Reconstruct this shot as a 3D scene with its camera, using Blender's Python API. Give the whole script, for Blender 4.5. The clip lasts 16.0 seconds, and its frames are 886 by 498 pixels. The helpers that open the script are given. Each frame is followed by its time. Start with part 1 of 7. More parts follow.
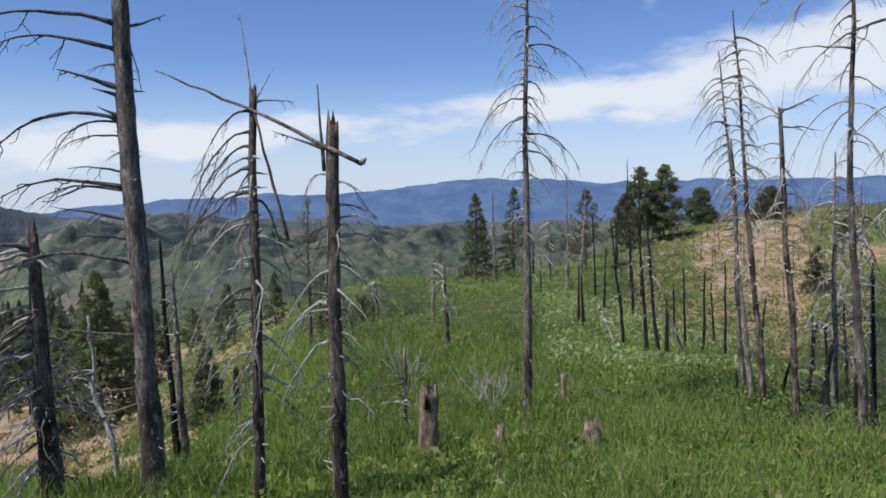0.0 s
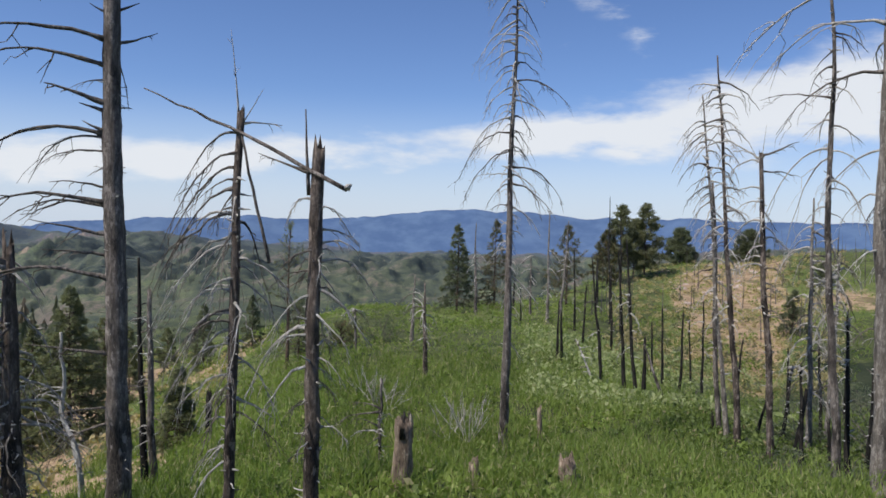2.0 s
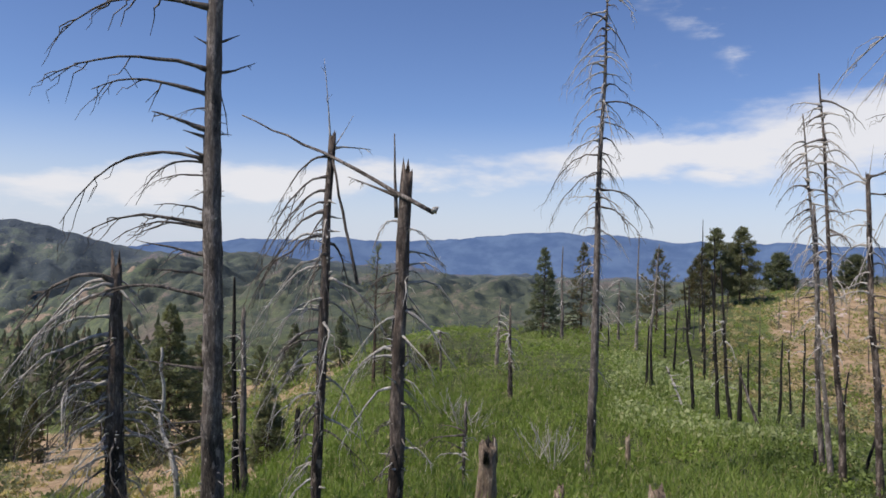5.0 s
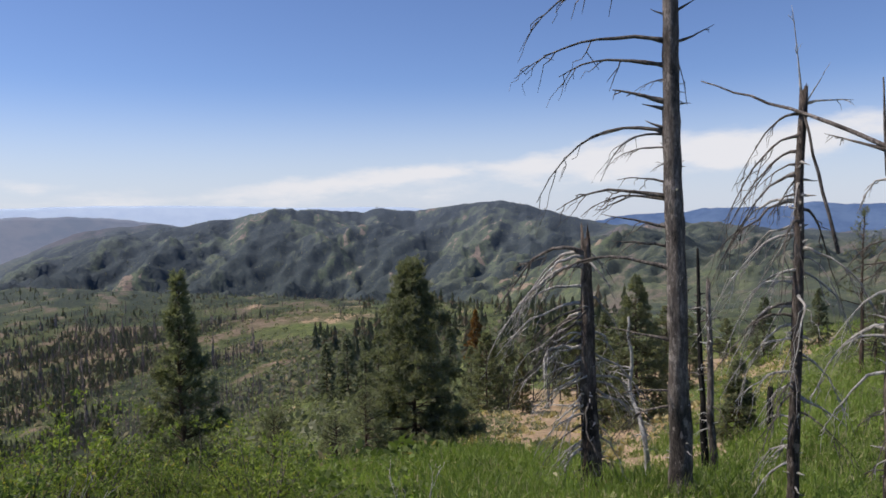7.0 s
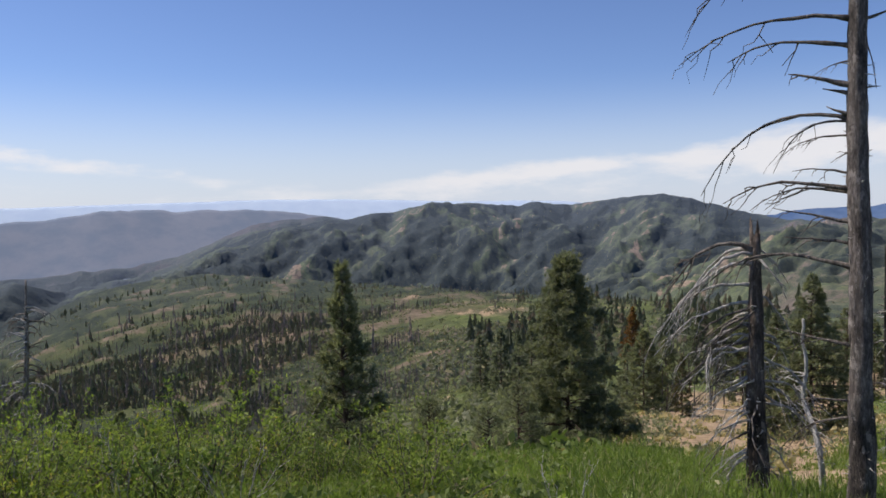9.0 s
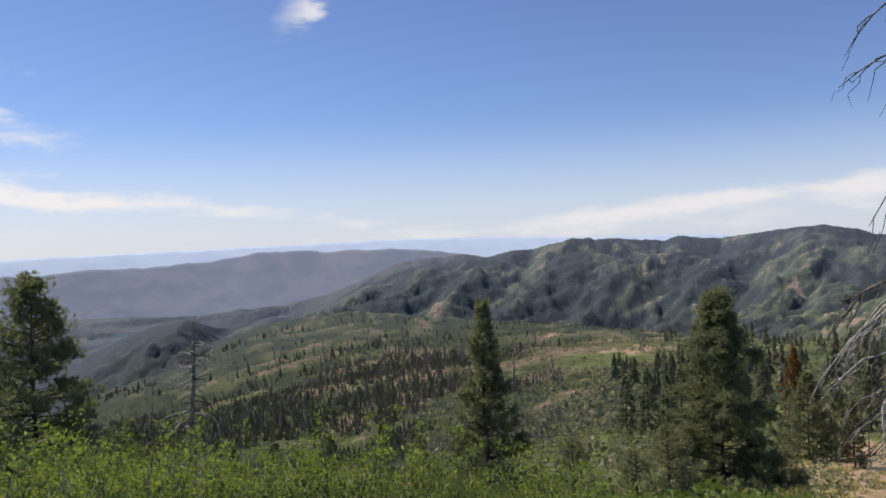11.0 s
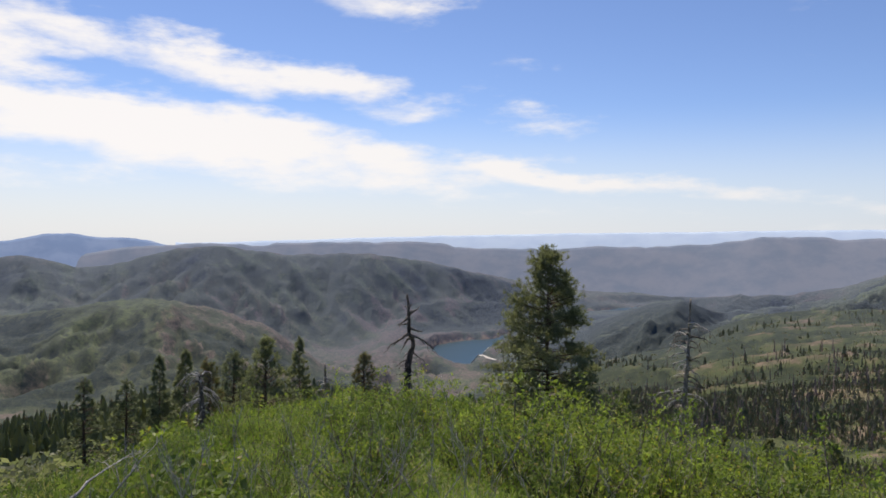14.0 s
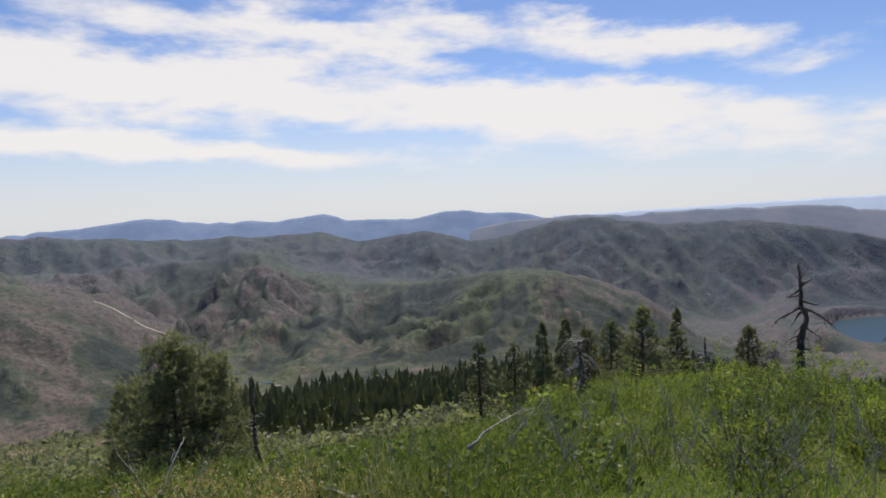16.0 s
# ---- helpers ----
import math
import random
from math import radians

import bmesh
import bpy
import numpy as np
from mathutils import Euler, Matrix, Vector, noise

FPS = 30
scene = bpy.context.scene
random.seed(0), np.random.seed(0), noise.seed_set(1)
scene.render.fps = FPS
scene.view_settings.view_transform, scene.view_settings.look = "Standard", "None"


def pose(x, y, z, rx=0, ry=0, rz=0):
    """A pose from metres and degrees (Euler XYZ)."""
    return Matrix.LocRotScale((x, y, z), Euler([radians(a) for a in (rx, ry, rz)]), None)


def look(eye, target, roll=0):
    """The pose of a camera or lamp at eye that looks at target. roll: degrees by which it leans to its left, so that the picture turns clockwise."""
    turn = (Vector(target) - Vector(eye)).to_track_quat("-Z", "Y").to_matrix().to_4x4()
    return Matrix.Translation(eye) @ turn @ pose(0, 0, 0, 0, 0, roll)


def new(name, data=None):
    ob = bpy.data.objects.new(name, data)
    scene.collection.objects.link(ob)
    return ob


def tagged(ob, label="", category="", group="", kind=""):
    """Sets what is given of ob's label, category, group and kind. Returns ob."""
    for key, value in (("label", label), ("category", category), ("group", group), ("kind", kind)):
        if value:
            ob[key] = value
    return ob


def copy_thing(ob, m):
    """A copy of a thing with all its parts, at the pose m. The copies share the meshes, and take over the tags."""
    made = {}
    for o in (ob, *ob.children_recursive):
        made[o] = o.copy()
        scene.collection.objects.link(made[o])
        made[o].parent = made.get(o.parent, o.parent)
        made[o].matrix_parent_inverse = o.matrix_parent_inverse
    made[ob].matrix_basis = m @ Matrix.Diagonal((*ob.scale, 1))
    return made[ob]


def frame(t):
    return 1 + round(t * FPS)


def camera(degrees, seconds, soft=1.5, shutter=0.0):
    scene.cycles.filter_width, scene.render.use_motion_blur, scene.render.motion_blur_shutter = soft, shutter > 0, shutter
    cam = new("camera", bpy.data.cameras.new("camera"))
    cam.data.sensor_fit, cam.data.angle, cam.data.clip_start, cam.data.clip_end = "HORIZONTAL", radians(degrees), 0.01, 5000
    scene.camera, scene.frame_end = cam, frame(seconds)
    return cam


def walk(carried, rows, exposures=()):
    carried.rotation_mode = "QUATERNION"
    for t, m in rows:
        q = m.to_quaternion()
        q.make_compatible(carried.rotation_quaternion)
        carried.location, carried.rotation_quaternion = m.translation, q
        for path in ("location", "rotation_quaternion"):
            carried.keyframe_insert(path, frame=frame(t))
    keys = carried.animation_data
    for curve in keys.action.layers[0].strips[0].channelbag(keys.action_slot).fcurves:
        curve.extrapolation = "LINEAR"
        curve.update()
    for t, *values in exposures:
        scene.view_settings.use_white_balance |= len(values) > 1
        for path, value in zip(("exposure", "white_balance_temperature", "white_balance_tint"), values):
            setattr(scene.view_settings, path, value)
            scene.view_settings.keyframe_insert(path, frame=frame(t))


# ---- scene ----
EYE = 1.6
cam = camera(61.76, 16.0, soft=1.6)
# seconds, tilt, lean, heading: a slow turn on the spot, held by hand
TURN = [
    (0.0, 85.47, 0.82, 0.00),
    (0.5, 85.90, 0.59, 0.57),
    (1.0, 87.19, -0.49, 0.44),
    (1.5, 88.53, -1.51, -0.82),
    (2.0, 87.76, -1.58, -1.26),
    (2.5, 88.32, -2.23, -0.53),
    (3.0, 88.87, -1.28, 0.40),
    (3.5, 88.75, -1.57, 0.82),
    (3.7, 88.76, -1.80, 0.97),
    (5.8, 89.16, -1.50, 18.85),
    (6.0, 87.66, 0.50, 29.00),
    (6.1, 87.85, 0.68, 32.10),
    (6.3, 88.30, 0.90, 37.10),
    (6.5, 88.56, 1.06, 39.51),
    (7.0, 86.79, 0.96, 39.96),
    (7.5, 87.41, 2.25, 40.92),
    (8.0, 85.79, 2.53, 41.11),
    (8.5, 85.97, -0.66, 40.57),
    (8.8, 86.25, 0.30, 44.50),
    (9.0, 86.49, 0.93, 51.92),
    (9.2, 87.38, 1.95, 57.36),
    (11.3, 89.96, 1.56, 64.39),
    (11.5, 89.87, 1.19, 66.93),
    (11.7, 90.40, 1.45, 70.20),
    (12.0, 91.03, 1.77, 72.24),
    (12.5, 90.14, 1.34, 72.29),
    (12.7, 90.60, 0.60, 77.00),
    (13.0, 89.73, 2.31, 89.22),
    (13.3, 89.00, 0.20, 95.40),
    (13.5, 88.83, -0.77, 98.20),
    (14.0, 88.70, -0.48, 100.05),
    (14.5, 88.18, 0.53, 103.49),
    (15.0, 89.59, -0.61, 110.91),
    (15.3, 89.60, 0.10, 116.60),
    (15.5, 89.67, 0.91, 122.86),
    (16.0, 86.77, 2.08, 128.31),
]
walk(cam, [(t, pose(0, 0, EYE, a, b, c)) for t, a, b, c in TURN], [(0.0, 0.04, 6250, 10), (1.0, 0.04, 6300, 10), (3.0, 0.04, 6600, 11), (6.0, 0.02, 6680, 14), (9.2, 0.02, 6730, 14), (11.5, 0.05, 6960, 14), (13.5, 0.10, 7060, 13), (15.0, 0.06, 7000, 13), (16.0, -0.05, 6950, 13)])

SUN_AZ, SUN_EL = 122, 56  # degrees to the left of straight ahead, degrees up


def heading(az):
    return Vector((-math.sin(radians(az)), math.cos(radians(az)), 0))


# ---- world, sky and sun ----
sun = new("sun", bpy.data.lights.new("sun", "SUN"))
sun.data.energy, sun.data.angle, sun.data.color = 4.6, radians(0.6), (1.0, 0.95, 0.86)
up = heading(SUN_AZ) * math.cos(radians(SUN_EL)) + Vector((0, 0, math.sin(radians(SUN_EL))))
sun.matrix_world = look(up * 50, (0, 0, 0))

world = bpy.data.worlds.new("sky")
scene.world = world
world.use_nodes = True
wt = world.node_tree
wt.nodes.clear()


def wnode(kind, operation="", data_type="", blend_type="", vector_type="", interpolation_type="", tree=None):
    n = (tree or wt).nodes.new(kind)
    if operation:
        n.operation = operation
    if data_type:
        n.data_type = data_type
    if blend_type:
        n.blend_type = blend_type
    if vector_type:
        n.vector_type = vector_type
    if interpolation_type:
        n.interpolation_type = interpolation_type
    return n


def wmath(op, a, b=None, c=None):
    n = wnode("ShaderNodeMath", operation=op)
    for i, v in enumerate((a, b, c)):
        if v is None:
            continue
        if isinstance(v, (int, float)):
            n.inputs[i].default_value = v
        else:
            wt.links.new(v, n.inputs[i])
    return n.outputs[0]


sky = wnode("ShaderNodeTexSky")
sky.sky_type, sky.sun_disc, sky.sun_elevation, sky.sun_rotation = "NISHITA", False, radians(SUN_EL), radians(360 - SUN_AZ)
sky.altitude, sky.air_density, sky.dust_density, sky.ozone_density = 1800.0, 1.0, 0.6, 1.6
coord = wnode("ShaderNodeTexCoord")
sep = wnode("ShaderNodeSeparateXYZ")
wt.links.new(coord.outputs["Generated"], sep.inputs[0])
az_deg = wmath("MULTIPLY", wmath("ARCTAN2", wmath("MULTIPLY", sep.outputs[0], -1.0), sep.outputs[1]), 57.2958)
el_deg = wmath("MULTIPLY", wmath("ARCSINE", sep.outputs[2]), 57.2958)
flat = wnode("ShaderNodeCombineXYZ")
wt.links.new(az_deg, flat.inputs[0])
wt.links.new(el_deg, flat.inputs[1])
# wisps: the cloud plane is torn by noise that is long along the bands
tear_map = wnode("ShaderNodeMapping")
tear_map.inputs["Scale"].default_value = (0.10, 0.30, 1)
tear_map.inputs["Rotation"].default_value = (0, 0, radians(6))
wt.links.new(flat.outputs[0], tear_map.inputs[0])
tear = wnode("ShaderNodeTexNoise")
tear.inputs["Scale"].default_value, tear.inputs["Detail"].default_value, tear.inputs["Roughness"].default_value = 1.3, 7.0, 0.58
wt.links.new(tear_map.outputs[0], tear.inputs["Vector"])
shift = wnode("ShaderNodeVectorMath", operation="MULTIPLY_ADD")
wt.links.new(tear.outputs["Color"], shift.inputs[0])
shift.inputs[1].default_value, shift.inputs[2].default_value = (7.0, 2.6, 0), (-3.5, -1.3, 0)
bent = wnode("ShaderNodeVectorMath", operation="ADD")
wt.links.new(flat.outputs[0], bent.inputs[0])
wt.links.new(shift.outputs[0], bent.inputs[1])
# azimuth, elevation, half length, half height, tilt, thickness of each bank of cloud
BANKS = [
    (21, 3.7, 22, 1.6, -5, 1.0), (-12, 6.9, 14, 1.7, -6, 1.15), (-28, 9.0, 15, 3.2, -7, 1.1),
    (-13.6, 5.5, 2.0, 0.8, 0, 0.6), (-8.6, 13.6, 1.4, 0.8, 0, 0.22), (-15, 13.4, 4.0, 0.7, 36, 0.14),
    (44, 2.4, 26, 0.9, -5, 0.75), (90, 4.1, 17, 0.9, 5, 1.0), (72.4, 18.6, 3.6, 1.7, -62, 0.42),
    (101, 9.9, 6, 1.2, -10, 0.42), (121, 7.2, 28, 2.6, 7, 1.15), (150, 9.6, 26, 3.0, 3, 1.1),
    (118, 12.2, 22, 1.6, 8, 0.85), (140, 13.4, 18, 1.6, 4, 0.8), (150, 5.0, 26, 1.1, 3, 0.95), (104, 17.2, 6, 1.2, 5, 0.6),
]
thick = None
for a0, e0, half, tall, tilt, amount in BANKS:
    m = wnode("ShaderNodeMapping", vector_type="TEXTURE")
    m.inputs["Location"].default_value = (a0, e0, 0)
    m.inputs["Rotation"].default_value = (0, 0, radians(tilt))
    m.inputs["Scale"].default_value = (half, tall, 1)
    wt.links.new(bent.outputs[0], m.inputs[0])
    ln = wnode("ShaderNodeVectorMath", operation="LENGTH")
    wt.links.new(m.outputs[0], ln.inputs[0])
    d = wmath("MULTIPLY", wmath("SUBTRACT", 1.25, ln.outputs["Value"]), amount)
    thick = d if thick is None else wmath("MAXIMUM", thick, d)
wisp = wmath("MULTIPLY_ADD", tear.outputs["Fac"], 2.4, -1.2)
alpha = wnode("ShaderNodeMapRange", interpolation_type="SMOOTHSTEP")
wt.links.new(wmath("ADD", thick, wisp), alpha.inputs["Value"])
alpha.inputs["From Min"].default_value, alpha.inputs["From Max"].default_value, alpha.inputs["To Max"].default_value = 0.0, 0.85, 0.96
# pale veil low over the plain
veil = wnode("ShaderNodeMapRange", interpolation_type="SMOOTHSTEP")
wt.links.new(el_deg, veil.inputs["Value"])
for k, v in (("From Min", 10.0), ("From Max", -0.5), ("To Min", 0.0), ("To Max", 0.80)):
    veil.inputs[k].default_value = v
# clouds near the sun are brighter
glare = wnode("ShaderNodeMapRange", interpolation_type="SMOOTHSTEP")
wt.links.new(az_deg, glare.inputs["Value"])
glare.inputs["From Min"].default_value, glare.inputs["From Max"].default_value = 50.0, 125.0
cloud = wnode("ShaderNodeMix", data_type="RGBA")
wt.links.new(glare.outputs[0], cloud.inputs["Factor"])
cloud.inputs["A"].default_value, cloud.inputs["B"].default_value = (0.77, 0.80, 0.84, 1), (0.87, 0.89, 0.92, 1)
dim = wnode("ShaderNodeMix", data_type="RGBA", blend_type="MULTIPLY")
dim.inputs["Factor"].default_value = 1.0
wt.links.new(sky.outputs[0], dim.inputs["A"])
SKY_GAIN = 0.088
dim.inputs["B"].default_value = (SKY_GAIN * 0.94, SKY_GAIN * 1.08, SKY_GAIN * 1.38, 1)
low_sky = wnode("ShaderNodeMix", data_type="RGBA")
wt.links.new(veil.outputs[0], low_sky.inputs["Factor"])
wt.links.new(dim.outputs["Result"], low_sky.inputs["A"])
haze = wnode("ShaderNodeMix", data_type="RGBA")
wt.links.new(glare.outputs[0], haze.inputs["Factor"])
haze.inputs["A"].default_value, haze.inputs["B"].default_value = (0.59, 0.67, 0.79, 1), (0.70, 0.745, 0.81, 1)
wt.links.new(haze.outputs["Result"], low_sky.inputs["B"])
mix = wnode("ShaderNodeMix", data_type="RGBA")
wt.links.new(alpha.outputs[0], mix.inputs["Factor"])
wt.links.new(low_sky.outputs["Result"], mix.inputs["A"])
wt.links.new(cloud.outputs["Result"], mix.inputs["B"])
back = wnode("ShaderNodeBackground")
wt.links.new(mix.outputs["Result"], back.inputs["Color"])
back.inputs["Strength"].default_value = 1.0
out = wnode("ShaderNodeOutputWorld")
wt.links.new(back.outputs[0], out.inputs[0])

# ---- materials ----
def material(name):
    m = bpy.data.materials.new(name)
    m.use_nodes = True
    m.node_tree.nodes.clear()
    return m, m.node_tree


def mnode(t, kind, attribute_name="", **kw):
    n = wnode(kind, tree=t, **kw)
    if attribute_name:
        n.attribute_name = attribute_name
    return n


def put(t, socket, value):
    if isinstance(value, bpy.types.NodeSocket):
        t.links.new(value, socket)
    else:
        socket.default_value = value


def mixed(t, fac, a, b, blend="MIX"):
    n = mnode(t, "ShaderNodeMix", data_type="RGBA", blend_type=blend)
    put(t, n.inputs["Factor"], fac)
    for k, v in (("A", a), ("B", b)):
        put(t, n.inputs[k], (*v, 1) if isinstance(v, tuple) else v)
    return n.outputs["Result"]


def noise_tex(t, scale, detail=4.0, rough=0.55, stretch=None, source="Object"):
    c = mnode(t, "ShaderNodeTexCoord").outputs[source]
    if stretch:
        m = mnode(t, "ShaderNodeMapping")
        m.inputs["Scale"].default_value = stretch
        t.links.new(c, m.inputs[0])
        c = m.outputs[0]
    n = mnode(t, "ShaderNodeTexNoise")
    n.inputs["Scale"].default_value, n.inputs["Detail"].default_value, n.inputs["Roughness"].default_value = scale, detail, rough
    t.links.new(c, n.inputs["Vector"])
    return n.outputs["Fac"]


def ramp(t, value, lo, hi, a=0.0, b=1.0):
    n = mnode(t, "ShaderNodeMapRange", interpolation_type="SMOOTHSTEP")
    put(t, n.inputs["Value"], value)
    for k, v in (("From Min", lo), ("From Max", hi), ("To Min", a), ("To Max", b)):
        n.inputs[k].default_value = v
    return n.outputs[0]


def surface(t, colour, rough=0.9, bump=None, strength=0.5, distance=0.02, spec=0.2):
    p = mnode(t, "ShaderNodeBsdfPrincipled")
    put(t, p.inputs["Base Color"], (*colour, 1) if isinstance(colour, tuple) else colour)
    put(t, p.inputs["Roughness"], rough)
    p.inputs["Specular IOR Level"].default_value = spec
    if bump is not None:
        b = mnode(t, "ShaderNodeBump")
        b.inputs["Strength"].default_value, b.inputs["Distance"].default_value = strength, distance
        t.links.new(bump, b.inputs["Height"])
        t.links.new(b.outputs[0], p.inputs["Normal"])
    o = mnode(t, "ShaderNodeOutputMaterial")
    t.links.new(p.outputs[0], o.inputs[0])
    return p


def dead_wood(name, pale, dark, char, amount):
    """Weathered, fire-scarred wood: pale silver grain, brown bark and black char."""
    m, t = material(name)
    grain = noise_tex(t, 20.0, 7, 0.7, (1, 1, 0.16))
    blotch = noise_tex(t, 2.6, 7, 0.68, (1, 1, 0.4))
    fine = noise_tex(t, 70.0, 4, 0.6, (1, 1, 0.2))
    flake = noise_tex(t, 26.0, 6, 0.75, (1, 1, 0.38))
    col = mixed(t, ramp(t, grain, 0.38, 0.66), dark, pale)
    col = mixed(t, ramp(t, flake, 0.48, 0.56, 0.0, 0.55), col, tuple(0.45 * v for v in dark))
    col = mixed(t, ramp(t, blotch, amount - 0.1, amount + 0.08), char, col)
    col = mixed(t, ramp(t, fine, 0.35, 0.6, 0.0, 0.5), col, dark)
    plates = noise_tex(t, 9.0, 5, 0.7, (1, 1, 0.45))
    col = mixed(t, ramp(t, plates, 0.56, 0.64, 0.0, 0.55), col, tuple(min(0.75, 1.25 * v) for v in pale))
    surface(t, col, 0.85, grain, 1.0, 0.06)
    return m


BARK_GREY = dead_wood("weathered_snag_wood", (0.47, 0.42, 0.37), (0.17, 0.145, 0.123), (0.028, 0.025, 0.023), 0.42)
BARK_DARK = dead_wood("charred_snag_wood", (0.42, 0.365, 0.325), (0.13, 0.108, 0.094), (0.018, 0.016, 0.015), 0.48)
BARK_BROWN = dead_wood("brown_snag_bark", (0.36, 0.295, 0.25), (0.10, 0.076, 0.063), (0.016, 0.014, 0.013), 0.49)
BARK_BLACK = dead_wood("burnt_pole_wood", (0.07, 0.06, 0.052), (0.026, 0.023, 0.02), (0.010, 0.0095, 0.009), 0.5)
TWIG_PALE = dead_wood("bleached_branch_wood", (0.70, 0.66, 0.61), (0.46, 0.42, 0.38), (0.22, 0.19, 0.17), 0.32)
TWIG_DARK = dead_wood("dark_branch_wood", (0.32, 0.28, 0.245), (0.125, 0.105, 0.09), (0.04, 0.034, 0.03), 0.44)
STUMP_WOOD = dead_wood("broken_stump_wood", (0.50, 0.41, 0.32), (0.26, 0.19, 0.14), (0.05, 0.04, 0.034), 0.44)
STEM_GREY = dead_wood("silvered_dead_stems", (0.46, 0.38, 0.32), (0.27, 0.21, 0.17), (0.10, 0.08, 0.07), 0.4)
PINE_BARK = dead_wood("live_pine_bark", (0.20, 0.14, 0.10), (0.085, 0.06, 0.045), (0.04, 0.03, 0.025), 0.4)


def leaf_material(name, a, b, dry=None, dry_share=0.0, sheen=0.35, patch=0.0, through_light=0.42, tint=(1.1, 1.25, 0.6)):
    """Leaves and needles: each one a little different, lit through from behind."""
    m, t = material(name)
    isl = mnode(t, "ShaderNodeNewGeometry").outputs["Random Per Island"]
    obr = mnode(t, "ShaderNodeObjectInfo").outputs["Random"]
    col = mixed(t, isl, a, b)
    col = mixed(t, ramp(t, obr, 0.0, 1.0, 0.0, 0.35), col, tuple(0.6 * v for v in b))
    if patch:
        col = mixed(t, ramp(t, noise_tex(t, patch, 3, 0.6), 0.38, 0.64, 0.0, 0.75), col, tuple(1.25 * v for v in b))
    if dry:
        pick = mnode(t, "ShaderNodeMath", operation="FRACT")
        mul = mnode(t, "ShaderNodeMath", operation="MULTIPLY")
        t.links.new(isl, mul.inputs[0])
        mul.inputs[1].default_value = 37.7
        t.links.new(mul.outputs[0], pick.inputs[0])
        col = mixed(t, ramp(t, pick.outputs[0], dry_share + 0.01, dry_share - 0.01), col, dry)
    d = mnode(t, "ShaderNodeBsdfPrincipled")
    t.links.new(col, d.inputs["Base Color"])
    d.inputs["Roughness"].default_value = 0.55
    d.inputs["Specular IOR Level"].default_value = sheen
    tr = mnode(t, "ShaderNodeBsdfTranslucent")
    t.links.new(mixed(t, 1.0, col, tint, "MULTIPLY"), tr.inputs[0])
    mx = mnode(t, "ShaderNodeMixShader")
    mx.inputs[0].default_value = through_light
    t.links.new(d.outputs[0], mx.inputs[1])
    t.links.new(tr.outputs[0], mx.inputs[2])
    o = mnode(t, "ShaderNodeOutputMaterial")
    t.links.new(mx.outputs[0], o.inputs[0])
    return m


GRASS = leaf_material("meadow_growth", (0.115, 0.172, 0.037), (0.225, 0.285, 0.072), (0.40, 0.36, 0.20), 0.10, 0.25, 0.30)
PALE_GROWTH = leaf_material("pale_herb_leaves", (0.27, 0.34, 0.12), (0.48, 0.50, 0.28), None, 0, 0.2)
SHRUB = leaf_material("shrub_leaves", (0.085, 0.122, 0.032), (0.36, 0.415, 0.105), (0.42, 0.34, 0.09), 0.04, 0.4, 0.0, 0.48)
HERB = leaf_material("herb_leaves", (0.062, 0.092, 0.030), (0.215, 0.270, 0.085), (0.30, 0.24, 0.14), 0.05, 0.25, 0.0, 0.40)
NEEDLE = leaf_material("pine_needles", (0.135, 0.150, 0.090), (0.285, 0.285, 0.175), None, 0, 0.3, 0.0, 0.52, (1.08, 1.18, 0.74))
FIR = leaf_material("fir_needles", (0.135, 0.155, 0.100), (0.245, 0.256, 0.170), None, 0, 0.25, 0.0, 0.58, (1.05, 1.14, 0.82))
# far needles, colour lightened to stand for the haze in front of them
FAR_WOODS = leaf_material("far_conifer_needles", (0.15, 0.168, 0.118), (0.24, 0.245, 0.175), (0.29, 0.24, 0.19), 0.22, 0.1, 0.0, 0.55, (1.05, 1.14, 0.82))
SCORCHED = leaf_material("grey_green_needles", (0.12, 0.12, 0.082), (0.19, 0.185, 0.125), (0.22, 0.15, 0.09), 0.2, 0.1)
RUST = leaf_material("rust_dead_needles", (0.20, 0.095, 0.04), (0.28, 0.15, 0.07), None, 0, 0.1)
FLOWER = leaf_material("dry_flower_heads", (0.42, 0.20, 0.12), (0.55, 0.36, 0.22), (0.6, 0.55, 0.45), 0.3, 0.1)
DRY = leaf_material("dry_grass_blades", (0.42, 0.34, 0.18), (0.55, 0.46, 0.28), None, 0, 0.1)


def cells(t, scale):
    n = mnode(t, "ShaderNodeTexVoronoi")
    n.inputs["Scale"].default_value = scale
    c = mnode(t, "ShaderNodeTexCoord").outputs["Object"]
    t.links.new(c, n.inputs["Vector"])
    return n.outputs["Distance"]


def mnode_radius(t):
    """Distance from the hilltop's middle."""
    n = mnode(t, "ShaderNodeVectorMath", operation="LENGTH")
    t.links.new(mnode(t, "ShaderNodeTexCoord").outputs["Object"], n.inputs[0])
    return n.outputs["Value"]


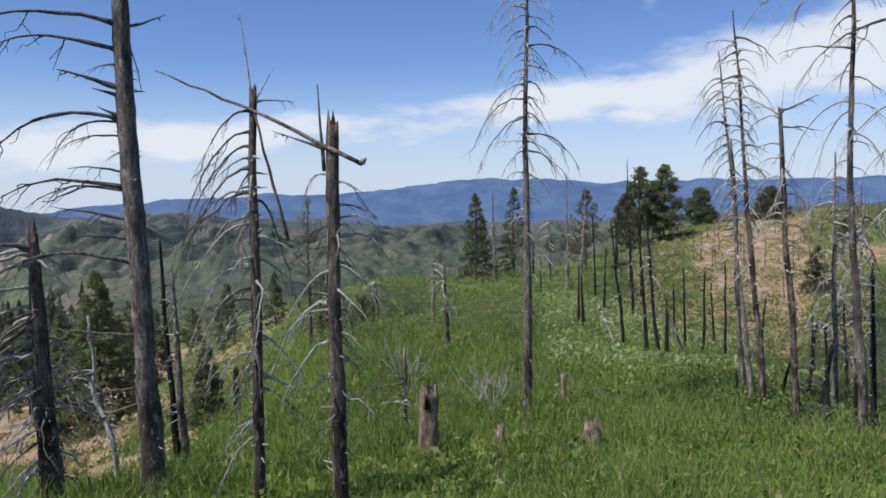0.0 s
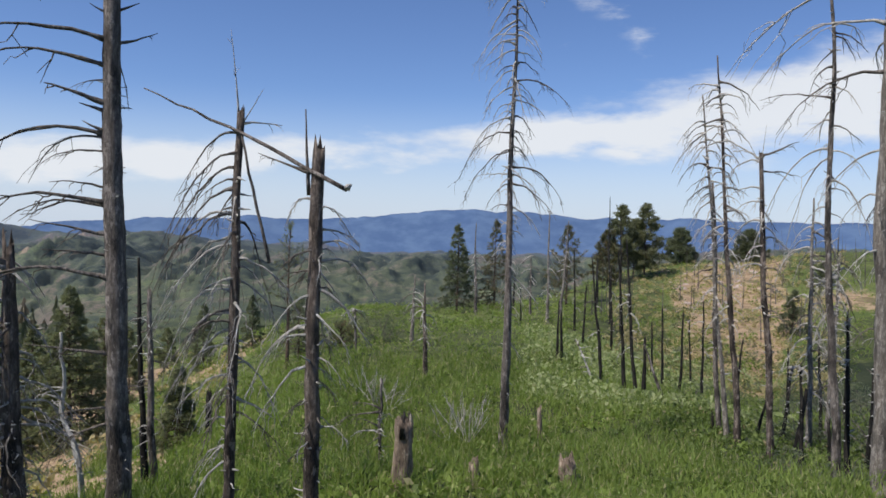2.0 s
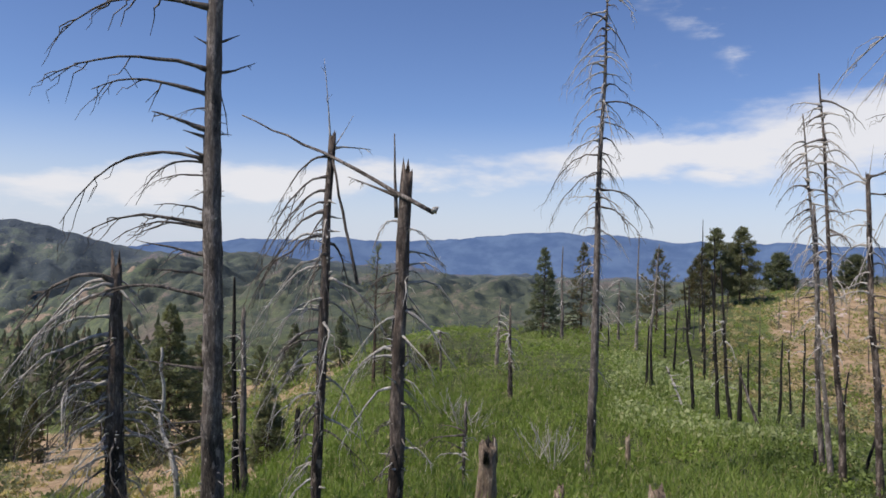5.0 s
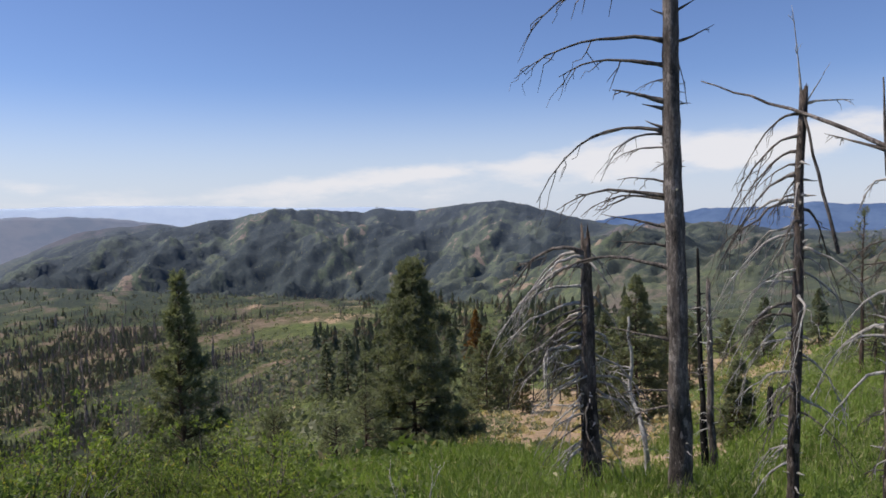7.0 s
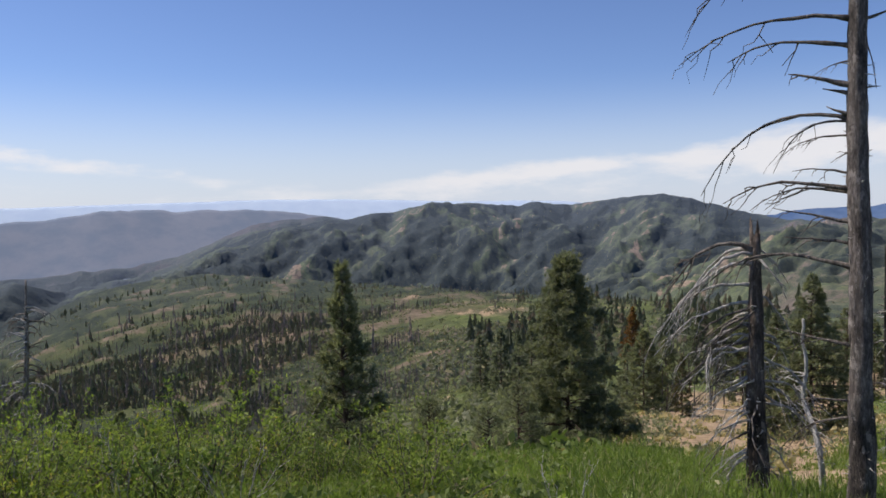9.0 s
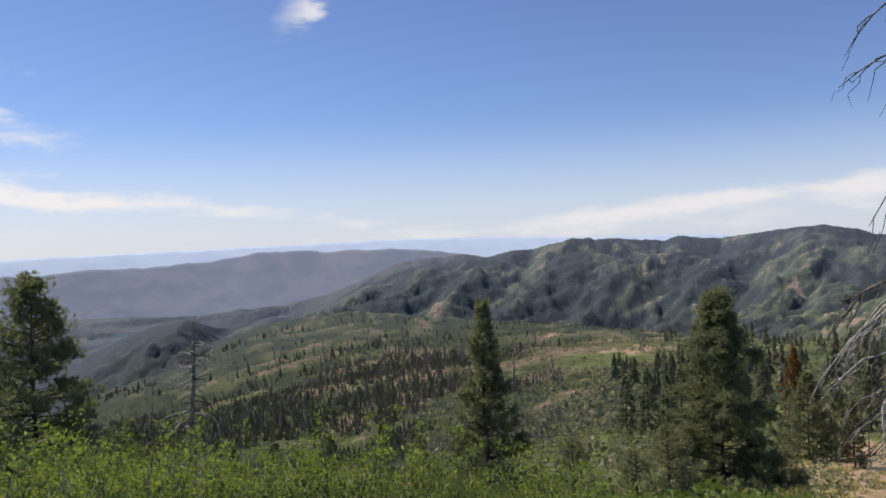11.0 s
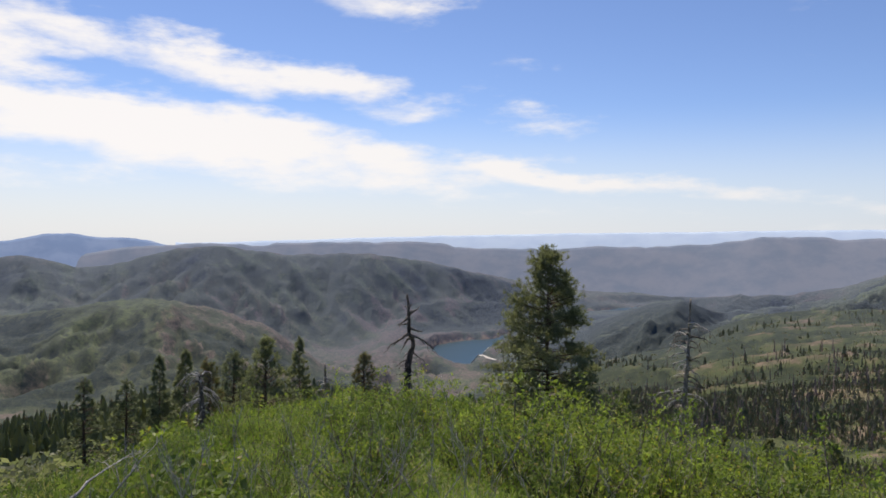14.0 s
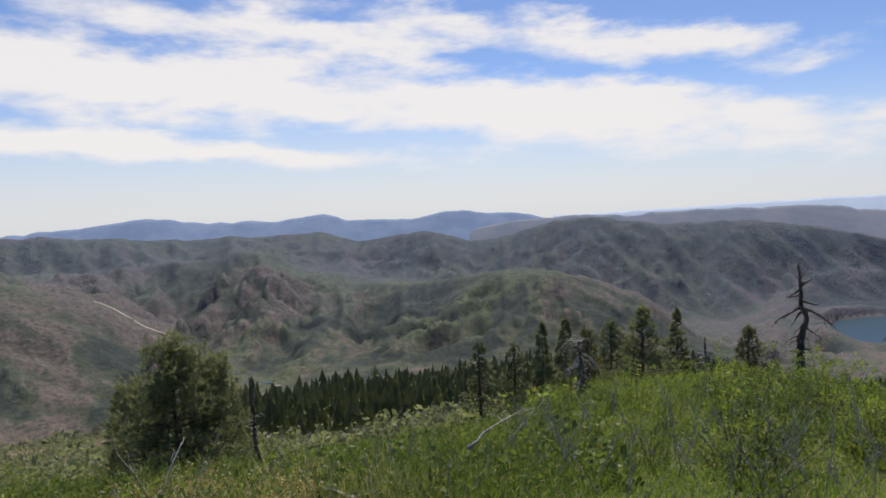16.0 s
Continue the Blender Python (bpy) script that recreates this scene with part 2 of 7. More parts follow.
def ground_material():
    """Mottled wild slopes: dark wood, brush, green, dry brown and bare tan soil, by the cover of the land, with haze
    and some shade painted in.
    """
    m, t = material("mountain_ground")
    sepr = mnode(t, "ShaderNodeSeparateColor")
    at = mnode(t, "ShaderNodeAttribute", attribute_name="cover")
    t.links.new(at.outputs["Color"], sepr.inputs[0])
    far = mnode(t, "ShaderNodeAttribute", attribute_name="far_haze").outputs["Fac"]
    soil_s, wood_s, brown_s = sepr.outputs

    def calc(op, a, b, c=None):
        n = mnode(t, "ShaderNodeMath", operation=op)
        for k, v in enumerate((a, b, c)):
            if v is not None:
                put(t, n.inputs[k], v)
        return n.outputs[0]

    coarse = noise_tex(t, 0.016, 12, 0.72)
    mid = noise_tex(t, 0.11, 10, 0.74)
    fine = noise_tex(t, 1.3, 7, 0.7)
    tiny = noise_tex(t, 14.0, 4, 0.6)
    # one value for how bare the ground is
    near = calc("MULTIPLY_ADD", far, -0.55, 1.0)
    bare = calc("ADD", calc("MULTIPLY_ADD", coarse, 0.75, -0.375), calc("MULTIPLY", calc("MULTIPLY_ADD", mid, 0.75, -0.375), near))
    bare = calc("ADD", bare, calc("MULTIPLY", calc("MULTIPLY_ADD", fine, 0.5, -0.25), near))
    bare = calc("ADD", bare, calc("MULTIPLY_ADD", soil_s, 0.85, 0.30))
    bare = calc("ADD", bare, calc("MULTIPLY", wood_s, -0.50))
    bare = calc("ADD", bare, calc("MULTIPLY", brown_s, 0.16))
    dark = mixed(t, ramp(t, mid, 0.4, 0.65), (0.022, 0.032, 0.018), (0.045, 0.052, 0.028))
    brush = mixed(t, ramp(t, fine, 0.35, 0.65), (0.055, 0.066, 0.028), (0.092, 0.104, 0.044))
    lush = mixed(t, ramp(t, mid, 0.4, 0.6), (0.086, 0.114, 0.034), (0.142, 0.162, 0.060))
    dry = mixed(t, ramp(t, mid, 0.38, 0.64), (0.116, 0.088, 0.060), (0.190, 0.144, 0.106))
    green = mixed(t, ramp(t, brown_s, 0.15, 0.75), lush, dry)
    soil = mixed(t, ramp(t, fine, 0.36, 0.62), (0.25, 0.172, 0.105), (0.42, 0.31, 0.20))
    soil = mixed(t, ramp(t, tiny, 0.45, 0.7, 0, 0.6), soil, (0.20, 0.14, 0.09))
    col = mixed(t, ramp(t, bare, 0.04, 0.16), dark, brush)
    col = mixed(t, ramp(t, bare, 0.22, 0.38), col, green)
    col = mixed(t, ramp(t, bare, 0.52, 0.66), col, soil)
    # single bushes, near and far
    bush = ramp(t, cells(t, 0.34), 0.26, 0.40, 0.85, 0.0)
    thicket = ramp(t, cells(t, 0.085), 0.25, 0.42, 0.8, 0.0)
    open_land = ramp(t, mnode_radius(t), 14.0, 40.0)
    col = mixed(t, calc("MULTIPLY", calc("MULTIPLY", bush, open_land), ramp(t, soil_s, 0.2, 0.7, 1.0, 0.35)), col, mixed(t, ramp(t, mid, 0.4, 0.6), (0.040, 0.055, 0.022), (0.085, 0.10, 0.036)))
    col = mixed(t, calc("MULTIPLY", calc("MULTIPLY", thicket, near), ramp(t, mnode_radius(t), 220.0, 700.0)), col, mixed(t, ramp(t, fine, 0.4, 0.6), (0.034, 0.044, 0.022), (0.06, 0.066, 0.032)))
    # aerial haze painted into the base colour: the far country turns greyer and bluer
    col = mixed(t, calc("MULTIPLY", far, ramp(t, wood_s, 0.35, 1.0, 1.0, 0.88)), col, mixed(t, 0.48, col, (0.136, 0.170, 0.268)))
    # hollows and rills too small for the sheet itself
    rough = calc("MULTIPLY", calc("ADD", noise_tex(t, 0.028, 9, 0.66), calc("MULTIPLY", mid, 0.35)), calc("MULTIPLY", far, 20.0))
    surface(t, col, 0.95, calc("ADD", rough, calc("MULTIPLY", fine, 0.16)), 0.8, 1.0, 0.1)
    return m


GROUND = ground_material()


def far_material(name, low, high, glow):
    """Ranges so far away that only their veil of air is seen: the haze is put into their colour and a glow."""
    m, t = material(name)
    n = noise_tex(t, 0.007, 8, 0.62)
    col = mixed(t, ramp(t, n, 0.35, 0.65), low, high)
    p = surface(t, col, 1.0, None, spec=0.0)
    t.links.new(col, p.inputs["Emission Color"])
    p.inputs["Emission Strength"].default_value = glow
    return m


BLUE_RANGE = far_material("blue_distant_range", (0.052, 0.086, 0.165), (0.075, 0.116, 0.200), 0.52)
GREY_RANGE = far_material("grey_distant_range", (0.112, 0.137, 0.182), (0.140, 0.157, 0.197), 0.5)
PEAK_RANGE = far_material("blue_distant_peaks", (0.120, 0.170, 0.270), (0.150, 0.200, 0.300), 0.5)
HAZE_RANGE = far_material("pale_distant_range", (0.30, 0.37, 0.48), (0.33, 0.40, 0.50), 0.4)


def water_material():
    m, t = material("reservoir_water")
    ripple = noise_tex(t, 0.15, 4, 0.6)
    surface(t, mixed(t, ripple, (0.018, 0.050, 0.068), (0.026, 0.064, 0.084)), 0.32, ripple, 0.2, 0.3, 0.28)
    return m


WATER = water_material()


def plain(name, a, b, scale, rough=0.9):
    m, t = material(name)
    n = noise_tex(t, scale, 6, 0.6)
    surface(t, mixed(t, ramp(t, n, 0.35, 0.65), a, b), rough, n, 0.5, 0.02)
    return m


CONCRETE = plain("pale_concrete", (0.42, 0.39, 0.35), (0.55, 0.52, 0.47), 0.08)
SHORE_SAND = plain("pale_shore_sand", (0.36, 0.31, 0.25), (0.50, 0.44, 0.36), 0.05)
ROCK = plain("tan_granite", (0.30, 0.24, 0.18), (0.48, 0.42, 0.35), 2.5)
ROSE_ROCK = plain("pinkish_granite", (0.36, 0.27, 0.22), (0.52, 0.43, 0.38), 3.0)

# ---- the lie of the land ----
def hashed(ix, iy, seed):
    h = (ix.astype(np.int64) * 374761393 + iy.astype(np.int64) * 668265263 + seed * 974634533) & 0xFFFFFFFF
    h = ((h ^ (h >> 13)) * 1274126177) & 0xFFFFFFFF
    return ((h ^ (h >> 16)) & 0xFFFF) / 65535.0


def value_noise(x, y, seed=0):
    ix, iy = np.floor(x), np.floor(y)
    fx, fy = x - ix, y - iy
    fx, fy = fx * fx * (3 - 2 * fx), fy * fy * (3 - 2 * fy)
    a, b = hashed(ix, iy, seed), hashed(ix + 1, iy, seed)
    c, d = hashed(ix, iy + 1, seed), hashed(ix + 1, iy + 1, seed)
    return (a + (b - a) * fx) * (1 - fy) + (c + (d - c) * fx) * fy - 0.5


def fbm(x, y, octaves=5, seed=0, gain=0.5):
    s, a = 0.0, 1.0
    for k in range(octaves):
        s = s + a * value_noise(x * 2 ** k + 17.3 * k, y * 2 ** k - 9.1 * k, seed + k)
        a *= gain
    return s


def smooth(lo, hi, v):
    u = np.clip((v - lo) / (hi - lo), 0, 1)
    return u * u * (3 - 2 * u)


def hermite(xs, ys, x):
    """Monotone cubic through knots, one row of knots for all x."""
    xs, ys = np.asarray(xs, float), np.asarray(ys, float)
    h, d = np.diff(xs), np.diff(ys) / np.diff(xs)
    m = np.zeros(len(xs))
    m[1:-1] = np.where(d[:-1] * d[1:] > 0, 2 * d[:-1] * d[1:] / np.where(d[:-1] + d[1:] == 0, 1, d[:-1] + d[1:]), 0)
    i = np.clip(np.searchsorted(xs, x) - 1, 0, len(h) - 1)
    u = np.clip((x - xs[i]) / h[i], 0, 1)
    return ((1 + 2 * u) * (1 - u) ** 2 * ys[i] + u * (1 - u) ** 2 * h[i] * m[i]
            + u * u * (3 - 2 * u) * ys[i + 1] + u * u * (u - 1) * h[i] * m[i + 1])


# Landforms outward from the hilltop: azimuth, distance, elevation seen from the eye
BROW = [(-180, 11, -17), (-60, 12, -18.5), (-31, 12, -20), (0, 12, -21), (22, 11.5, -21.5), (60, 11, -21.5), (80, 9, -21),
        (103, 9, -20), (118, 9, -20), (130, 9, -21.5), (160, 9, -22), (180, 11, -17)]
SHOULDER = [(-180, 30, -15), (-60, 24, -14), (-31, 20, -16), (-19, 24, -14.2), (-3, 24, -13.8), (4, 22, -14.5), (11, 18, -16.5), (18, 18, -18.5),
            (25, 22, -20.5), (33, 32, -19), (41, 35, -18.8), (60, 42, -19), (75, 40, -18.5), (91, 28, -15.8), (103, 22, -14),
            (114, 22, -13.6), (124, 22, -16.5), (142, 25, -18), (160, 25, -17.5), (180, 30, -15)]
SLOPE = [(-180, 90, -13), (-60, 60, -8.5), (-31, 44, -10.6), (-25, 46, -11.2), (-19, 44, -10.8), (-13, 45, -9.2), (-9, 48, -8.2), (4, 42, -9.3), (11, 34, -11.5), (18, 42, -14),
         (25, 60, -14), (33, 100, -12.7), (41, 110, -13.3), (50, 120, -13.8), (60, 180, -14), (80, 250, -14.5), (91, 200, -14.5),
         (103, 60, -15), (118, 70, -15), (130, 80, -15.5), (160, 80, -15), (180, 90, -13)]
NEAR_CREST = [(-180, 300, -8), (-60, 120, -3), (-30, 110, -1.4), (-24, 110, -2.2), (-19, 108, -2.8), (-14, 95, -4.1), (-9, 75, -6.0),
              (-3, 66, -6.9), (4, 62, -7.1), (11, 60, -8.6), (18, 85, -10.3), (22, 120, -9.6), (26, 220, -8.5), (33, 450, -7.5),
              (41, 600, -7.35), (50, 650, -6.8), (60, 720, -5.9), (70, 860, -4.9), (75.5, 900, -5.4), (79, 900, -6.4), (82, 880, -8.0), (85, 860, -8.8), (88, 800, -9.5), (92, 700, -11.6), (96, 600, -13.2),
              (106, 340, -12.8), (114, 280, -12.4), (130, 250, -13.4), (139, 250, -14.4), (146, 500, -15.5), (152, 900, -17), (162, 900, -16.5), (180, 600, -12)]
FIRST_VALLEY = [(-180, 900, -5), (-60, 420, -7), (-25, 400, -8), (-9, 250, -13), (4, 300, -13), (15, 350, -12), (25, 500, -11), (33, 1100, -9.9),
                (50, 1300, -8.8), (60, 1350, -8.5), (72, 1500, -8), (78, 1400, -8.6), (82, 1350, -9.8), (90, 1400, -11.0), (98, 1650, -10.6),
                (106, 900, -15.5), (122, 800, -15), (138, 900, -14), (143, 1100, -12.4), (147, 1300, -10.2), (149, 1450, -8.2), (151.3, 1500, -6.9), (153.3, 1500, -5.8),
                (156.2, 1500, -4.7), (160, 1500, -4.0), (180, 1500, -5)]
MAIN_CREST = [(-180, 2000, -3), (-60, 2000, -1.5), (-30, 2000, -1.2), (-15, 2000, -2.3), (-3, 2000, -2.75), (5, 2000, -2.6), (12, 2050, -2.15),
              (19, 2100, -1.65), (24, 2200, -1.7), (30, 2300, -0.8), (35.5, 2400, 0.35), (43, 2400, -0.1), (51.5, 2400, 0.0),
              (58, 2400, -0.85), (63, 2400, -1.4), (67.2, 2450, -2.0), (72, 2450, -4.2), (76, 2400, -5.2), (79, 2350, -5.6), (82, 2000, -4.9), (85.6, 1950, -6.0), (87.5, 1950, -7.0), (89.3, 2000, -8.1), (92, 2250, -8.0), (95, 2350, -7.7), (100, 2300, -7.6),
              (107, 1500, -10.7), (114, 1500, -7.0), (122.4, 1500, -4.9), (131, 1600, -5.9), (138, 1900, -4.8), (142.6, 2000, -2.65),
              (147, 2050, -3.3), (154, 2300, -3.6), (180, 2300, -3)]
SECOND_VALLEY = [(-180, 3000, -4), (20, 3000, -3.5), (60, 3000, -4.5), (76, 3050, -6.0), (85, 3350, -5.3), (90, 3100, -5.6), (95, 2700, -5.2),
                 (100, 2600, -5.2), (108, 2000, -9.2), (122, 2000, -6.5), (131, 2200, -5.8), (143, 2500, -4), (180, 3000, -4)]
FAR_CREST = [(-180, 3600, -1), (-60, 3900, -0.5), (-30, 3800, -2.5), (25, 3800, -2.5), (45, 3900, -1.5), (58, 3900, -1.2), (61, 3900, -0.9),
             (66, 3900, -1.3), (71, 3850, -3.4), (76, 3800, -4.3), (81, 3800, -4.5), (87, 3700, -4.6), (90, 3300, -5.0), (92, 3100, -4.9), (94, 3000, -4.3), (96, 2950, -3.6), (98, 2900, -3.0), (100, 2850, -2.6),
             (103, 2800, -2.0), (106, 2750, -1.75), (112, 2700, -1.75), (117, 2650, -1.2), (121, 2700, -1.6), (125.5, 2700, -2.6),
             (130, 2800, -1.9), (134, 3000, -2.3), (138, 3300, -1.6), (148, 3300, -1.75), (159, 3300, -1.05), (180, 3600, -1)]
FORMS = [BROW, SHOULDER, SLOPE, NEAR_CREST, FIRST_VALLEY, MAIN_CREST, SECOND_VALLEY, FAR_CREST]
LAKE_Z = -331.0
DARK_ASPECTS = (225, 305)  # the sides given darker wood cover to imitate shade, beyond the reservoir and on the main ridge
# shores of the reservoir and of its arm: azimuth and distance, near side and far side
RESERVOIR = ([(95.0, 2330), (96.3, 2100), (96.9, 1930), (97.8, 1770), (99.1, 1745), (100.2, 1800), (100.7, 1950), (101.0, 2060)],
             [(95.0, 2430), (96.1, 2310), (97.4, 2262), (99.1, 2215), (100.4, 2160), (101.0, 2060)])
INLET = ([(84.7, 3400), (86.2, 3110), (88.2, 3060), (90.2, 3040)], [(84.7, 3490), (86.6, 3390), (88.2, 3220), (90.2, 3110)])


def landform(az, r):
    """The bare form of the land: height, which stretch of slope it is (outward), and how far along that stretch."""
    az = (az + 180) % 360 - 180
    rs, zs = [np.zeros_like(az)], [np.zeros_like(az)]
    for form in FORMS:
        a, d, e = np.array(form, float).T
        dist, elev = hermite(a, d, az), hermite(a, e, az)
        if form in (MAIN_CREST, FAR_CREST):
            elev = elev + 0.22 * fbm(az / 1.6, az * 0, 5, 83, 0.6)
        rs.append(dist)
        zs.append(EYE + dist * np.tan(np.radians(elev)))
    rs.append(np.full_like(az, 5200.0))
    zs.append(np.full_like(az, -300.0))
    rs, zs = np.array(rs), np.array(zs)
    h = np.diff(rs, axis=0)
    d = np.diff(zs, axis=0) / h
    m = np.zeros_like(rs)
    same = d[:-1] * d[1:] > 0
    m[1:-1] = np.where(same, 2 * d[:-1] * d[1:] / np.where(same, d[:-1] + d[1:], 1), 0)
    m[0] = d[0]
    i = np.clip((r[None] >= rs).sum(0) - 1, 0, len(h) - 1)
    k = np.arange(len(r))
    hh, u = h[i, k], np.clip((r - rs[i, k]) / h[i, k], 0, 1)
    z = ((1 + 2 * u) * (1 - u) ** 2 * zs[i, k] + u * (1 - u) ** 2 * hh * m[i, k]
         + u * u * (3 - 2 * u) * zs[i + 1, k] + u * u * (u - 1) * hh * m[i + 1, k])
    x, y = -np.sin(np.radians(az)) * r, np.cos(np.radians(az)) * r
    front = (i == 5) | (i == 7) | (i == 3)
    climb = np.where(front, np.sin(np.pi * u) ** 0.8, np.where(i >= 4, 0.6 * np.sin(np.pi * u), 0))
    lump = fbm(x / 620, y / 620, 3, 5) * 0.055 + fbm(x / 240, y / 240, 3, 6) * 0.018
    z = z + climb * smooth(250, 900, r) * (lump - 0.012) * r * np.where(i == 3, 0.4, 1.0) * (1 - 0.65 * smooth(74, 88, az))
    return z, i, u, climb


def gullies(x, y, gx, gy, size, octaves, seed):
    """Branching spurs and gullies that run down the slope (gx, gy): 0 in the gullies, 1 on the spurs."""
    total, norm, amp, freq = 0.0, 0.0, 1.0, 1.0 / size
    dx, dy = gx.copy(), gy.copy()
    for k in range(octaves):
        g = np.sqrt(dx * dx + dy * dy) + 1e-6
        sx, sy = -dy / g, dx / g
        px, py = x * freq + 13.7 * k, y * freq - 5.1 * k
        ix, iy = np.floor(px), np.floor(py)
        c = s = w = 0.0
        for ox in (-1, 0, 1):
            for oy in (-1, 0, 1):
                qx = px - ix - ox - hashed(ix + ox, iy + oy, seed + k)
                qy = py - iy - oy - hashed(ix + ox, iy + oy, seed + 50 + k)
                ww = np.exp(-2.2 * (qx * qx + qy * qy))
                phase = 6.2832 * 0.8 * (qx * sx + qy * sy)
                c, s, w = c + np.cos(phase) * ww, s + np.sin(phase) * ww, w + ww
        c, s = c / w, s / w
        m = np.sqrt(c * c + s * s)
        c, s = c / np.maximum(m, 0.25), s / np.maximum(m, 0.25)
        total = total + amp * (1 - np.arccos(np.clip(c, -1, 1)) / np.pi)
        norm += amp
        steep = np.sqrt(gx * gx + gy * gy) * 0.9
        dx, dy = dx - s * sx * steep * amp, dy - s * sy * steep * amp
        amp, freq = amp * 0.6, freq * 2.0
    return total / norm


def land(az, r):
    """Height of the ground, and its share of bare soil, woodland, dry brown slope, at azimuth (degrees) and distance."""
    az, r = np.broadcast_arrays(np.asarray(az, float), np.asarray(r, float))
    shape = az.shape
    az, r = (az.ravel() + 180) % 360 - 180, r.ravel()
    x, y = -np.sin(np.radians(az)) * r, np.cos(np.radians(az)) * r
    z, i, u, climb = landform(az, r)
    wave = 60 * fbm(x / 160, y / 160, 3, 6)
    lake = np.zeros_like(z)
    flat = np.zeros_like(z)
    for near, far_side in (RESERVOIR, INLET):
        a0, a1 = near[0][0], near[-1][0]
        na, nr = np.array(near, float).T
        fa, fr = np.array(far_side, float).T
        gap = np.minimum(r - np.interp(az, na, nr) - wave, np.interp(az, fa, fr) + wave - r)
        edge = np.minimum(az - a0, a1 - az) * np.radians(1) * r
        gap = np.minimum(gap, edge)
        lake = np.maximum(lake, smooth(-45, 45, gap))
        flat = np.maximum(flat, smooth(-330, -90, gap))
    # ravines run down the far slopes
    cut, away = np.full_like(z, 0.5), np.zeros_like(z)
    f = r > 140
    if f.any():
        st = np.maximum(6.0, 0.012 * r[f])
        turn = np.degrees(st / r[f])
        gr = (landform(az[f], r[f] + st)[0] - landform(az[f], r[f] - st)[0]) / (2 * st)
        ga = (landform(az[f] + turn, r[f])[0] - landform(az[f] - turn, r[f])[0]) / (2 * st)
        sa, ca = np.sin(np.radians(az[f])), np.cos(np.radians(az[f]))
        gx, gy = -sa * gr - ca * ga, ca * gr - sa * ga
        coarse = gullies(x[f], y[f], gx, gy, 290.0, 6, 11)
        close = gullies(x[f], y[f], gx, gy, 60.0, 3, 31)
        far = smooth(700, 1300, r[f])
        rill = gullies(x[f], y[f], gx, gy, 120.0, 3, 51)
        steep = np.clip(np.sqrt(gx * gx + gy * gy) / 0.22, 0.25, 1.0)
        depth = far * (60.0 + (95.0 - 65.0 * smooth(2000, 2500, r[f])) * smooth(78, 95, az[f])) * (np.maximum(coarse, 0.56) + 0.2 * np.minimum(coarse - 0.56, 0) - 0.74) * (r[f] / 2200) ** 0.5 * (0.3 + 0.7 * smooth(3400, 2700, r[f])) + (1 - far) * 12.0 * (close - 0.85) * smooth(150, 500, r[f])
        z[f] += depth * steep * (0.12 + 0.88 * climb[f]) * smooth(150, 420, r[f]) * (1 - 0.9 * flat[f])
        z[f] += far * (22.0 + 20.0 * smooth(84, 98, az[f])) * (rill - 0.7) * steep * climb[f] * (1 - 0.9 * flat[f])
        cut[f] = far * coarse + (1 - far) * close
        # how far a slope turns from the sun, for cover darkened like shade
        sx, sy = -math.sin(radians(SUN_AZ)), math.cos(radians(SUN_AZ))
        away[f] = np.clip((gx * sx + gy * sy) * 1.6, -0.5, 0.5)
    # long spurs come down from the crests, askew
    along = np.radians(az) * 2250 + 0.45 * (r - 2250) + 150 * fbm(x / 420, y / 420, 3, 93)
    spur = 1 - np.abs(2 * ((along / 215) % 1) - 1)
    side = 1 - np.abs(2 * (((along + 0.9 * r + 60 * fbm(x / 150, y / 150, 3, 95)) / 88) % 1) - 1)
    fall = np.where(i == 5, np.sin(np.pi * np.clip(u, 0, 1) ** 0.8), np.where(i == 7, 0.55 * climb, 0))
    z = z + fall * smooth(1000, 1500, r) * (smooth(96, 80, az) + 0.8 * smooth(103, 112, az) * smooth(2900, 2300, r)) * (1 - flat) * (46.0 * (spur - 0.62) * (0.7 + 0.8 * fbm(x / 330, y / 330, 2, 97)) + 15.0 * (side - 0.5))
    # sharp little spurs on the far slopes
    rib = 0.5 - np.abs(fbm(x / 95, y / 95, 5, 91, 0.6)) * 1.6
    z = z + rib * 14.0 * smooth(900, 1500, r) * climb * (1 - flat) * smooth(84, 74, az)
    # swells and hummocks
    z = z + (1 - flat) * fbm(x / 140, y / 140, 4, 31) * 7 * smooth(90, 500, r) * (0.35 + 0.65 * climb)
    z = z + fbm(x / 6.0, y / 6.0, 4, 41) * 0.45 * smooth(3, 14, r) + fbm(x / 1.1, y / 1.1, 3, 47) * 0.06
    # cover
    n1, n2 = fbm(x / 60, y / 60, 5, 61), fbm(x / 9, y / 9, 5, 67)
    n3 = fbm(x / 260, y / 260, 5, 71)
    def window(a0, a1, r0, r1, fa=3.0, fr=0.25):
        return smooth(a0 - fa, a0 + fa, az) * smooth(a1 + fa, a1 - fa, az) * smooth(r0 * (1 - fr), r0 * (1 + fr), r) * smooth(r1 * (1 + fr), r1 * (1 - fr), r)
    soil = window(-26.5, -18.8, 40, 103, 1.5, 0.2) * (0.86 + 0.9 * n2) + window(-34, -26, 55, 105, 2, 0.2) * (0.12 + 0.9 * n2)
    soil = soil + window(27, 40, 38, 75, 3) * (0.72 + 1.0 * n2) + window(13, 26, 34, 75, 3) * (0.72 + 1.2 * n2) + window(16, 30, 18, 34, 2) * (0.75 + 1.3 * n2)
    soil = soil + 0.7 * window(36, 57, 70, 620, 4) * (-0.02 + 0.4 * n1 + 1.5 * n2) + 0.5 * window(44, 58, 500, 760, 4, 0.2) * (0.02 + n2)
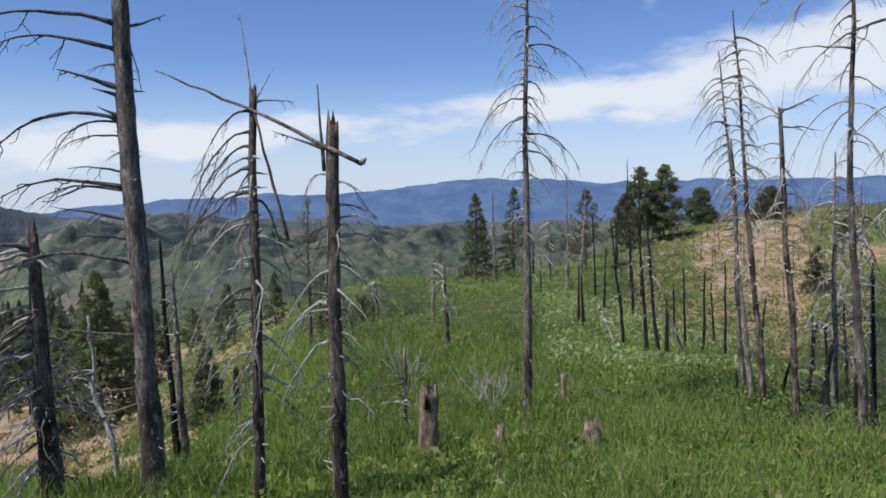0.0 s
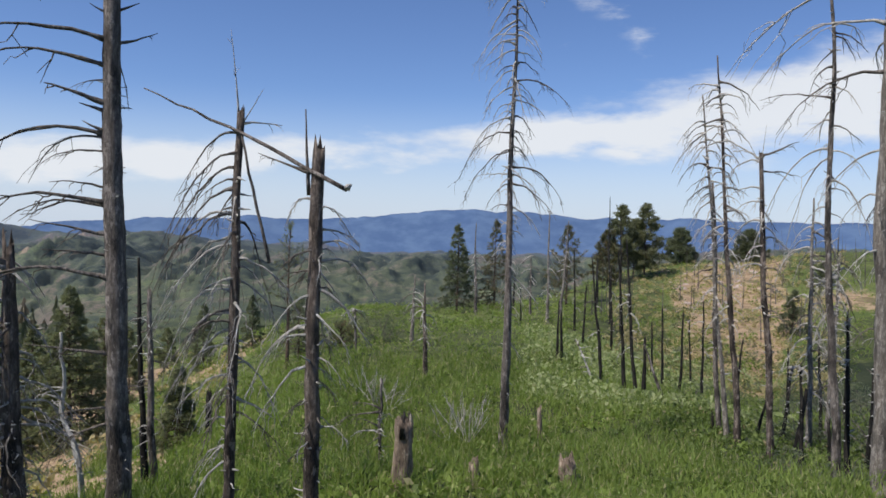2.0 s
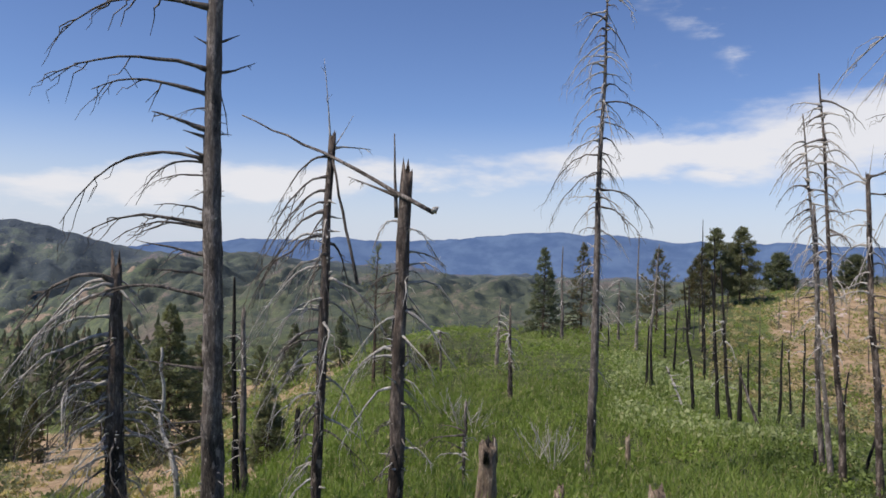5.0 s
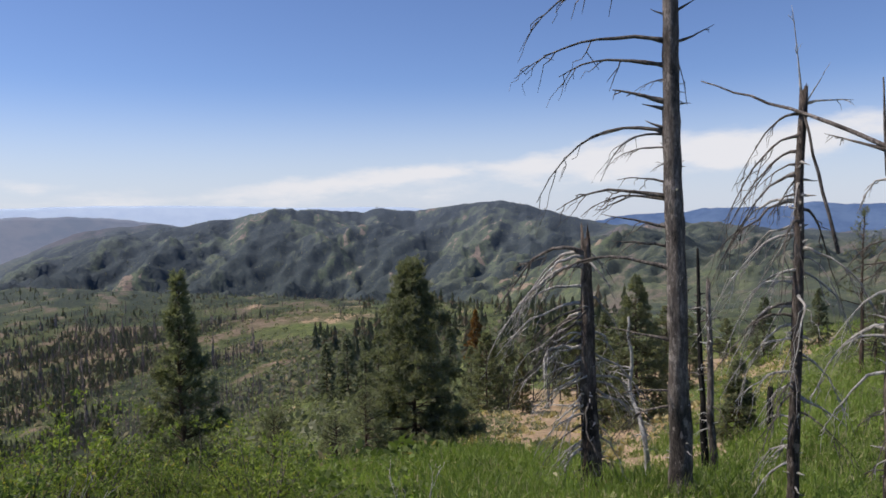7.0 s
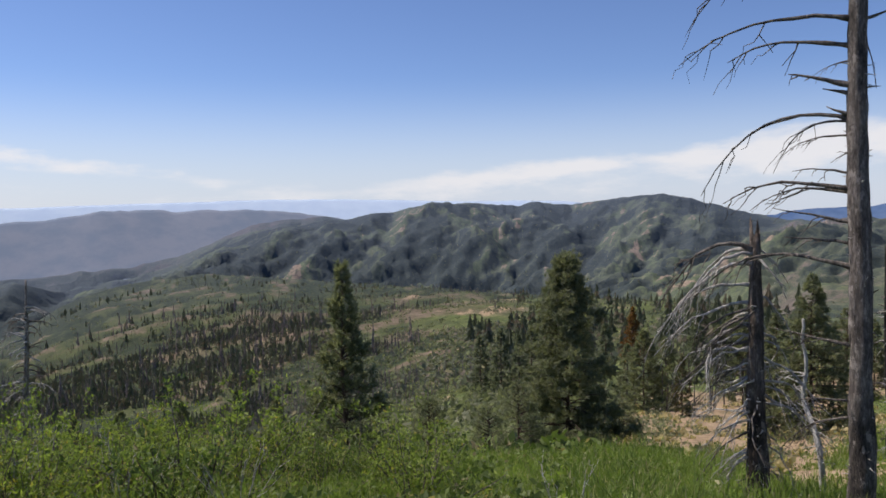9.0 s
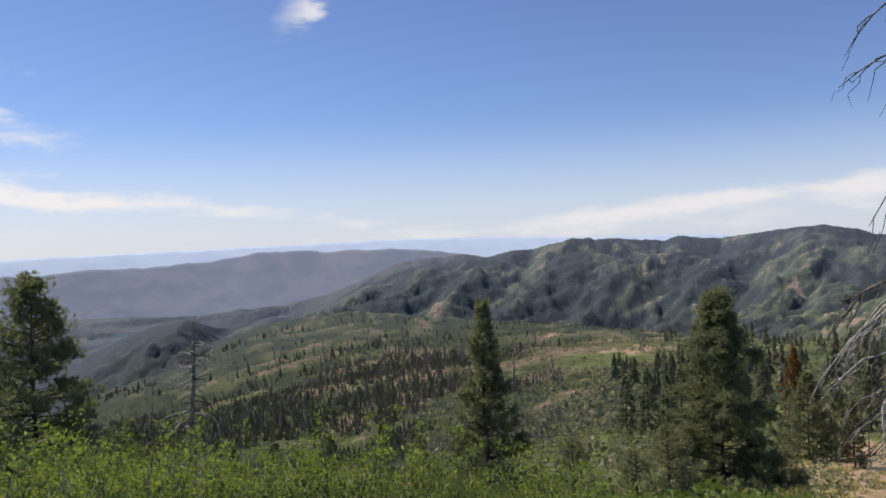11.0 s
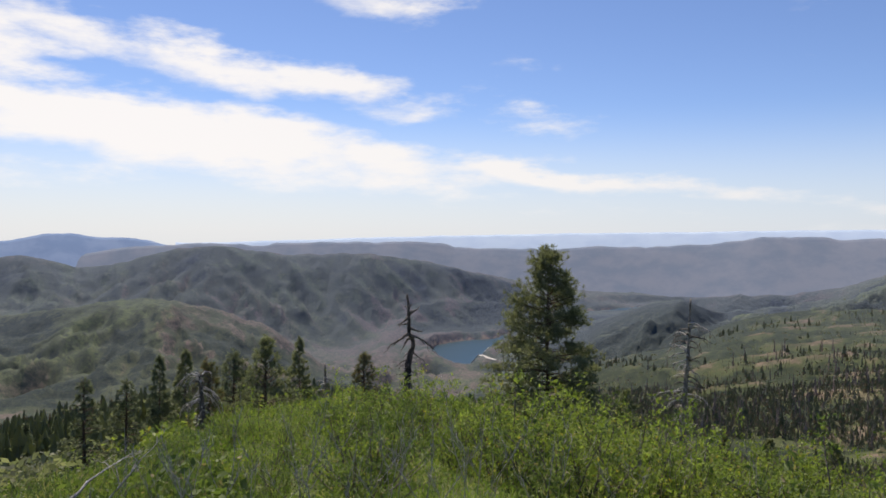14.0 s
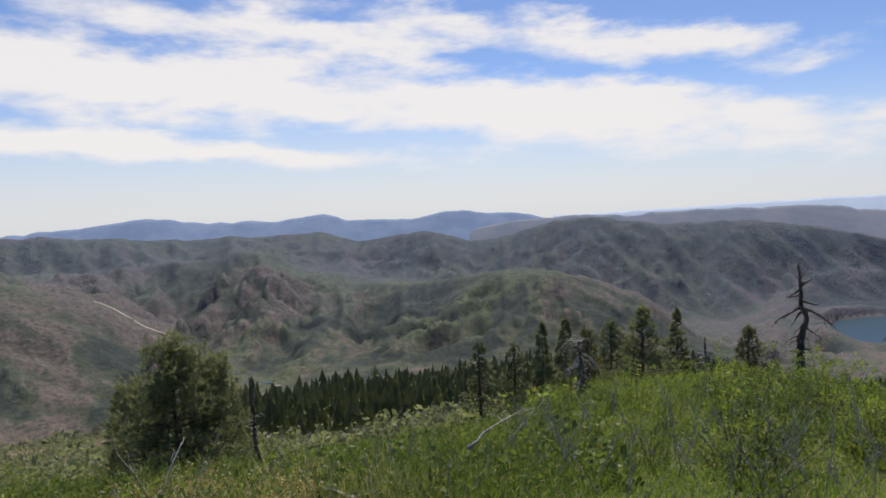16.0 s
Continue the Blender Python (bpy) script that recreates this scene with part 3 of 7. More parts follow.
    soil = soil + smooth(260, 420, r) * window(60, 92, 180, 900, 5) * (-0.30 + 0.4 * n1 + 1.0 * n2)
    soil = soil + smooth(1000, 1500, r) * smooth(2700, 2300, r) * smooth(20, 32, az) * smooth(72, 62, az) * (-0.02 + 0.8 * n1 + 0.9 * n2 + 1.6 * (cut - 0.62))
    soil = soil + window(136, 165, 5, 9, 4) * 0.25
    # woodland, also painted darker in gullies and away from the sun, as shade
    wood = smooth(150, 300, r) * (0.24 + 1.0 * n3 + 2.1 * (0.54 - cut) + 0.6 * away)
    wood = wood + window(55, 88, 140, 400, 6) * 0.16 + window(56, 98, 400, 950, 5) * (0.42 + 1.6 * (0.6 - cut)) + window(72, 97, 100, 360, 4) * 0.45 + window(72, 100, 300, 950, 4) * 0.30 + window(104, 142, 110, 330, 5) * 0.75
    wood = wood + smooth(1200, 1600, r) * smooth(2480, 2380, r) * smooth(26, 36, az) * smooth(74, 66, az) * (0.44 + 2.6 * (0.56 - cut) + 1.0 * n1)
    wood = wood + smooth(600, 900, r) * smooth(30, 20, az) * 0.22
    soil = soil + 1.4 * smooth(0.32, 0.46, lake) 
    wood = wood * (1 - 0.8 * smooth(2900, 3400, r)) + window(78.5, 91, 1050, 2200, 2.0) * 1.0
    wood = wood * (1 - lake) * (1 - 0.9 * smooth(152, 157, az) * smooth(500, 700, r))
    brown = smooth(700, 1100, r) * (smooth(92, 100, az) * (0.16 + 0.8 * n3 + 0.55 * smooth(-150, -270, z)) + 0.06 + 0.5 * n3)
    brown = brown + window(146, 170, 40, 900, 3) * (0.75 + 0.9 * n1)
    # right of the meadow: cover darkened for undergrowth and for shadow among the trunks
    wood = wood + window(-40, -13, 23, 60, 3) * (0.62 + 1.0 * n2) + window(-44, -22, 14, 24, 3) * (0.5 + 1.0 * n2)
    wood = wood + window(146, 170, 40, 1300, 3) * (0.25 + 1.5 * n1) + window(102, 146, 600, 1600, 4) * (0.06 + 0.9 * n1)
    brown = brown + smooth(144, 150, az) * smooth(300, 500, r) * smooth(1700, 1300, r) * 0.75 + window(106, 121, 700, 1450, 3) * (0.5 + 0.5 * n1) + window(122, 150, 260, 1000, 4) * (0.35 + 0.6 * n1) + window(92, 108, 1400, 2700, 3) * (0.25 + 0.8 * n1)
    wood = wood + window(40, 66, 90, 760, 5) * (0.30 + 1.3 * n1) + smooth(500, 900, r) * smooth(36, 26, az) * 0.12
    brown = brown + window(54, 104, 170, 950, 6) * (0.46 + 1.2 * n1) + window(76, 100, 230, 900, 4) * 0.30 + window(55, 88, 170, 420, 6) * 0.5 + smooth(3000, 3500, r) * 0.3 + window(36, 70, 120, 700, 5) * (0.2 + 0.8 * n1)
    brown = brown + window(54, 100, 60, 950, 5) * (0.48 + 0.8 * n2)
    wood = wood + window(54, 100, 60, 400, 5) * (0.16 + 0.9 * n2) + window(78, 90, 420, 1100, 2) * 0.4
    wood = wood * (1 - 0.75 * smooth(1300, 1700, r) * smooth(100, 106, az) - 0.5 * smooth(700, 1000, r) * smooth(34, 24, az))
    soil = soil * (1 - 0.7 * window(76, 100, 60, 1000, 4))
    wood = wood + window(78, 100, 60, 1000, 4) * (0.22 + 0.6 * n2) + window(46, 72, 330, 900, 4) * (0.22 + 0.8 * n2)
    brown = brown + window(46, 72, 330, 900, 4) * 0.4 + smooth(550, 900, r) * smooth(36, 26, az) * (0.34 + 0.7 * n1)
    brown = brown * (1 - 0.45 * window(104, 140, 1500, 2800, 3))
    z = np.where(flat > 0.5, np.maximum(z, LAKE_Z + 2.5), z)
    z = z + smooth(0.0, 0.3, lake) * (LAKE_Z + 3.0 - z)
    z = z + smooth(0.35, 0.65, lake) * np.minimum(0.0, LAKE_Z - 8.0 - z)
    return [np.clip(v, lo, hi).reshape(shape) for v, lo, hi in ((z, -600, 300), (soil, 0, 1), (wood, 0, 1), (brown, 0, 1))]


def ground_at(az, r):
    return float(land(az, r)[0])


def spot(az, r, sink=0.0):
    """The point of the ground at an azimuth and distance."""
    p = heading(az) * r
    return Vector((p.x, p.y, ground_at(az, r) - sink))


# ---- mesh helpers ----
def mesh_of(name, verts, faces, mats, smooth_faces=False, index=None):
    """A mesh from arrays; faces all triangles or all quads."""
    verts, faces = np.asarray(verts, np.float32), np.asarray(faces, np.int32)
    me = bpy.data.meshes.new(name)
    k = faces.shape[1]
    me.vertices.add(len(verts))
    me.vertices.foreach_set("co", verts.ravel())
    me.loops.add(faces.size)
    me.loops.foreach_set("vertex_index", faces.ravel())
    me.polygons.add(len(faces))
    me.polygons.foreach_set("loop_start", np.arange(0, faces.size, k, dtype=np.int32))
    me.polygons.foreach_set("loop_total", np.full(len(faces), k, np.int32))
    me.polygons.foreach_set("use_smooth", np.full(len(faces), smooth_faces, bool))
    for m in mats if isinstance(mats, (list, tuple)) else [mats]:
        me.materials.append(m)
    if index is not None:
        me.polygons.foreach_set("material_index", np.asarray(index, np.int32))
    me.update(calc_edges=True)
    return me


def thing(name, place, label, category, group="", turn=0.0):
    e = new(name)
    e.matrix_world = Matrix.Translation(place) @ Matrix.Rotation(turn, 4, "Z")
    e.empty_display_size = 0.2
    return tagged(e, label, category, group)


def part_mesh(name, me, parent, label=""):
    o = new(name, me)
    o.parent = parent
    return tagged(o, label) if label else o


def tube(points, radii, sides, rng=None, rough=0.0, cap=True):
    """A tapered tube of quads along points; the ends close to a point."""
    pts = np.asarray(points, float)
    n = len(pts)
    d = np.gradient(pts, axis=0)
    d /= np.linalg.norm(d, axis=1)[:, None] + 1e-9
    ref = np.where(np.abs(d[:, 2:3]) > 0.85, np.array([[1.0, 0, 0]]), np.array([[0, 0, 1.0]]))
    if np.abs(d[:, 2]).mean() > 0.7:
        ref = np.tile([[1.0, 0, 0]], (n, 1))
    else:
        ref = np.tile([[0, 0, 1.0]], (n, 1))
    u = np.cross(d, ref)
    u /= np.linalg.norm(u, axis=1)[:, None] + 1e-9
    v = np.cross(d, u)
    a = np.linspace(0, 2 * np.pi, sides, endpoint=False)
    rad = np.asarray(radii, float)[:, None] * np.ones((1, sides))
    if rng is not None and rough:
        rad = rad * (1 + rough * (rng.random((n, sides)) - 0.5))
    ring = pts[:, None] + rad[..., None] * (np.cos(a)[None, :, None] * u[:, None] + np.sin(a)[None, :, None] * v[:, None])
    verts = ring.reshape(-1, 3)
    i, j = np.meshgrid(np.arange(n - 1), np.arange(sides), indexing="ij")
    k = (j + 1) % sides
    faces = np.stack([i * sides + j, i * sides + k, (i + 1) * sides + k, (i + 1) * sides + j], -1).reshape(-1, 4)
    if cap:
        verts = np.vstack([verts, pts[:1], pts[-1:] + d[-1:] * radii[-1] * 0.6])
        c0, c1 = n * sides, n * sides + 1
        jj = np.arange(sides)
        kk = (jj + 1) % sides
        faces = np.vstack([faces, np.stack([np.full(sides, c0), kk, jj, jj], -1)[:, [0, 1, 2, 2]], np.stack([(n - 1) * sides + jj, (n - 1) * sides + kk, np.full(sides, c1), np.full(sides, c1)], -1)])
    return verts, faces


def quads_to_tris(f):
    f = np.asarray(f)
    if f.shape[1] == 3:
        return f
    t = np.vstack([f[:, [0, 1, 2]], f[:, [0, 2, 3]]])
    return t[(t[:, 0] != t[:, 1]) & (t[:, 1] != t[:, 2]) & (t[:, 0] != t[:, 2])]


def joined(pieces):
    """Several (verts, faces) as one triangle soup."""
    vs, fs, n = [], [], 0
    for v, f in pieces:
        vs.append(np.asarray(v, float))
        fs.append(quads_to_tris(f) + n)
        n += len(v)
    return np.vstack(vs), np.vstack(fs)


# ---- ground: one sheet to the horizon ----
def build_ground():
    back, fore = np.arange(-180, -46, 4.0), np.arange(170, 180, 2.5)
    seen = -44 + 0.215 * np.arange(3 * 325 + 1)
    az = np.concatenate([back, seen, fore])
    wide = np.concatenate([np.arange(len(back)), len(back) + 3 * np.arange(326), len(back) + len(seen) + np.arange(len(fore))])
    near, off = np.geomspace(1.2, 110, 92), np.concatenate([np.geomspace(115, 900, 48), np.geomspace(908, 4950, 185)])
    A, R = [np.concatenate([u.ravel(), v.ravel()]) for u, v in zip(np.meshgrid(az[wide], near), np.meshgrid(az, off))]
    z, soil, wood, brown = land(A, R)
    verts = np.stack([-np.sin(np.radians(A)) * R, np.cos(np.radians(A)) * R, z], -1).reshape(-1, 3)
    verts = np.vstack([verts, [[0, 0, float(z[:len(wide)].mean())]]])

    def rings(start, n, m):
        i, j = np.meshgrid(np.arange(n - 1), np.arange(m), indexing="ij")
        k = (j + 1) % m
        return start + np.stack([i * m + k, (i + 1) * m + k, (i + 1) * m + j, i * m + j], -1).reshape(-1, 4)

    mw, mf = len(wide), len(az)
    base = len(near) * mw
    faces = np.vstack([rings(0, len(near), mw), rings(base, len(off), mf)])
    me = mesh_of("ground", verts, faces, GROUND, True)
    bm = bmesh.new()
    bm.from_mesh(me)
    bm.verts.ensure_lookup_table()
    c = bm.verts[len(verts) - 1]
    for q in range(mw):
        bm.faces.new((bm.verts[(q + 1) % mw], c, bm.verts[q])).smooth = True
        a, b = int(wide[q]), int(wide[(q + 1) % mw])
        outer = list(range(a, b + 1)) if b > a else [a, b]
        ring = [bm.verts[base - mw + (q + 1) % mw], *[bm.verts[base + o] for o in reversed(outer)], bm.verts[base - mw + q]]
        bm.faces.new(ring).smooth = True
    bmesh.ops.recalc_face_normals(bm, faces=bm.faces)
    bm.to_mesh(me)
    bm.free()
    if me.polygons[len(me.polygons) // 2].normal.z < 0:
        me.flip_normals()
    # one aspect of the far slopes gets darker wood cover, imitating shade, the other more brown
    zf, rf = z[base:].reshape(len(off), mf), off[:, None]
    gr, ga = np.gradient(zf, off, axis=0), np.gradient(zf, np.radians(az), axis=1) / rf
    fa = np.radians(az)[None]
    dark_side = np.radians(DARK_ASPECTS[0] + (DARK_ASPECTS[1] - DARK_ASPECTS[0]) * smooth(88, 78, az))[None]
    lean = (-np.sin(fa) * gr - np.cos(fa) * ga) * -np.sin(dark_side) + (np.cos(fa) * gr - np.sin(fa) * ga) * np.cos(dark_side)
    lean = np.clip(-lean, -0.6, 0.6) * smooth(500, 1100, rf) * (0.85 + 0.15 * smooth(80, 96, az)[None])
    wood[base:] = np.clip(wood[base:] + ((0.55 - 0.30 * smooth(98, 106, az)[None]) * lean).ravel(), 0, 1)
    brown[base:] = np.clip(brown[base:] - 0.4 * lean.ravel(), 0, 1)
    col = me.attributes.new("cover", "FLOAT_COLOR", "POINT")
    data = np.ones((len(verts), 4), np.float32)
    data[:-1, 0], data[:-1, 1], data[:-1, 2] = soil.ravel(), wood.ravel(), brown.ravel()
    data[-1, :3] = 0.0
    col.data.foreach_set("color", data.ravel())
    # strength of the painted haze by distance; it sets in sooner beyond azimuth 98
    haze_nearer = smooth(98, 108, A)
    dist = me.attributes.new("far_haze", "FLOAT", "POINT")
    far = np.append((0.26 * smooth(350, 850, R) + 0.74 * smooth(0, 1, (R - 900 + 120 * haze_nearer) / (2100 - 150 * haze_nearer))).ravel(), 0).astype(np.float32)
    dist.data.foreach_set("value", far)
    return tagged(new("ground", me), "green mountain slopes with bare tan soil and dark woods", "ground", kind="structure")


build_ground()


def backdrop(name, knots, r, drop, mat, label, rough, seed):
    """A far range: crest by azimuth and elevation, sloping down towards the valley in front of it, with a back slope."""
    a, e = np.array(knots, float).T
    az = np.arange(a[0], a[-1], 0.1)
    line, jag = hermite(a, e, az), rough * fbm(az / 1.7, az * 0, 5, seed)
    lines = []
    for k, (dr, dz) in enumerate(((-700, -1.0), (-600, -0.87), (-500, -0.72), (-400, -0.56), (-300, -0.41), (-220, -0.29), (-150, -0.18), (-90, -0.1), (-40, -0.04), (0, 0.0), (120, -0.6))):
        fold = 0.7 * fbm(az / 2.2 + 0.7 * k, az * 0 + 0.8 * k, 3, seed + 9) * (min(1.0, -dr / 350) if dr < 0 else 0)
        rr = r + dr + 60 * fold
        crest = line + jag * max(0.0, 1 + min(dr, 0) / 160)
        lines.append(np.stack([-np.sin(np.radians(az)) * rr, np.cos(np.radians(az)) * rr, EYE + r * np.tan(np.radians(crest)) + dz * drop + 26 * fold], -1))
    v = np.array(lines)
    n, m = v.shape[:2]
    i, j = np.meshgrid(np.arange(n - 1), np.arange(m - 1), indexing="ij")
    f = np.stack([i * m + j, i * m + j + 1, (i + 1) * m + j + 1, (i + 1) * m + j], -1).reshape(-1, 4)
    tagged(new(name, mesh_of(name, v.reshape(-1, 3), f, mat, True)), label, "mountains", kind="structure")


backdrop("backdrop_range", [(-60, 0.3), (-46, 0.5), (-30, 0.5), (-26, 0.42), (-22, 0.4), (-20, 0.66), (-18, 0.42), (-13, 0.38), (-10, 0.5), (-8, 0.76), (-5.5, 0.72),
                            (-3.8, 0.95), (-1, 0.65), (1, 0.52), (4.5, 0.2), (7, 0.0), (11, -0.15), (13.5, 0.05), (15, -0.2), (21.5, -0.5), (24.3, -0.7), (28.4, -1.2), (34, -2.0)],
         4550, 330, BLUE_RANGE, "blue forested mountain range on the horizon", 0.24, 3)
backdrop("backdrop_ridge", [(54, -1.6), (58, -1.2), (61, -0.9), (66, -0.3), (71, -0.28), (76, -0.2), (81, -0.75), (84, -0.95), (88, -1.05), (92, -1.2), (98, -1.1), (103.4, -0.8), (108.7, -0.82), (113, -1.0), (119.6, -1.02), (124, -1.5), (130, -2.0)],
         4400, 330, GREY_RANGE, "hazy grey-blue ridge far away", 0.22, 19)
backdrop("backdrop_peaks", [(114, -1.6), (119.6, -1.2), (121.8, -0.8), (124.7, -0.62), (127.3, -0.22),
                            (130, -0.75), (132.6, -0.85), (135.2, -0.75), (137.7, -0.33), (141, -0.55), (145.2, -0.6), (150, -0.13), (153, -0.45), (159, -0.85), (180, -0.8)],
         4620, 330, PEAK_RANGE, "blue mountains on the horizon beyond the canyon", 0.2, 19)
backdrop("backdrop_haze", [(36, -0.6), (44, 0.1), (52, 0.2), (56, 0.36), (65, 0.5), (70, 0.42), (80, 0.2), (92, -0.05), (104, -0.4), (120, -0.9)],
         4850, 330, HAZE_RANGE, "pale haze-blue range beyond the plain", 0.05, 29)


# ---- reservoir ----
def pond(name, ring, label):
    bm = bmesh.new()
    vs = []
    for a, r in ring:
        p = heading(a) * r
        vs.append(bm.verts.new((p.x, p.y, LAKE_Z)))
    bm.faces.new(vs)
    bmesh.ops.recalc_face_normals(bm, faces=bm.faces)
    if next(iter(bm.faces)).normal.z < 0:
        bmesh.ops.reverse_faces(bm, faces=bm.faces)
    me = bpy.data.meshes.new(name)
    bm.to_mesh(me)
    bm.free()
    me.materials.append(WATER)
    tagged(new(name, me), label, "lake", kind="structure")


def shore_ring(near, far_side):
    """An outline a little outside both shores, under the banks."""
    return [(a, r - 70) for a, r in near] + [(a, r + 70) for a, r in reversed(far_side)]


pond("water_reservoir", shore_ring(*RESERVOIR), "blue reservoir in the valley")
pond("water_inlet", shore_ring(*INLET), "narrow blue arm of the reservoir")


# ---- dead trees ----
def bend(start, az, length, rise, droop, n=8, sway=0.0, rng=None, curl=2.2):
    """Points of a limb: it leaves at an angle of rise degrees and bows down by droop metres at its end."""
    s = np.linspace(0, 1, n)
    side = np.array(heading(az))
    across = np.array((-side[1], side[0], 0))
    p = np.array(start)[None] + np.outer(s * length * math.cos(radians(rise)), side)
    p[:, 2] += s * length * math.sin(radians(rise)) - droop * s ** curl
    if rng is not None:
        wob = np.cumsum(rng.normal(0, 1, (n, 3)), 0) * sway * length / n
        wob[0] = 0
        p += wob
        p += np.outer(np.sin(s * 3.0) * sway * length * 0.5 * rng.normal(), across)
    return p


def limb_mesh(points, r0, rng, mat, twigs=3, hang=0.5, twig_len=0.45, sides=5):
    pts = np.asarray(points)
    n = len(pts)
    s = np.linspace(0, 1, n)
    rad = r0 * (1 - 0.86 * s ** 0.8) * (1 + 0.25 * (rng.random(n) - 0.5))
    rad[0] *= 1.5
    pieces = [tube(pts, rad, sides, rng, 0.25)]
    length = np.linalg.norm(pts[-1] - pts[0])
    for _ in range(twigs):
        k = 0.3 + 0.65 * rng.random()
        q = k * (n - 1)
        i = min(int(q), n - 2)
        base = pts[i] + (pts[i + 1] - pts[i]) * (q - i)
        along = pts[i + 1] - pts[i]
        along = along / (np.linalg.norm(along) + 1e-9)
        side = np.cross(along, (0, 0, 1)) * rng.choice((-1, 1))
        go = along * (0.5 + 0.5 * rng.random()) + side * rng.normal(0.5, 0.4) + np.array((0, 0, -hang * rng.random() + 0.15))
        ln = length * twig_len * (1.1 - 0.6 * k) * (0.5 + 0.7 * rng.random())
        m = 6
        u = np.linspace(0, 1, m)[:, None]
        tw = base + go * ln * u
        tw[:, 2] -= hang * ln * 0.7 * (u[:, 0] ** 2)
        tw[1:] += rng.normal(0, 0.055 * ln, (m - 1, 3))
        rr = max(r0 * 0.45 * (1 - 0.5 * k), 0.0052)
        pieces.append(tube(tw, rr * (1 - 0.7 * u[:, 0]), 3, cap=False))
        if rng.random() < 0.6:
            b2 = tw[2]
            tw2 = b2 + (go * 0.4 + rng.normal(0, 0.5, 3)) * ln * 0.5 * u[:4] * 1.2
            tw2[:, 2] -= hang * ln * 0.25 * u[:4, 0] ** 2
            pieces.append(tube(tw2, rr * 0.65 * (1 - 0.6 * u[:4, 0]), 3, cap=False))
    v, f = joined(pieces)
    return mesh_of("branch", v, f, mat, True)


def trunk_mesh(height, r0, r1, lean, rng, mat, broken=0.0, sides=14, crook=0.02, flare=1.25):
    n = max(10, int(height * 6.5))
    s = np.linspace(0, 1, n)
    pts = np.stack([lean[0] * s, lean[1] * s, height * s], -1)
    wander = np.stack([fbm(s * 3.1 + rng.random() * 50, s * 0, 3, 5), fbm(s * 3.1 + rng.random() * 50, s * 0 + 4, 3, 6), s * 0], -1)
    pts += (wander - wander[0]) * crook * height
    rad = r0 + (r1 - r0) * s
    rad = rad * (1 + (flare - 1) * np.exp(-s * height / 0.35))
    v, f = tube(pts, rad, sides, rng, 0.06)
    ring = v[:n * sides].reshape(n, sides, 3)
    ang, zz = np.meshgrid(np.arange(sides) * (9.0 / sides), s * height)
    off = rng.random() * 90
    furrow = (1 + 0.26 * value_noise(ang + off, zz * 2.3, 3) + 0.20 * value_noise(ang * 2.1 + off, zz * 7.0, 4) + 0.10 * np.maximum(value_noise(ang * 1.3, zz * 3.1 + off, 5), 0.2))[..., None]
    ring[:] = pts[:, None] + (ring - pts[:, None]) * furrow
    if broken:
        ring[-1, :, 2] += broken * (rng.random(sides) ** 1.5) * np.where(rng.random(sides) < 0.45, 1.6, 0.25)
        v[-1] = pts[-1] - np.array((0, 0, 0.5 * broken))
    return mesh_of("trunk", v, f, mat, True), pts


def on_axis(pts, h):
    z = pts[:, 2]
    return np.array([np.interp(h, z, pts[:, 0]), np.interp(h, z, pts[:, 1]), h])


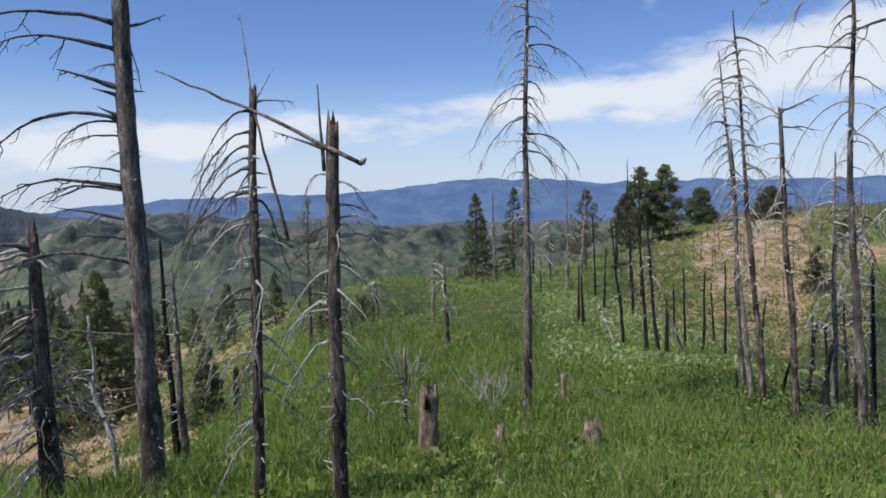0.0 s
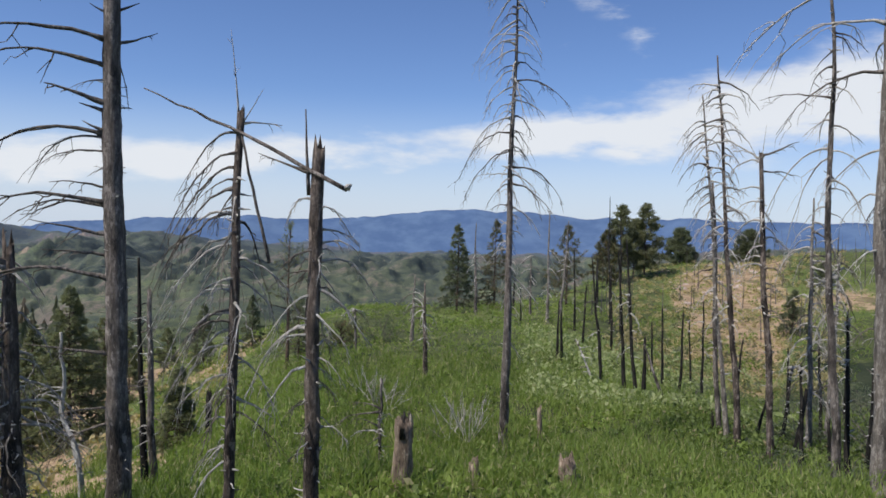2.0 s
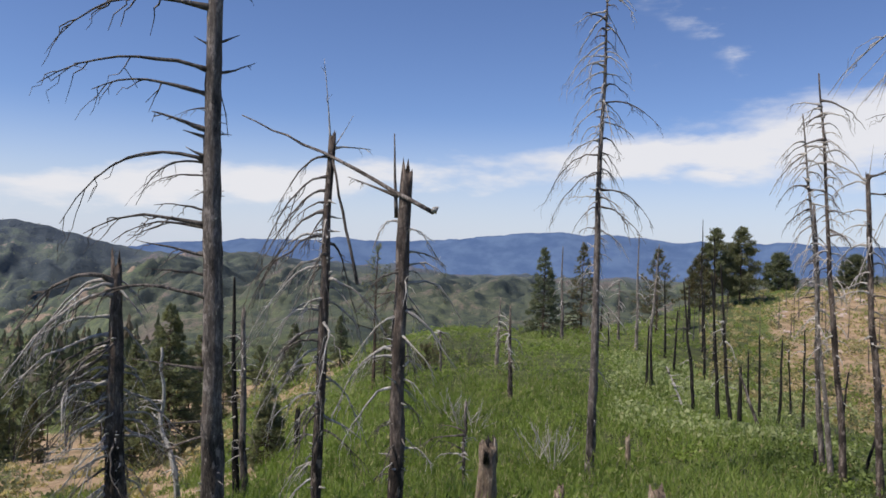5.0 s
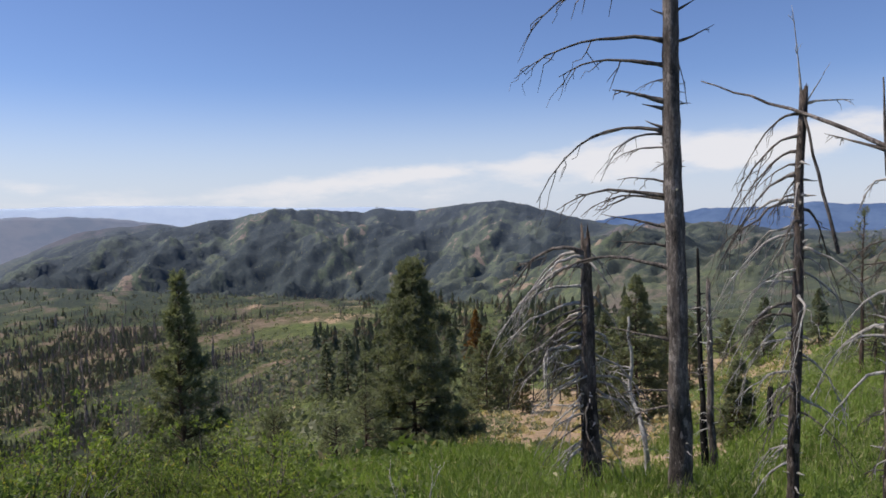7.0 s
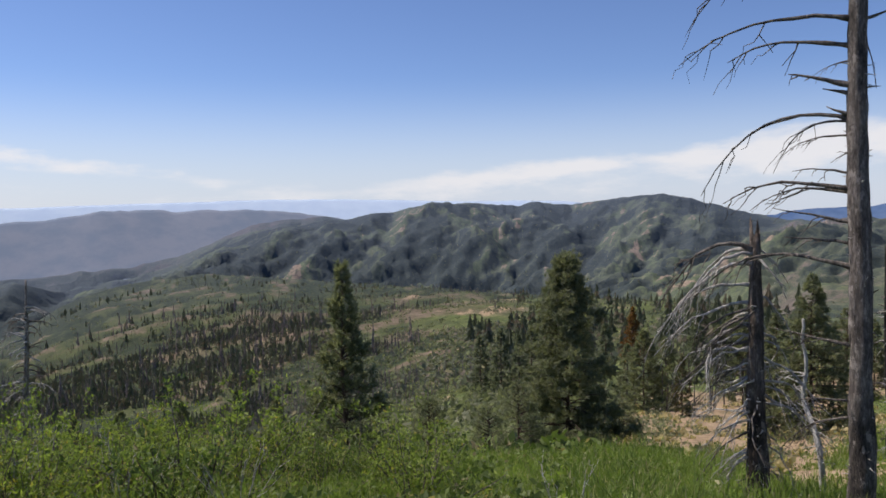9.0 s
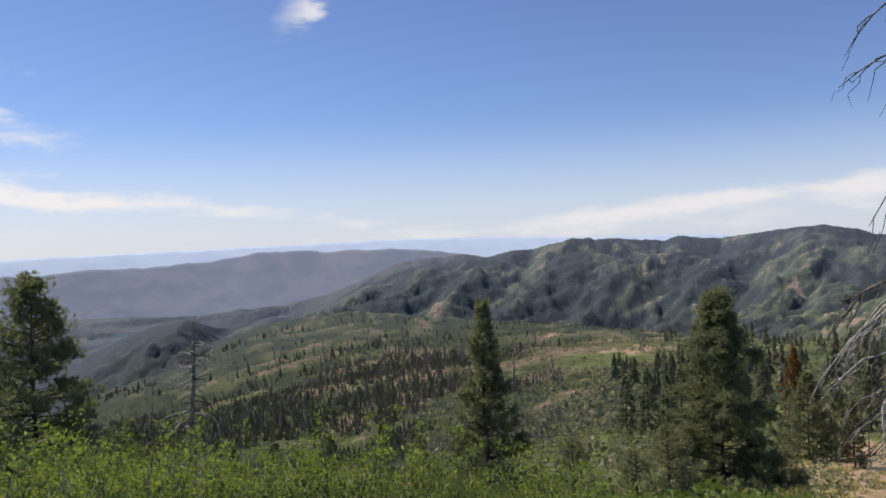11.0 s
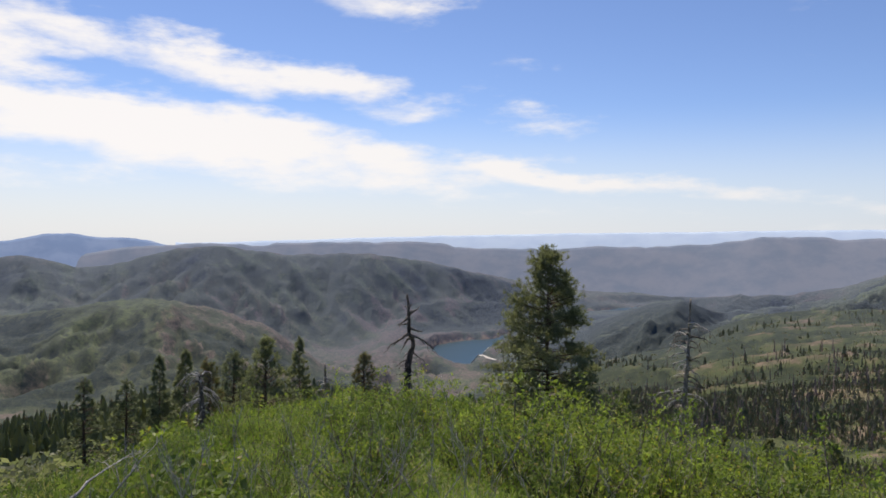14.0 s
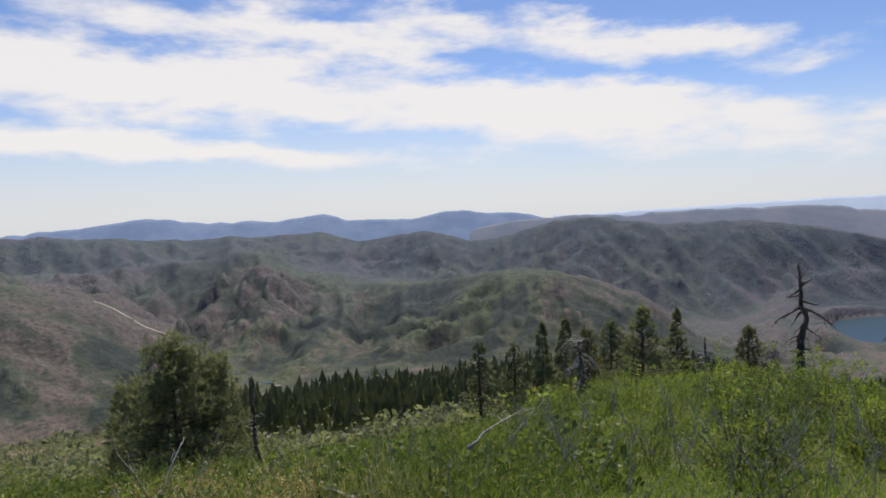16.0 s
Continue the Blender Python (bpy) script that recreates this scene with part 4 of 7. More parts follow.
def snag(az, r, top_el, base_w, top_w, label, bark=BARK_GREY, twig=TWIG_PALE, lean=(0, 0), broken=0.0, boughs=(), spires=(), scatter=None, seed=1, name="dead_tree", group="burnt trees", height=None, sink=0.12, other=TWIG_DARK, crook=0.012, sides=14, curl=2.2, left_share=0.5, sway=1.0):
    """A standing dead tree. lean: how far its top stands to the left of and behind its foot. boughs: (height, side, length, rise, droop, thickness, twigs)
    with side in degrees to the left of the line away from the eye. scatter: (count, low, high, length low, length high, rise, droop, twigs). curl: how late a bough
    bows down. left_share: share of the scattered limbs on the left. sway: how crooked the limbs are."""
    rng = np.random.default_rng(seed)
    foot = spot(az, r, sink)
    if height is None:
        height = EYE + r * math.tan(radians(top_el)) - foot.z
    left, away = np.array(heading(az + 90)), np.array(heading(az))
    ln = left * lean[0] + away * lean[1]
    t = thing(name, foot, label, "dead tree", group)
    me, pts = trunk_mesh(height, base_w / 2, top_w / 2, ln, rng, bark, broken, sides, crook)
    part_mesh("trunk", me, t)

    def add(h, side, length, rise, droop, thick, twigs, hang=0.6, wood=None):
        h = min(h, height * 0.985)
        thick *= 1.55 * min(1.7, max(1.0, r / 15.0))
        n = 10 if length > 0.6 else 5
        p = bend(on_axis(pts, h), az + side, length, rise, droop, n, sway * (0.17 if length < 1.3 else 0.10), rng, curl)
        part_mesh("branch", limb_mesh(p, thick, rng, wood or (other if other and rng.random() < 0.3 else twig), twigs + (1 if length > 0.5 else 0), hang), t)

    for b in boughs:
        add(*b)
    if scatter:
        count, low, high, l0, l1, rise, droop, twigs = scatter
        for k in range(count):
            u = (k + rng.random()) / count
            h = low + (high - low) * u
            lng = (l0 + (l1 - l0) * (1 - u)) * (0.55 + 0.75 * rng.random())
            side = (80 if rng.random() < left_share else -80) + rng.normal(0, 45)
            add(h, side, lng, rise + rng.normal(0, 11), droop * lng * (0.6 + 0.8 * rng.random()), max(0.008, 0.011 * lng + 0.006), int(rng.integers(max(1, twigs - 2), twigs + 2)), 0.8)
        for k in range((44 if r < 12.5 else 26) if r < 26 else 6):  # broken stubs
            add(low * 0.5 + (high - low * 0.5) * rng.random(), rng.choice((90, -90, 180)) + rng.normal(0, 40), base_w * 0.45 + 0.03 + 0.12 * rng.random() ** 2, rng.normal(8, 22), 0.0, 0.009 + 0.011 * rng.random(), 0, 0.6, TWIG_PALE if rng.random() < 0.7 else None)
    for dh, side, lng, thick in spires:
        p = bend(on_axis(pts, height * 0.97), az + side, lng, 78 + dh, 0.0, 6, 0.03, rng)
        part_mesh("spire", limb_mesh(p, thick, rng, twig, 2, 0.1, 0.2), t)
    return t


def level(az, r, el):
    """Height above the foot for an elevation seen from the eye."""
    return EYE + r * math.tan(radians(el)) - ground_at(az, r) + 0.12



R1 = 11.0
H1 = [level(22.8, R1, e) for e in (11.7, 10.0, 9.1, 7.4, 6.8, 5.3, 5.2, 4.1, 3.2, 1.6, 0.5, 0.2, -1.8, -3.3, -4.9, -10.2, -13.7, -14.7)]
snag(22.1, R1, 33, 0.32, 0.15, "tall dark grey fire-killed pine trunk with bare drooping branches", BARK_DARK, TWIG_DARK, (0.24, 0.1), 0.0, boughs=[
    (H1[0], 88, 2.25, 7, 0.60, 0.024, 4), (H1[1], 84, 1.68, 16, 0.45, 0.026, 4), (H1[2], 100, 0.5, -6, 0.1, 0.010, 3), (H1[3], 92, 0.82, 15, 0.0, 0.034, 1),
    (H1[4], 85, 0.44, 15, 0.0, 0.030, 0), (H1[5], 98, 0.42, 25, 0.0, 0.028, 1), (H1[6], 86, 2.0, 9, 1.30, 0.024, 3), (H1[6] - 0.02, 76, 1.1, 6, 0.75, 0.015, 3), (H1[7], 95, 0.85, 5, 0.28, 0.014, 4),
    (H1[8], 80, 0.34, -20, 0.05, 0.010, 1), (H1[9], 90, 0.82, 11, 0.12, 0.016, 2), (H1[10], 88, 1.68, 12, 0.52, 0.026, 4), (H1[11], 72, 1.5, 10, 0.50, 0.020, 4),
    (H1[12], 92, 1.05, 12, 0.0, 0.020, 2), (H1[13], 85, 0.9, 11, 0.06, 0.022, 3), (H1[14], 90, 2.2, 17, 1.1, 0.026, 5),
    (H1[15], 92, 1.1, 11, 0.04, 0.022, 3), (H1[16], 100, 0.9, 2, 0.12, 0.016, 3), (H1[17], 86, 1.0, -10, 0.38, 0.017, 4),
    (H1[0] - 0.05, -88, 0.64, 25, 0.0, 0.022, 0), (H1[1] + 0.05, -80, 0.24, 5, 0.62, 0.014, 2), (H1[2] - 0.1, -92, 0.2, 8, 0.0, 0.010, 0),
    (H1[0] + 0.35, 92, 0.3, 20, 0.0, 0.018, 0), (H1[0] + 0.38, -85, 0.4, 30, 0.0, 0.020, 0), (H1[0] + 0.9, 85, 2.1, 10, 1.0, 0.030, 6), (H1[0] + 1.0, -85, 0.8, 25, 0.1, 0.018, 3), (H1[0] + 1.8, 92, 1.9, 12, 0.9, 0.026, 6), (H1[0] + 1.6, -95, 0.9, 20, 0.2, 0.018, 3)],
    scatter=(12, 0.9, 6.3, 0.2, 0.3, 5, 0.1, 1), seed=11, sides=16, crook=0.006, curl=3.2, sway=0.45)

# a broken top has lodged across two of the trunks
LOG_A = heading(6.2) * 8.35 + Vector((0, 0, EYE + 8.35 * math.tan(radians(2.1))))
LOG_B = heading(20.8) * 10.4 + Vector((0, 0, EYE + 10.4 * math.tan(radians(8.72))))


def log_distance(az):
    """How far away the lodged trunk crosses an azimuth."""
    d = heading(az + 90)
    k = -LOG_A.dot(d) / (LOG_B - LOG_A).dot(d)
    p = LOG_A.lerp(LOG_B, k)
    return math.hypot(p.x, p.y)


R3 = log_distance(8.4) + 0.12
R2 = log_distance(14.3) + 0.09
snag(8.34, R3, 5.0, 0.19, 0.13, "broken-topped burnt snag with brown and black bark", BARK_BROWN, TWIG_PALE, (0.02, 0.0), 0.16, boughs=[
    (level(8.4, R3, -3.5), -80, 0.75, 15, 0.75, 0.016, 3), (level(8.4, R3, -5.2), -95, 0.7, -25, 0.45, 0.020, 1), (level(8.4, R3, -8.6), 85, 0.75, 12, 1.0, 0.020, 4),
    (level(8.4, R3, -11.0), 80, 0.7, -20, 0.55, 0.016, 3), (level(8.4, R3, 0.5), -85, 0.55, 35, 0.65, 0.012, 6), (level(8.4, R3, 1.2), 85, 0.4, 30, 0.55, 0.013, 6),
    (level(8.4, R3, -1.0), -75, 0.6, 20, 0.4, 0.012, 7), (level(8.4, R3, -2.5), 95, 0.5, 5, 0.4, 0.012, 6), (level(8.4, R3, -4.0), 90, 0.5, 0, 0.15, 0.010, 4)],
    scatter=(34, 1.3, 3.9, 0.45, 0.45, 8, 0.8, 5), seed=31, crook=0.012)
snag(14.7, R2, 7.4, 0.145, 0.085, "slender burnt snag with long drooping bleached branches", BARK_BROWN, TWIG_PALE, (-0.07, 0.0), 0.12, boughs=[
    (level(14.3, R2, 6.0), 85, 0.75, 5, 0.9, 0.013, 4), (level(14.3, R2, 4.5), 95, 0.85, 2, 1.2, 0.013, 5), (level(14.3, R2, 3.4), 82, 0.9, 4, 1.3, 0.013, 5), (level(14.3, R2, 1.8), 90, 0.85, 0, 1.2, 0.013, 4),
    (level(14.3, R2, 6.6), -80, 0.5, 12, 0.05, 0.012, 3), (level(14.3, R2, 0.0), 85, 1.1, 5, 1.5, 0.014, 5), (level(14.3, R2, -2.2), 92, 1.25, 0, 1.4, 0.014, 5), (level(14.3, R2, -4.6), 80, 1.0, 3, 1.2, 0.013, 6),
    (level(14.3, R2, -7.0), 95, 0.9, 8, 1.0, 0.013, 6), (level(14.3, R2, -13.4), -85, 0.55, -25, 0.1, 0.018, 1), (level(14.3, R2, -9.5), 85, 0.8, -5, 0.8, 0.012, 5)],
    spires=[(6, 95, 1.15, 0.016), (-18, -90, 0.55, 0.012)], scatter=(36, 1.2, 4.7, 0.75, 0.55, 4, 1.0, 5), seed=22, crook=0.008, left_share=0.72)


def lodged_log():
    rng = np.random.default_rng(7)
    t = thing("broken_trunk", LOG_A, "broken grey tree top lodged across two snags", "log")
    n = 12
    s = np.linspace(0, 1, n)[:, None]
    end = np.array(LOG_B - LOG_A)
    pts = end * s
    pts[:, 2] += 0.05 * np.sin(s[:, 0] * np.pi)
    pts[1:-1] += rng.normal(0, 0.010, (n - 2, 3))
    v, f = tube(pts, 0.025 * (1 - 0.84 * s[:, 0]) + 0.004, 9, rng, 0.25)
    part_mesh("trunk", mesh_of("trunk", v, f, BARK_DARK, True), t)
    pts2 = np.stack([end * 0.16 + np.array((0, 0, -0.02)) + k * (end * 0.24 + np.array((0, 0, -0.07))) for k in np.linspace(0, 1, 7)])
    part_mesh("limb", limb_mesh(pts2, 0.024, rng, TWIG_DARK, 3, 0.6, 0.4), t)
    start = end * 0.485 + np.array((0, 0, 0.05))
    low = np.array(heading(11.87) * 9.2 + Vector((0, 0, EYE + 9.2 * math.tan(radians(-3.6))))) - np.array(LOG_A)
    pts3 = start + (low - start) * np.linspace(0, 1, 8)[:, None]
    v, f = tube(pts3 + np.vstack([np.zeros((1, 3)), rng.normal(0, 0.008, (7, 3))]), np.linspace(0.014, 0.021, 8), 7, rng, 0.3)
    part_mesh("limb", mesh_of("limb", v, f, BARK_DARK, True), t)
    foot = np.array(heading(9.0) * R3 + Vector((0, 0, EYE + R3 * math.tan(radians(1.6))))) - np.array(LOG_A)
    tip = np.array(heading(9.45) * R3 + Vector((0, 0, EYE + R3 * math.tan(radians(8.0))))) - np.array(LOG_A)
    v, f = tube(foot + (tip - foot) * np.linspace(0, 1, 7)[:, None] + rng.normal(0, 0.006, (7, 3)), np.linspace(0.026, 0.007, 7), 6, rng, 0.3)
    part_mesh("splinter", mesh_of("splinter", v, f, BARK_DARK, True), t)
    knob = pts[0] + np.array([[0, 0, 0], [0.02, 0, 0.04], [0.05, 0, 0.06]])
    v, f = tube(knob, [0.034, 0.036, 0.015], 8, rng, 0.3)
    part_mesh("stub", mesh_of("stub", v, f, TWIG_PALE, True), t)


lodged_log()

R0 = 11.6
snag(28.8, R0, -2.7, 0.34, 0.14, "short broken snag hung with a mass of silver drooping branches", BARK_BROWN, TWIG_PALE, (0.06, 0.0), 0.2, boughs=[
    (level(28.8, R0, -3.8), 88, 1.5, 16, 1.5, 0.028, 5), (level(28.8, R0, -4.2), 75, 1.3, 14, 1.6, 0.024, 5), (level(28.8, R0, -4.0), 110, 1.2, 18, 1.2, 0.022, 5), (level(28.8, R0, -4.6), 92, 1.6, 10, 1.7, 0.024, 6),
    (level(28.8, R0, -3.9), -85, 0.55, 20, 0.7, 0.020, 3), (level(28.8, R0, -4.3), -95, 0.45, 5, 0.6, 0.018, 2), (level(28.8, R0, -6.2), 85, 1.3, 4, 0.9, 0.020, 5), (level(28.8, R0, -7.4), 100, 1.4, -2, 0.8, 0.020, 5), (level(28.8, R0, -8.8), 80, 1.2, -8, 0.7, 0.019, 5),
    (level(28.8, R0, -10.0), 95, 1.3, -14, 0.7, 0.018, 5), (level(28.8, R0, -11.2), 85, 1.1, -18, 0.6, 0.018, 5), (level(28.8, R0, -12.5), 90, 1.0, -24, 0.4, 0.017, 5), (level(28.8, R0, -7.0), -80, 0.6, -2, 0.6, 0.016, 3)],
    scatter=(52, 0.7, 3.2, 1.05, 0.7, -8, 0.6, 4), seed=5, crook=0.012, left_share=0.78, sway=1.5)
RC = 17.0
snag(-6.33, RC, 19.0, 0.22, 0.035, "tall slender dead conifer with fine drooping bare branches", BARK_DARK, TWIG_PALE, (-0.05, 0.0), boughs=[
    (level(-6.2, RC, 10.6), -85, 1.35, 16, 0.95, 0.015, 6), (level(-6.2, RC, 4.2), -80, 1.2, 10, 1.0, 0.017, 5), (level(-6.2, RC, 2.8), -95, 1.2, 6, 0.9, 0.017, 5), (level(-6.2, RC, 1.2), -85, 0.7, -5, 0.5, 0.013, 4),
    (level(-6.2, RC, 8.0), 85, 1.1, 8, 1.2, 0.013, 6), (level(-6.2, RC, 6.8), 90, 1.2, 5, 1.3, 0.013, 6), (level(-6.2, RC, 5.5), 80, 1.1, 4, 1.1, 0.013, 6), (level(-6.2, RC, -4.0), -85, 0.8, -25, 0.4, 0.016, 2),
    (level(-6.2, RC, -9.0), -80, 0.5, -25, 0.3, 0.014, 2), (level(-6.2, RC, 3.6), 88, 0.8, 10, 0.2, 0.012, 4)],
    scatter=(92, 3.0, 11.0, 0.8, 0.30, 8, 0.8, 3), seed=8, crook=0.008)
RR = 20.0
snag(-23.63, RR, 12.2, 0.18, 0.035, "tall thin burnt conifer with short curled branches", BARK_BROWN, TWIG_PALE, (0.92, 0.0), scatter=(60, 3.2, 9.4, 0.75, 0.35, 8, 0.8, 3), seed=41)
snag(-22.87, RR + 0.8, 9.5, 0.14, 0.03, "thin leaning burnt conifer with fine branches", BARK_GREY, TWIG_PALE, (0.9, 0.0), scatter=(50, 3.2, 8.6, 0.7, 0.4, 6, 0.9, 3), seed=42)
snag(-22.3, RR + 1.8, 3.2, 0.15, 0.06, "slim burnt snag standing close behind others", BARK_DARK, TWIG_PALE, (0.5, 0.0), 0.1, scatter=(12, 2.0, 5.8, 0.5, 0.3, 5, 0.5, 2), seed=43)
snag(-25.8, 19.0, 5.3, 0.17, 0.09, "burnt snag with a forked broken crown", BARK_BROWN, TWIG_PALE, (0.55, 0.0), 0.1, boughs=[
    (7.4, -85, 0.9, 30, 0.05, 0.020, 4), (7.35, 80, 1.0, 32, 0.0, 0.018, 4), (7.2, 60, 0.9, 14, 0.7, 0.014, 4), (7.0, -70, 0.9, 2, 0.2, 0.014, 3)],
    spires=[(8, -90, 0.9, 0.015)], scatter=(22, 3.4, 6.6, 0.8, 0.6, 8, 0.7, 4), seed=44)
snag(-29.95, 16.5, 17.5, 0.18, 0.05, "tall grey dead conifer with long arching branches", BARK_DARK, TWIG_PALE, (0.42, 0.0), boughs=[
    (level(-29, 16.5, 9.0), 85, 1.5, 22, 0.5, 0.014, 2), (level(-29, 16.5, 5.6), 88, 1.5, 12, 3.2, 0.015, 2), (level(-29, 16.5, 5.0), 75, 0.9, 15, 2.6, 0.014, 2), (level(-29, 16.5, 3.5), -85, 1.0, 8, 1.6, 0.014, 2)], scatter=(26, 3.2, 9.6, 0.7, 0.4, 10, 0.7, 2), seed=45, crook=0.012)
snag(-28.2, 21.0, 2.2, 0.17, 0.04, "thin grey dead conifer with hanging twigs", BARK_GREY, TWIG_PALE, (0.2, 0), scatter=(34, 1.8, 6.3, 0.8, 0.5, 4, 1.1, 4), seed=46)
snag(-29.2, 24.0, -1.5, 0.16, 0.04, "thin grey dead conifer with hanging twigs", BARK_GREY, TWIG_PALE, (-0.2, 0), scatter=(30, 1.8, 5.6, 0.8, 0.5, 4, 1.1, 4), seed=47)
snag(-32.6, 14.0, 20.0, 0.30, 0.10, "tall dead conifer with pale arching limbs", BARK_GREY, TWIG_PALE, (0.3, 0.0), boughs=[
    (level(-32.4, 14, 16.5), 80, 2.6, 8, 1.6, 0.024, 5), (level(-32.4, 14, 13.5), 75, 2.2, 14, 1.4, 0.022, 5), (level(-32.4, 14, 10.5), 90, 1.8, 16, 1.4, 0.020, 5)], scatter=(10, 3.0, 8.0, 0.9, 0.6, 8, 0.9, 2), seed=48)
snag(-33.8, 22.0, 6, 0.2, 0.05, "thin grey dead conifer with hanging twigs", BARK_GREY, TWIG_PALE, (0.2, 0), scatter=(34, 1.8, 7.3, 0.9, 0.5, 4, 1.1, 4), seed=49)

# thinner snags by the tall pine and down the slope behind it
snag(20.4, 15.5, -3.3, 0.16, 0.05, "thin black burnt snag on the slope", BARK_BLACK, TWIG_DARK, (0.2, 0), scatter=(14, 1.2, 4.0, 0.5, 0.3, 8, 0.3, 3), seed=51)
snag(19.85, 15.2, -5.8, 0.17, 0.08, "thin charred snag with peeling bark", BARK_DARK, TWIG_PALE, (0.1, 0), 0.1, scatter=(12, 1.2, 3.6, 0.5, 0.4, 5, 0.4, 3), seed=52)
snag(16.07, 21.0, -13.2, 0.17, 0.14, "short black burnt stub", BARK_BLACK, TWIG_DARK, (0, 0), 0.15, seed=53)
snag(24.3, 16.5, -8.5, 0.13, 0.05, "crooked pale dead sapling", TWIG_PALE, TWIG_PALE, (0.35, 0), scatter=(12, 0.8, 2.9, 0.6, 0.4, 15, 0.3, 3), seed=54, crook=0.09)
snag(3.12, 14.2, -12.3, 0.075, 0.05, "small leafless sapling bent over at the top", BARK_DARK, TWIG_PALE, (0.06, 0), boughs=[(1.35, 85, 0.85, 5, 0.35, 0.017, 4), (1.4, 70, 0.6, 15, 0.05, 0.015, 3), (0.95, 88, 0.6, 15, 0.25, 0.014, 3)], scatter=(7, 0.4, 1.3, 0.5, 0.3, 10, 0.3, 4), seed=55, crook=0.06)
for k, (a, r, top, w, ln, bark, lab) in enumerate((
        (-0.2, 30, -4.9, 0.22, 0.12, BARK_BROWN, "brown broken snag standing in green growth"), (0.95, 37, -4.4, 0.22, -0.1, BARK_GREY, "grey snag standing in green growth"),
        (5.2, 36, -7.0, 0.14, 0.1, BARK_DARK, "thin burnt snag on the knoll"), (-4.0, 56, -0.2, 0.26, 0.15, BARK_DARK, "slim dark burnt snag"),
        (-9.5, 52, 0.8, 0.24, 0.1, BARK_GREY, "slim grey burnt snag"), (-10.5, 55, 0.2, 0.22, -0.4, BARK_GREY, "slim grey burnt snag"), (-8.2, 58, -2.5, 0.2, 0.1, BARK_DARK, "slim dark burnt snag"))):
    snag(a, r, top, w, 0.06, lab, bark, TWIG_PALE, (ln, 0), 0.1, scatter=(16, 1.5, 5.2 if top > -3 else 3.0, 0.8, 0.4, 0, 0.7, 3), seed=60 + k, sides=10)
for k, (a, r, top, w, ln, n) in enumerate((
        (-10.7, 34, -6.8, 0.17, 0.1, 0), (-10.35, 34.6, -6.0, 0.14, 0.0, 0), (-13.8, 31, -2.5, 0.17, 0.6, 8), (-15.5, 29, -2.0, 0.18, 0.45, 10), (-16.4, 28.5, -1.1, 0.17, 0.55, 14), (-16.85, 26.5, -8.5, 0.19, 0.0, 0),
        (-18.2, 36, -6.2, 0.15, 0.1, 0), (-19.4, 34, -6.3, 0.15, 0.0, 0), (-13.2, 70, -2.7, 0.3, 0.1, 0), (-21.0, 32, -5.4, 0.14, 0.1, 6), (-21.8, 21.5, -13.5, 0.16, 0.0, 0), (-14.4, 44, -3.0, 0.18, 0.2, 10),
        (-12.2, 44, -4.6, 0.16, -0.1, 0), (-11.6, 50, -2.0, 0.18, 0.2, 12), (-15.0, 52, 0.8, 0.18, 0.3, 12), (-14.2, 55, 2.0, 0.16, 0.4, 8), (-17.4, 40, -7.2, 0.14, 0.1, 0), (-6.9, 62, -4.0, 0.2, 0.0, 0), (-7.5, 50, -5.0, 0.15, 0.1, 4),
        (-27.2, 20.5, -11.0, 0.16, -0.25, 0), (-26.4, 23.0, -9.5, 0.13, -0.2, 2), (-29.6, 19.5, -13.0, 0.14, 0.1, 0), (-24.6, 22.5, -12.0, 0.12, -0.3, 0), (-20.2, 40, -6.8, 0.12, 0.2, 2), (-27.8, 18.0, -9.5, 0.13, 0.1, 2), (-30.7, 17.2, -6.0, 0.14, 0.15, 6), (-31.7, 20.0, -4.0, 0.14, -0.1, 8),
        (-28.9, 26.0, -7.0, 0.13, 0.2, 4), (-32.4, 18.0, -10.0, 0.14, -0.2, 0), (-26.8, 27.0, -8.5, 0.12, 0.1, 0), (-30.3, 29.0, -5.5, 0.13, 0.1, 6), (-23.2, 30.0, -8.0, 0.12, -0.2, 0))):
    snag(a, r, top, 0.95 * w, 0.45 * w if not n else 0.05, "charred black pole of a burnt tree", BARK_BLACK, TWIG_PALE if n else TWIG_DARK, (ln, 0), 0.12, scatter=((n + 1) // 2, 1.6, 4.2, 0.55, 0.35, 0, 0.8, 2) if n else None, seed=90 + k, name="burnt_pole", group="burnt poles", sides=9)
# leaning and fallen ones
snag(-18.6, 25.8, -8.9, 0.13, 0.06, "fallen burnt pole leaning on another", BARK_DARK, TWIG_DARK, (0.85, 0.3), seed=131, name="leaning_pole", group="burnt poles", sides=9)
snag(-13.4, 30.5, -8.8, 0.11, 0.04, "pale dead sapling leaning over", TWIG_PALE, TWIG_PALE, (0.9, 0.2), scatter=(6, 0.5, 2.0, 0.5, 0.3, 10, 0.2, 3), seed=132, name="leaning_pole", group="burnt poles", sides=8)

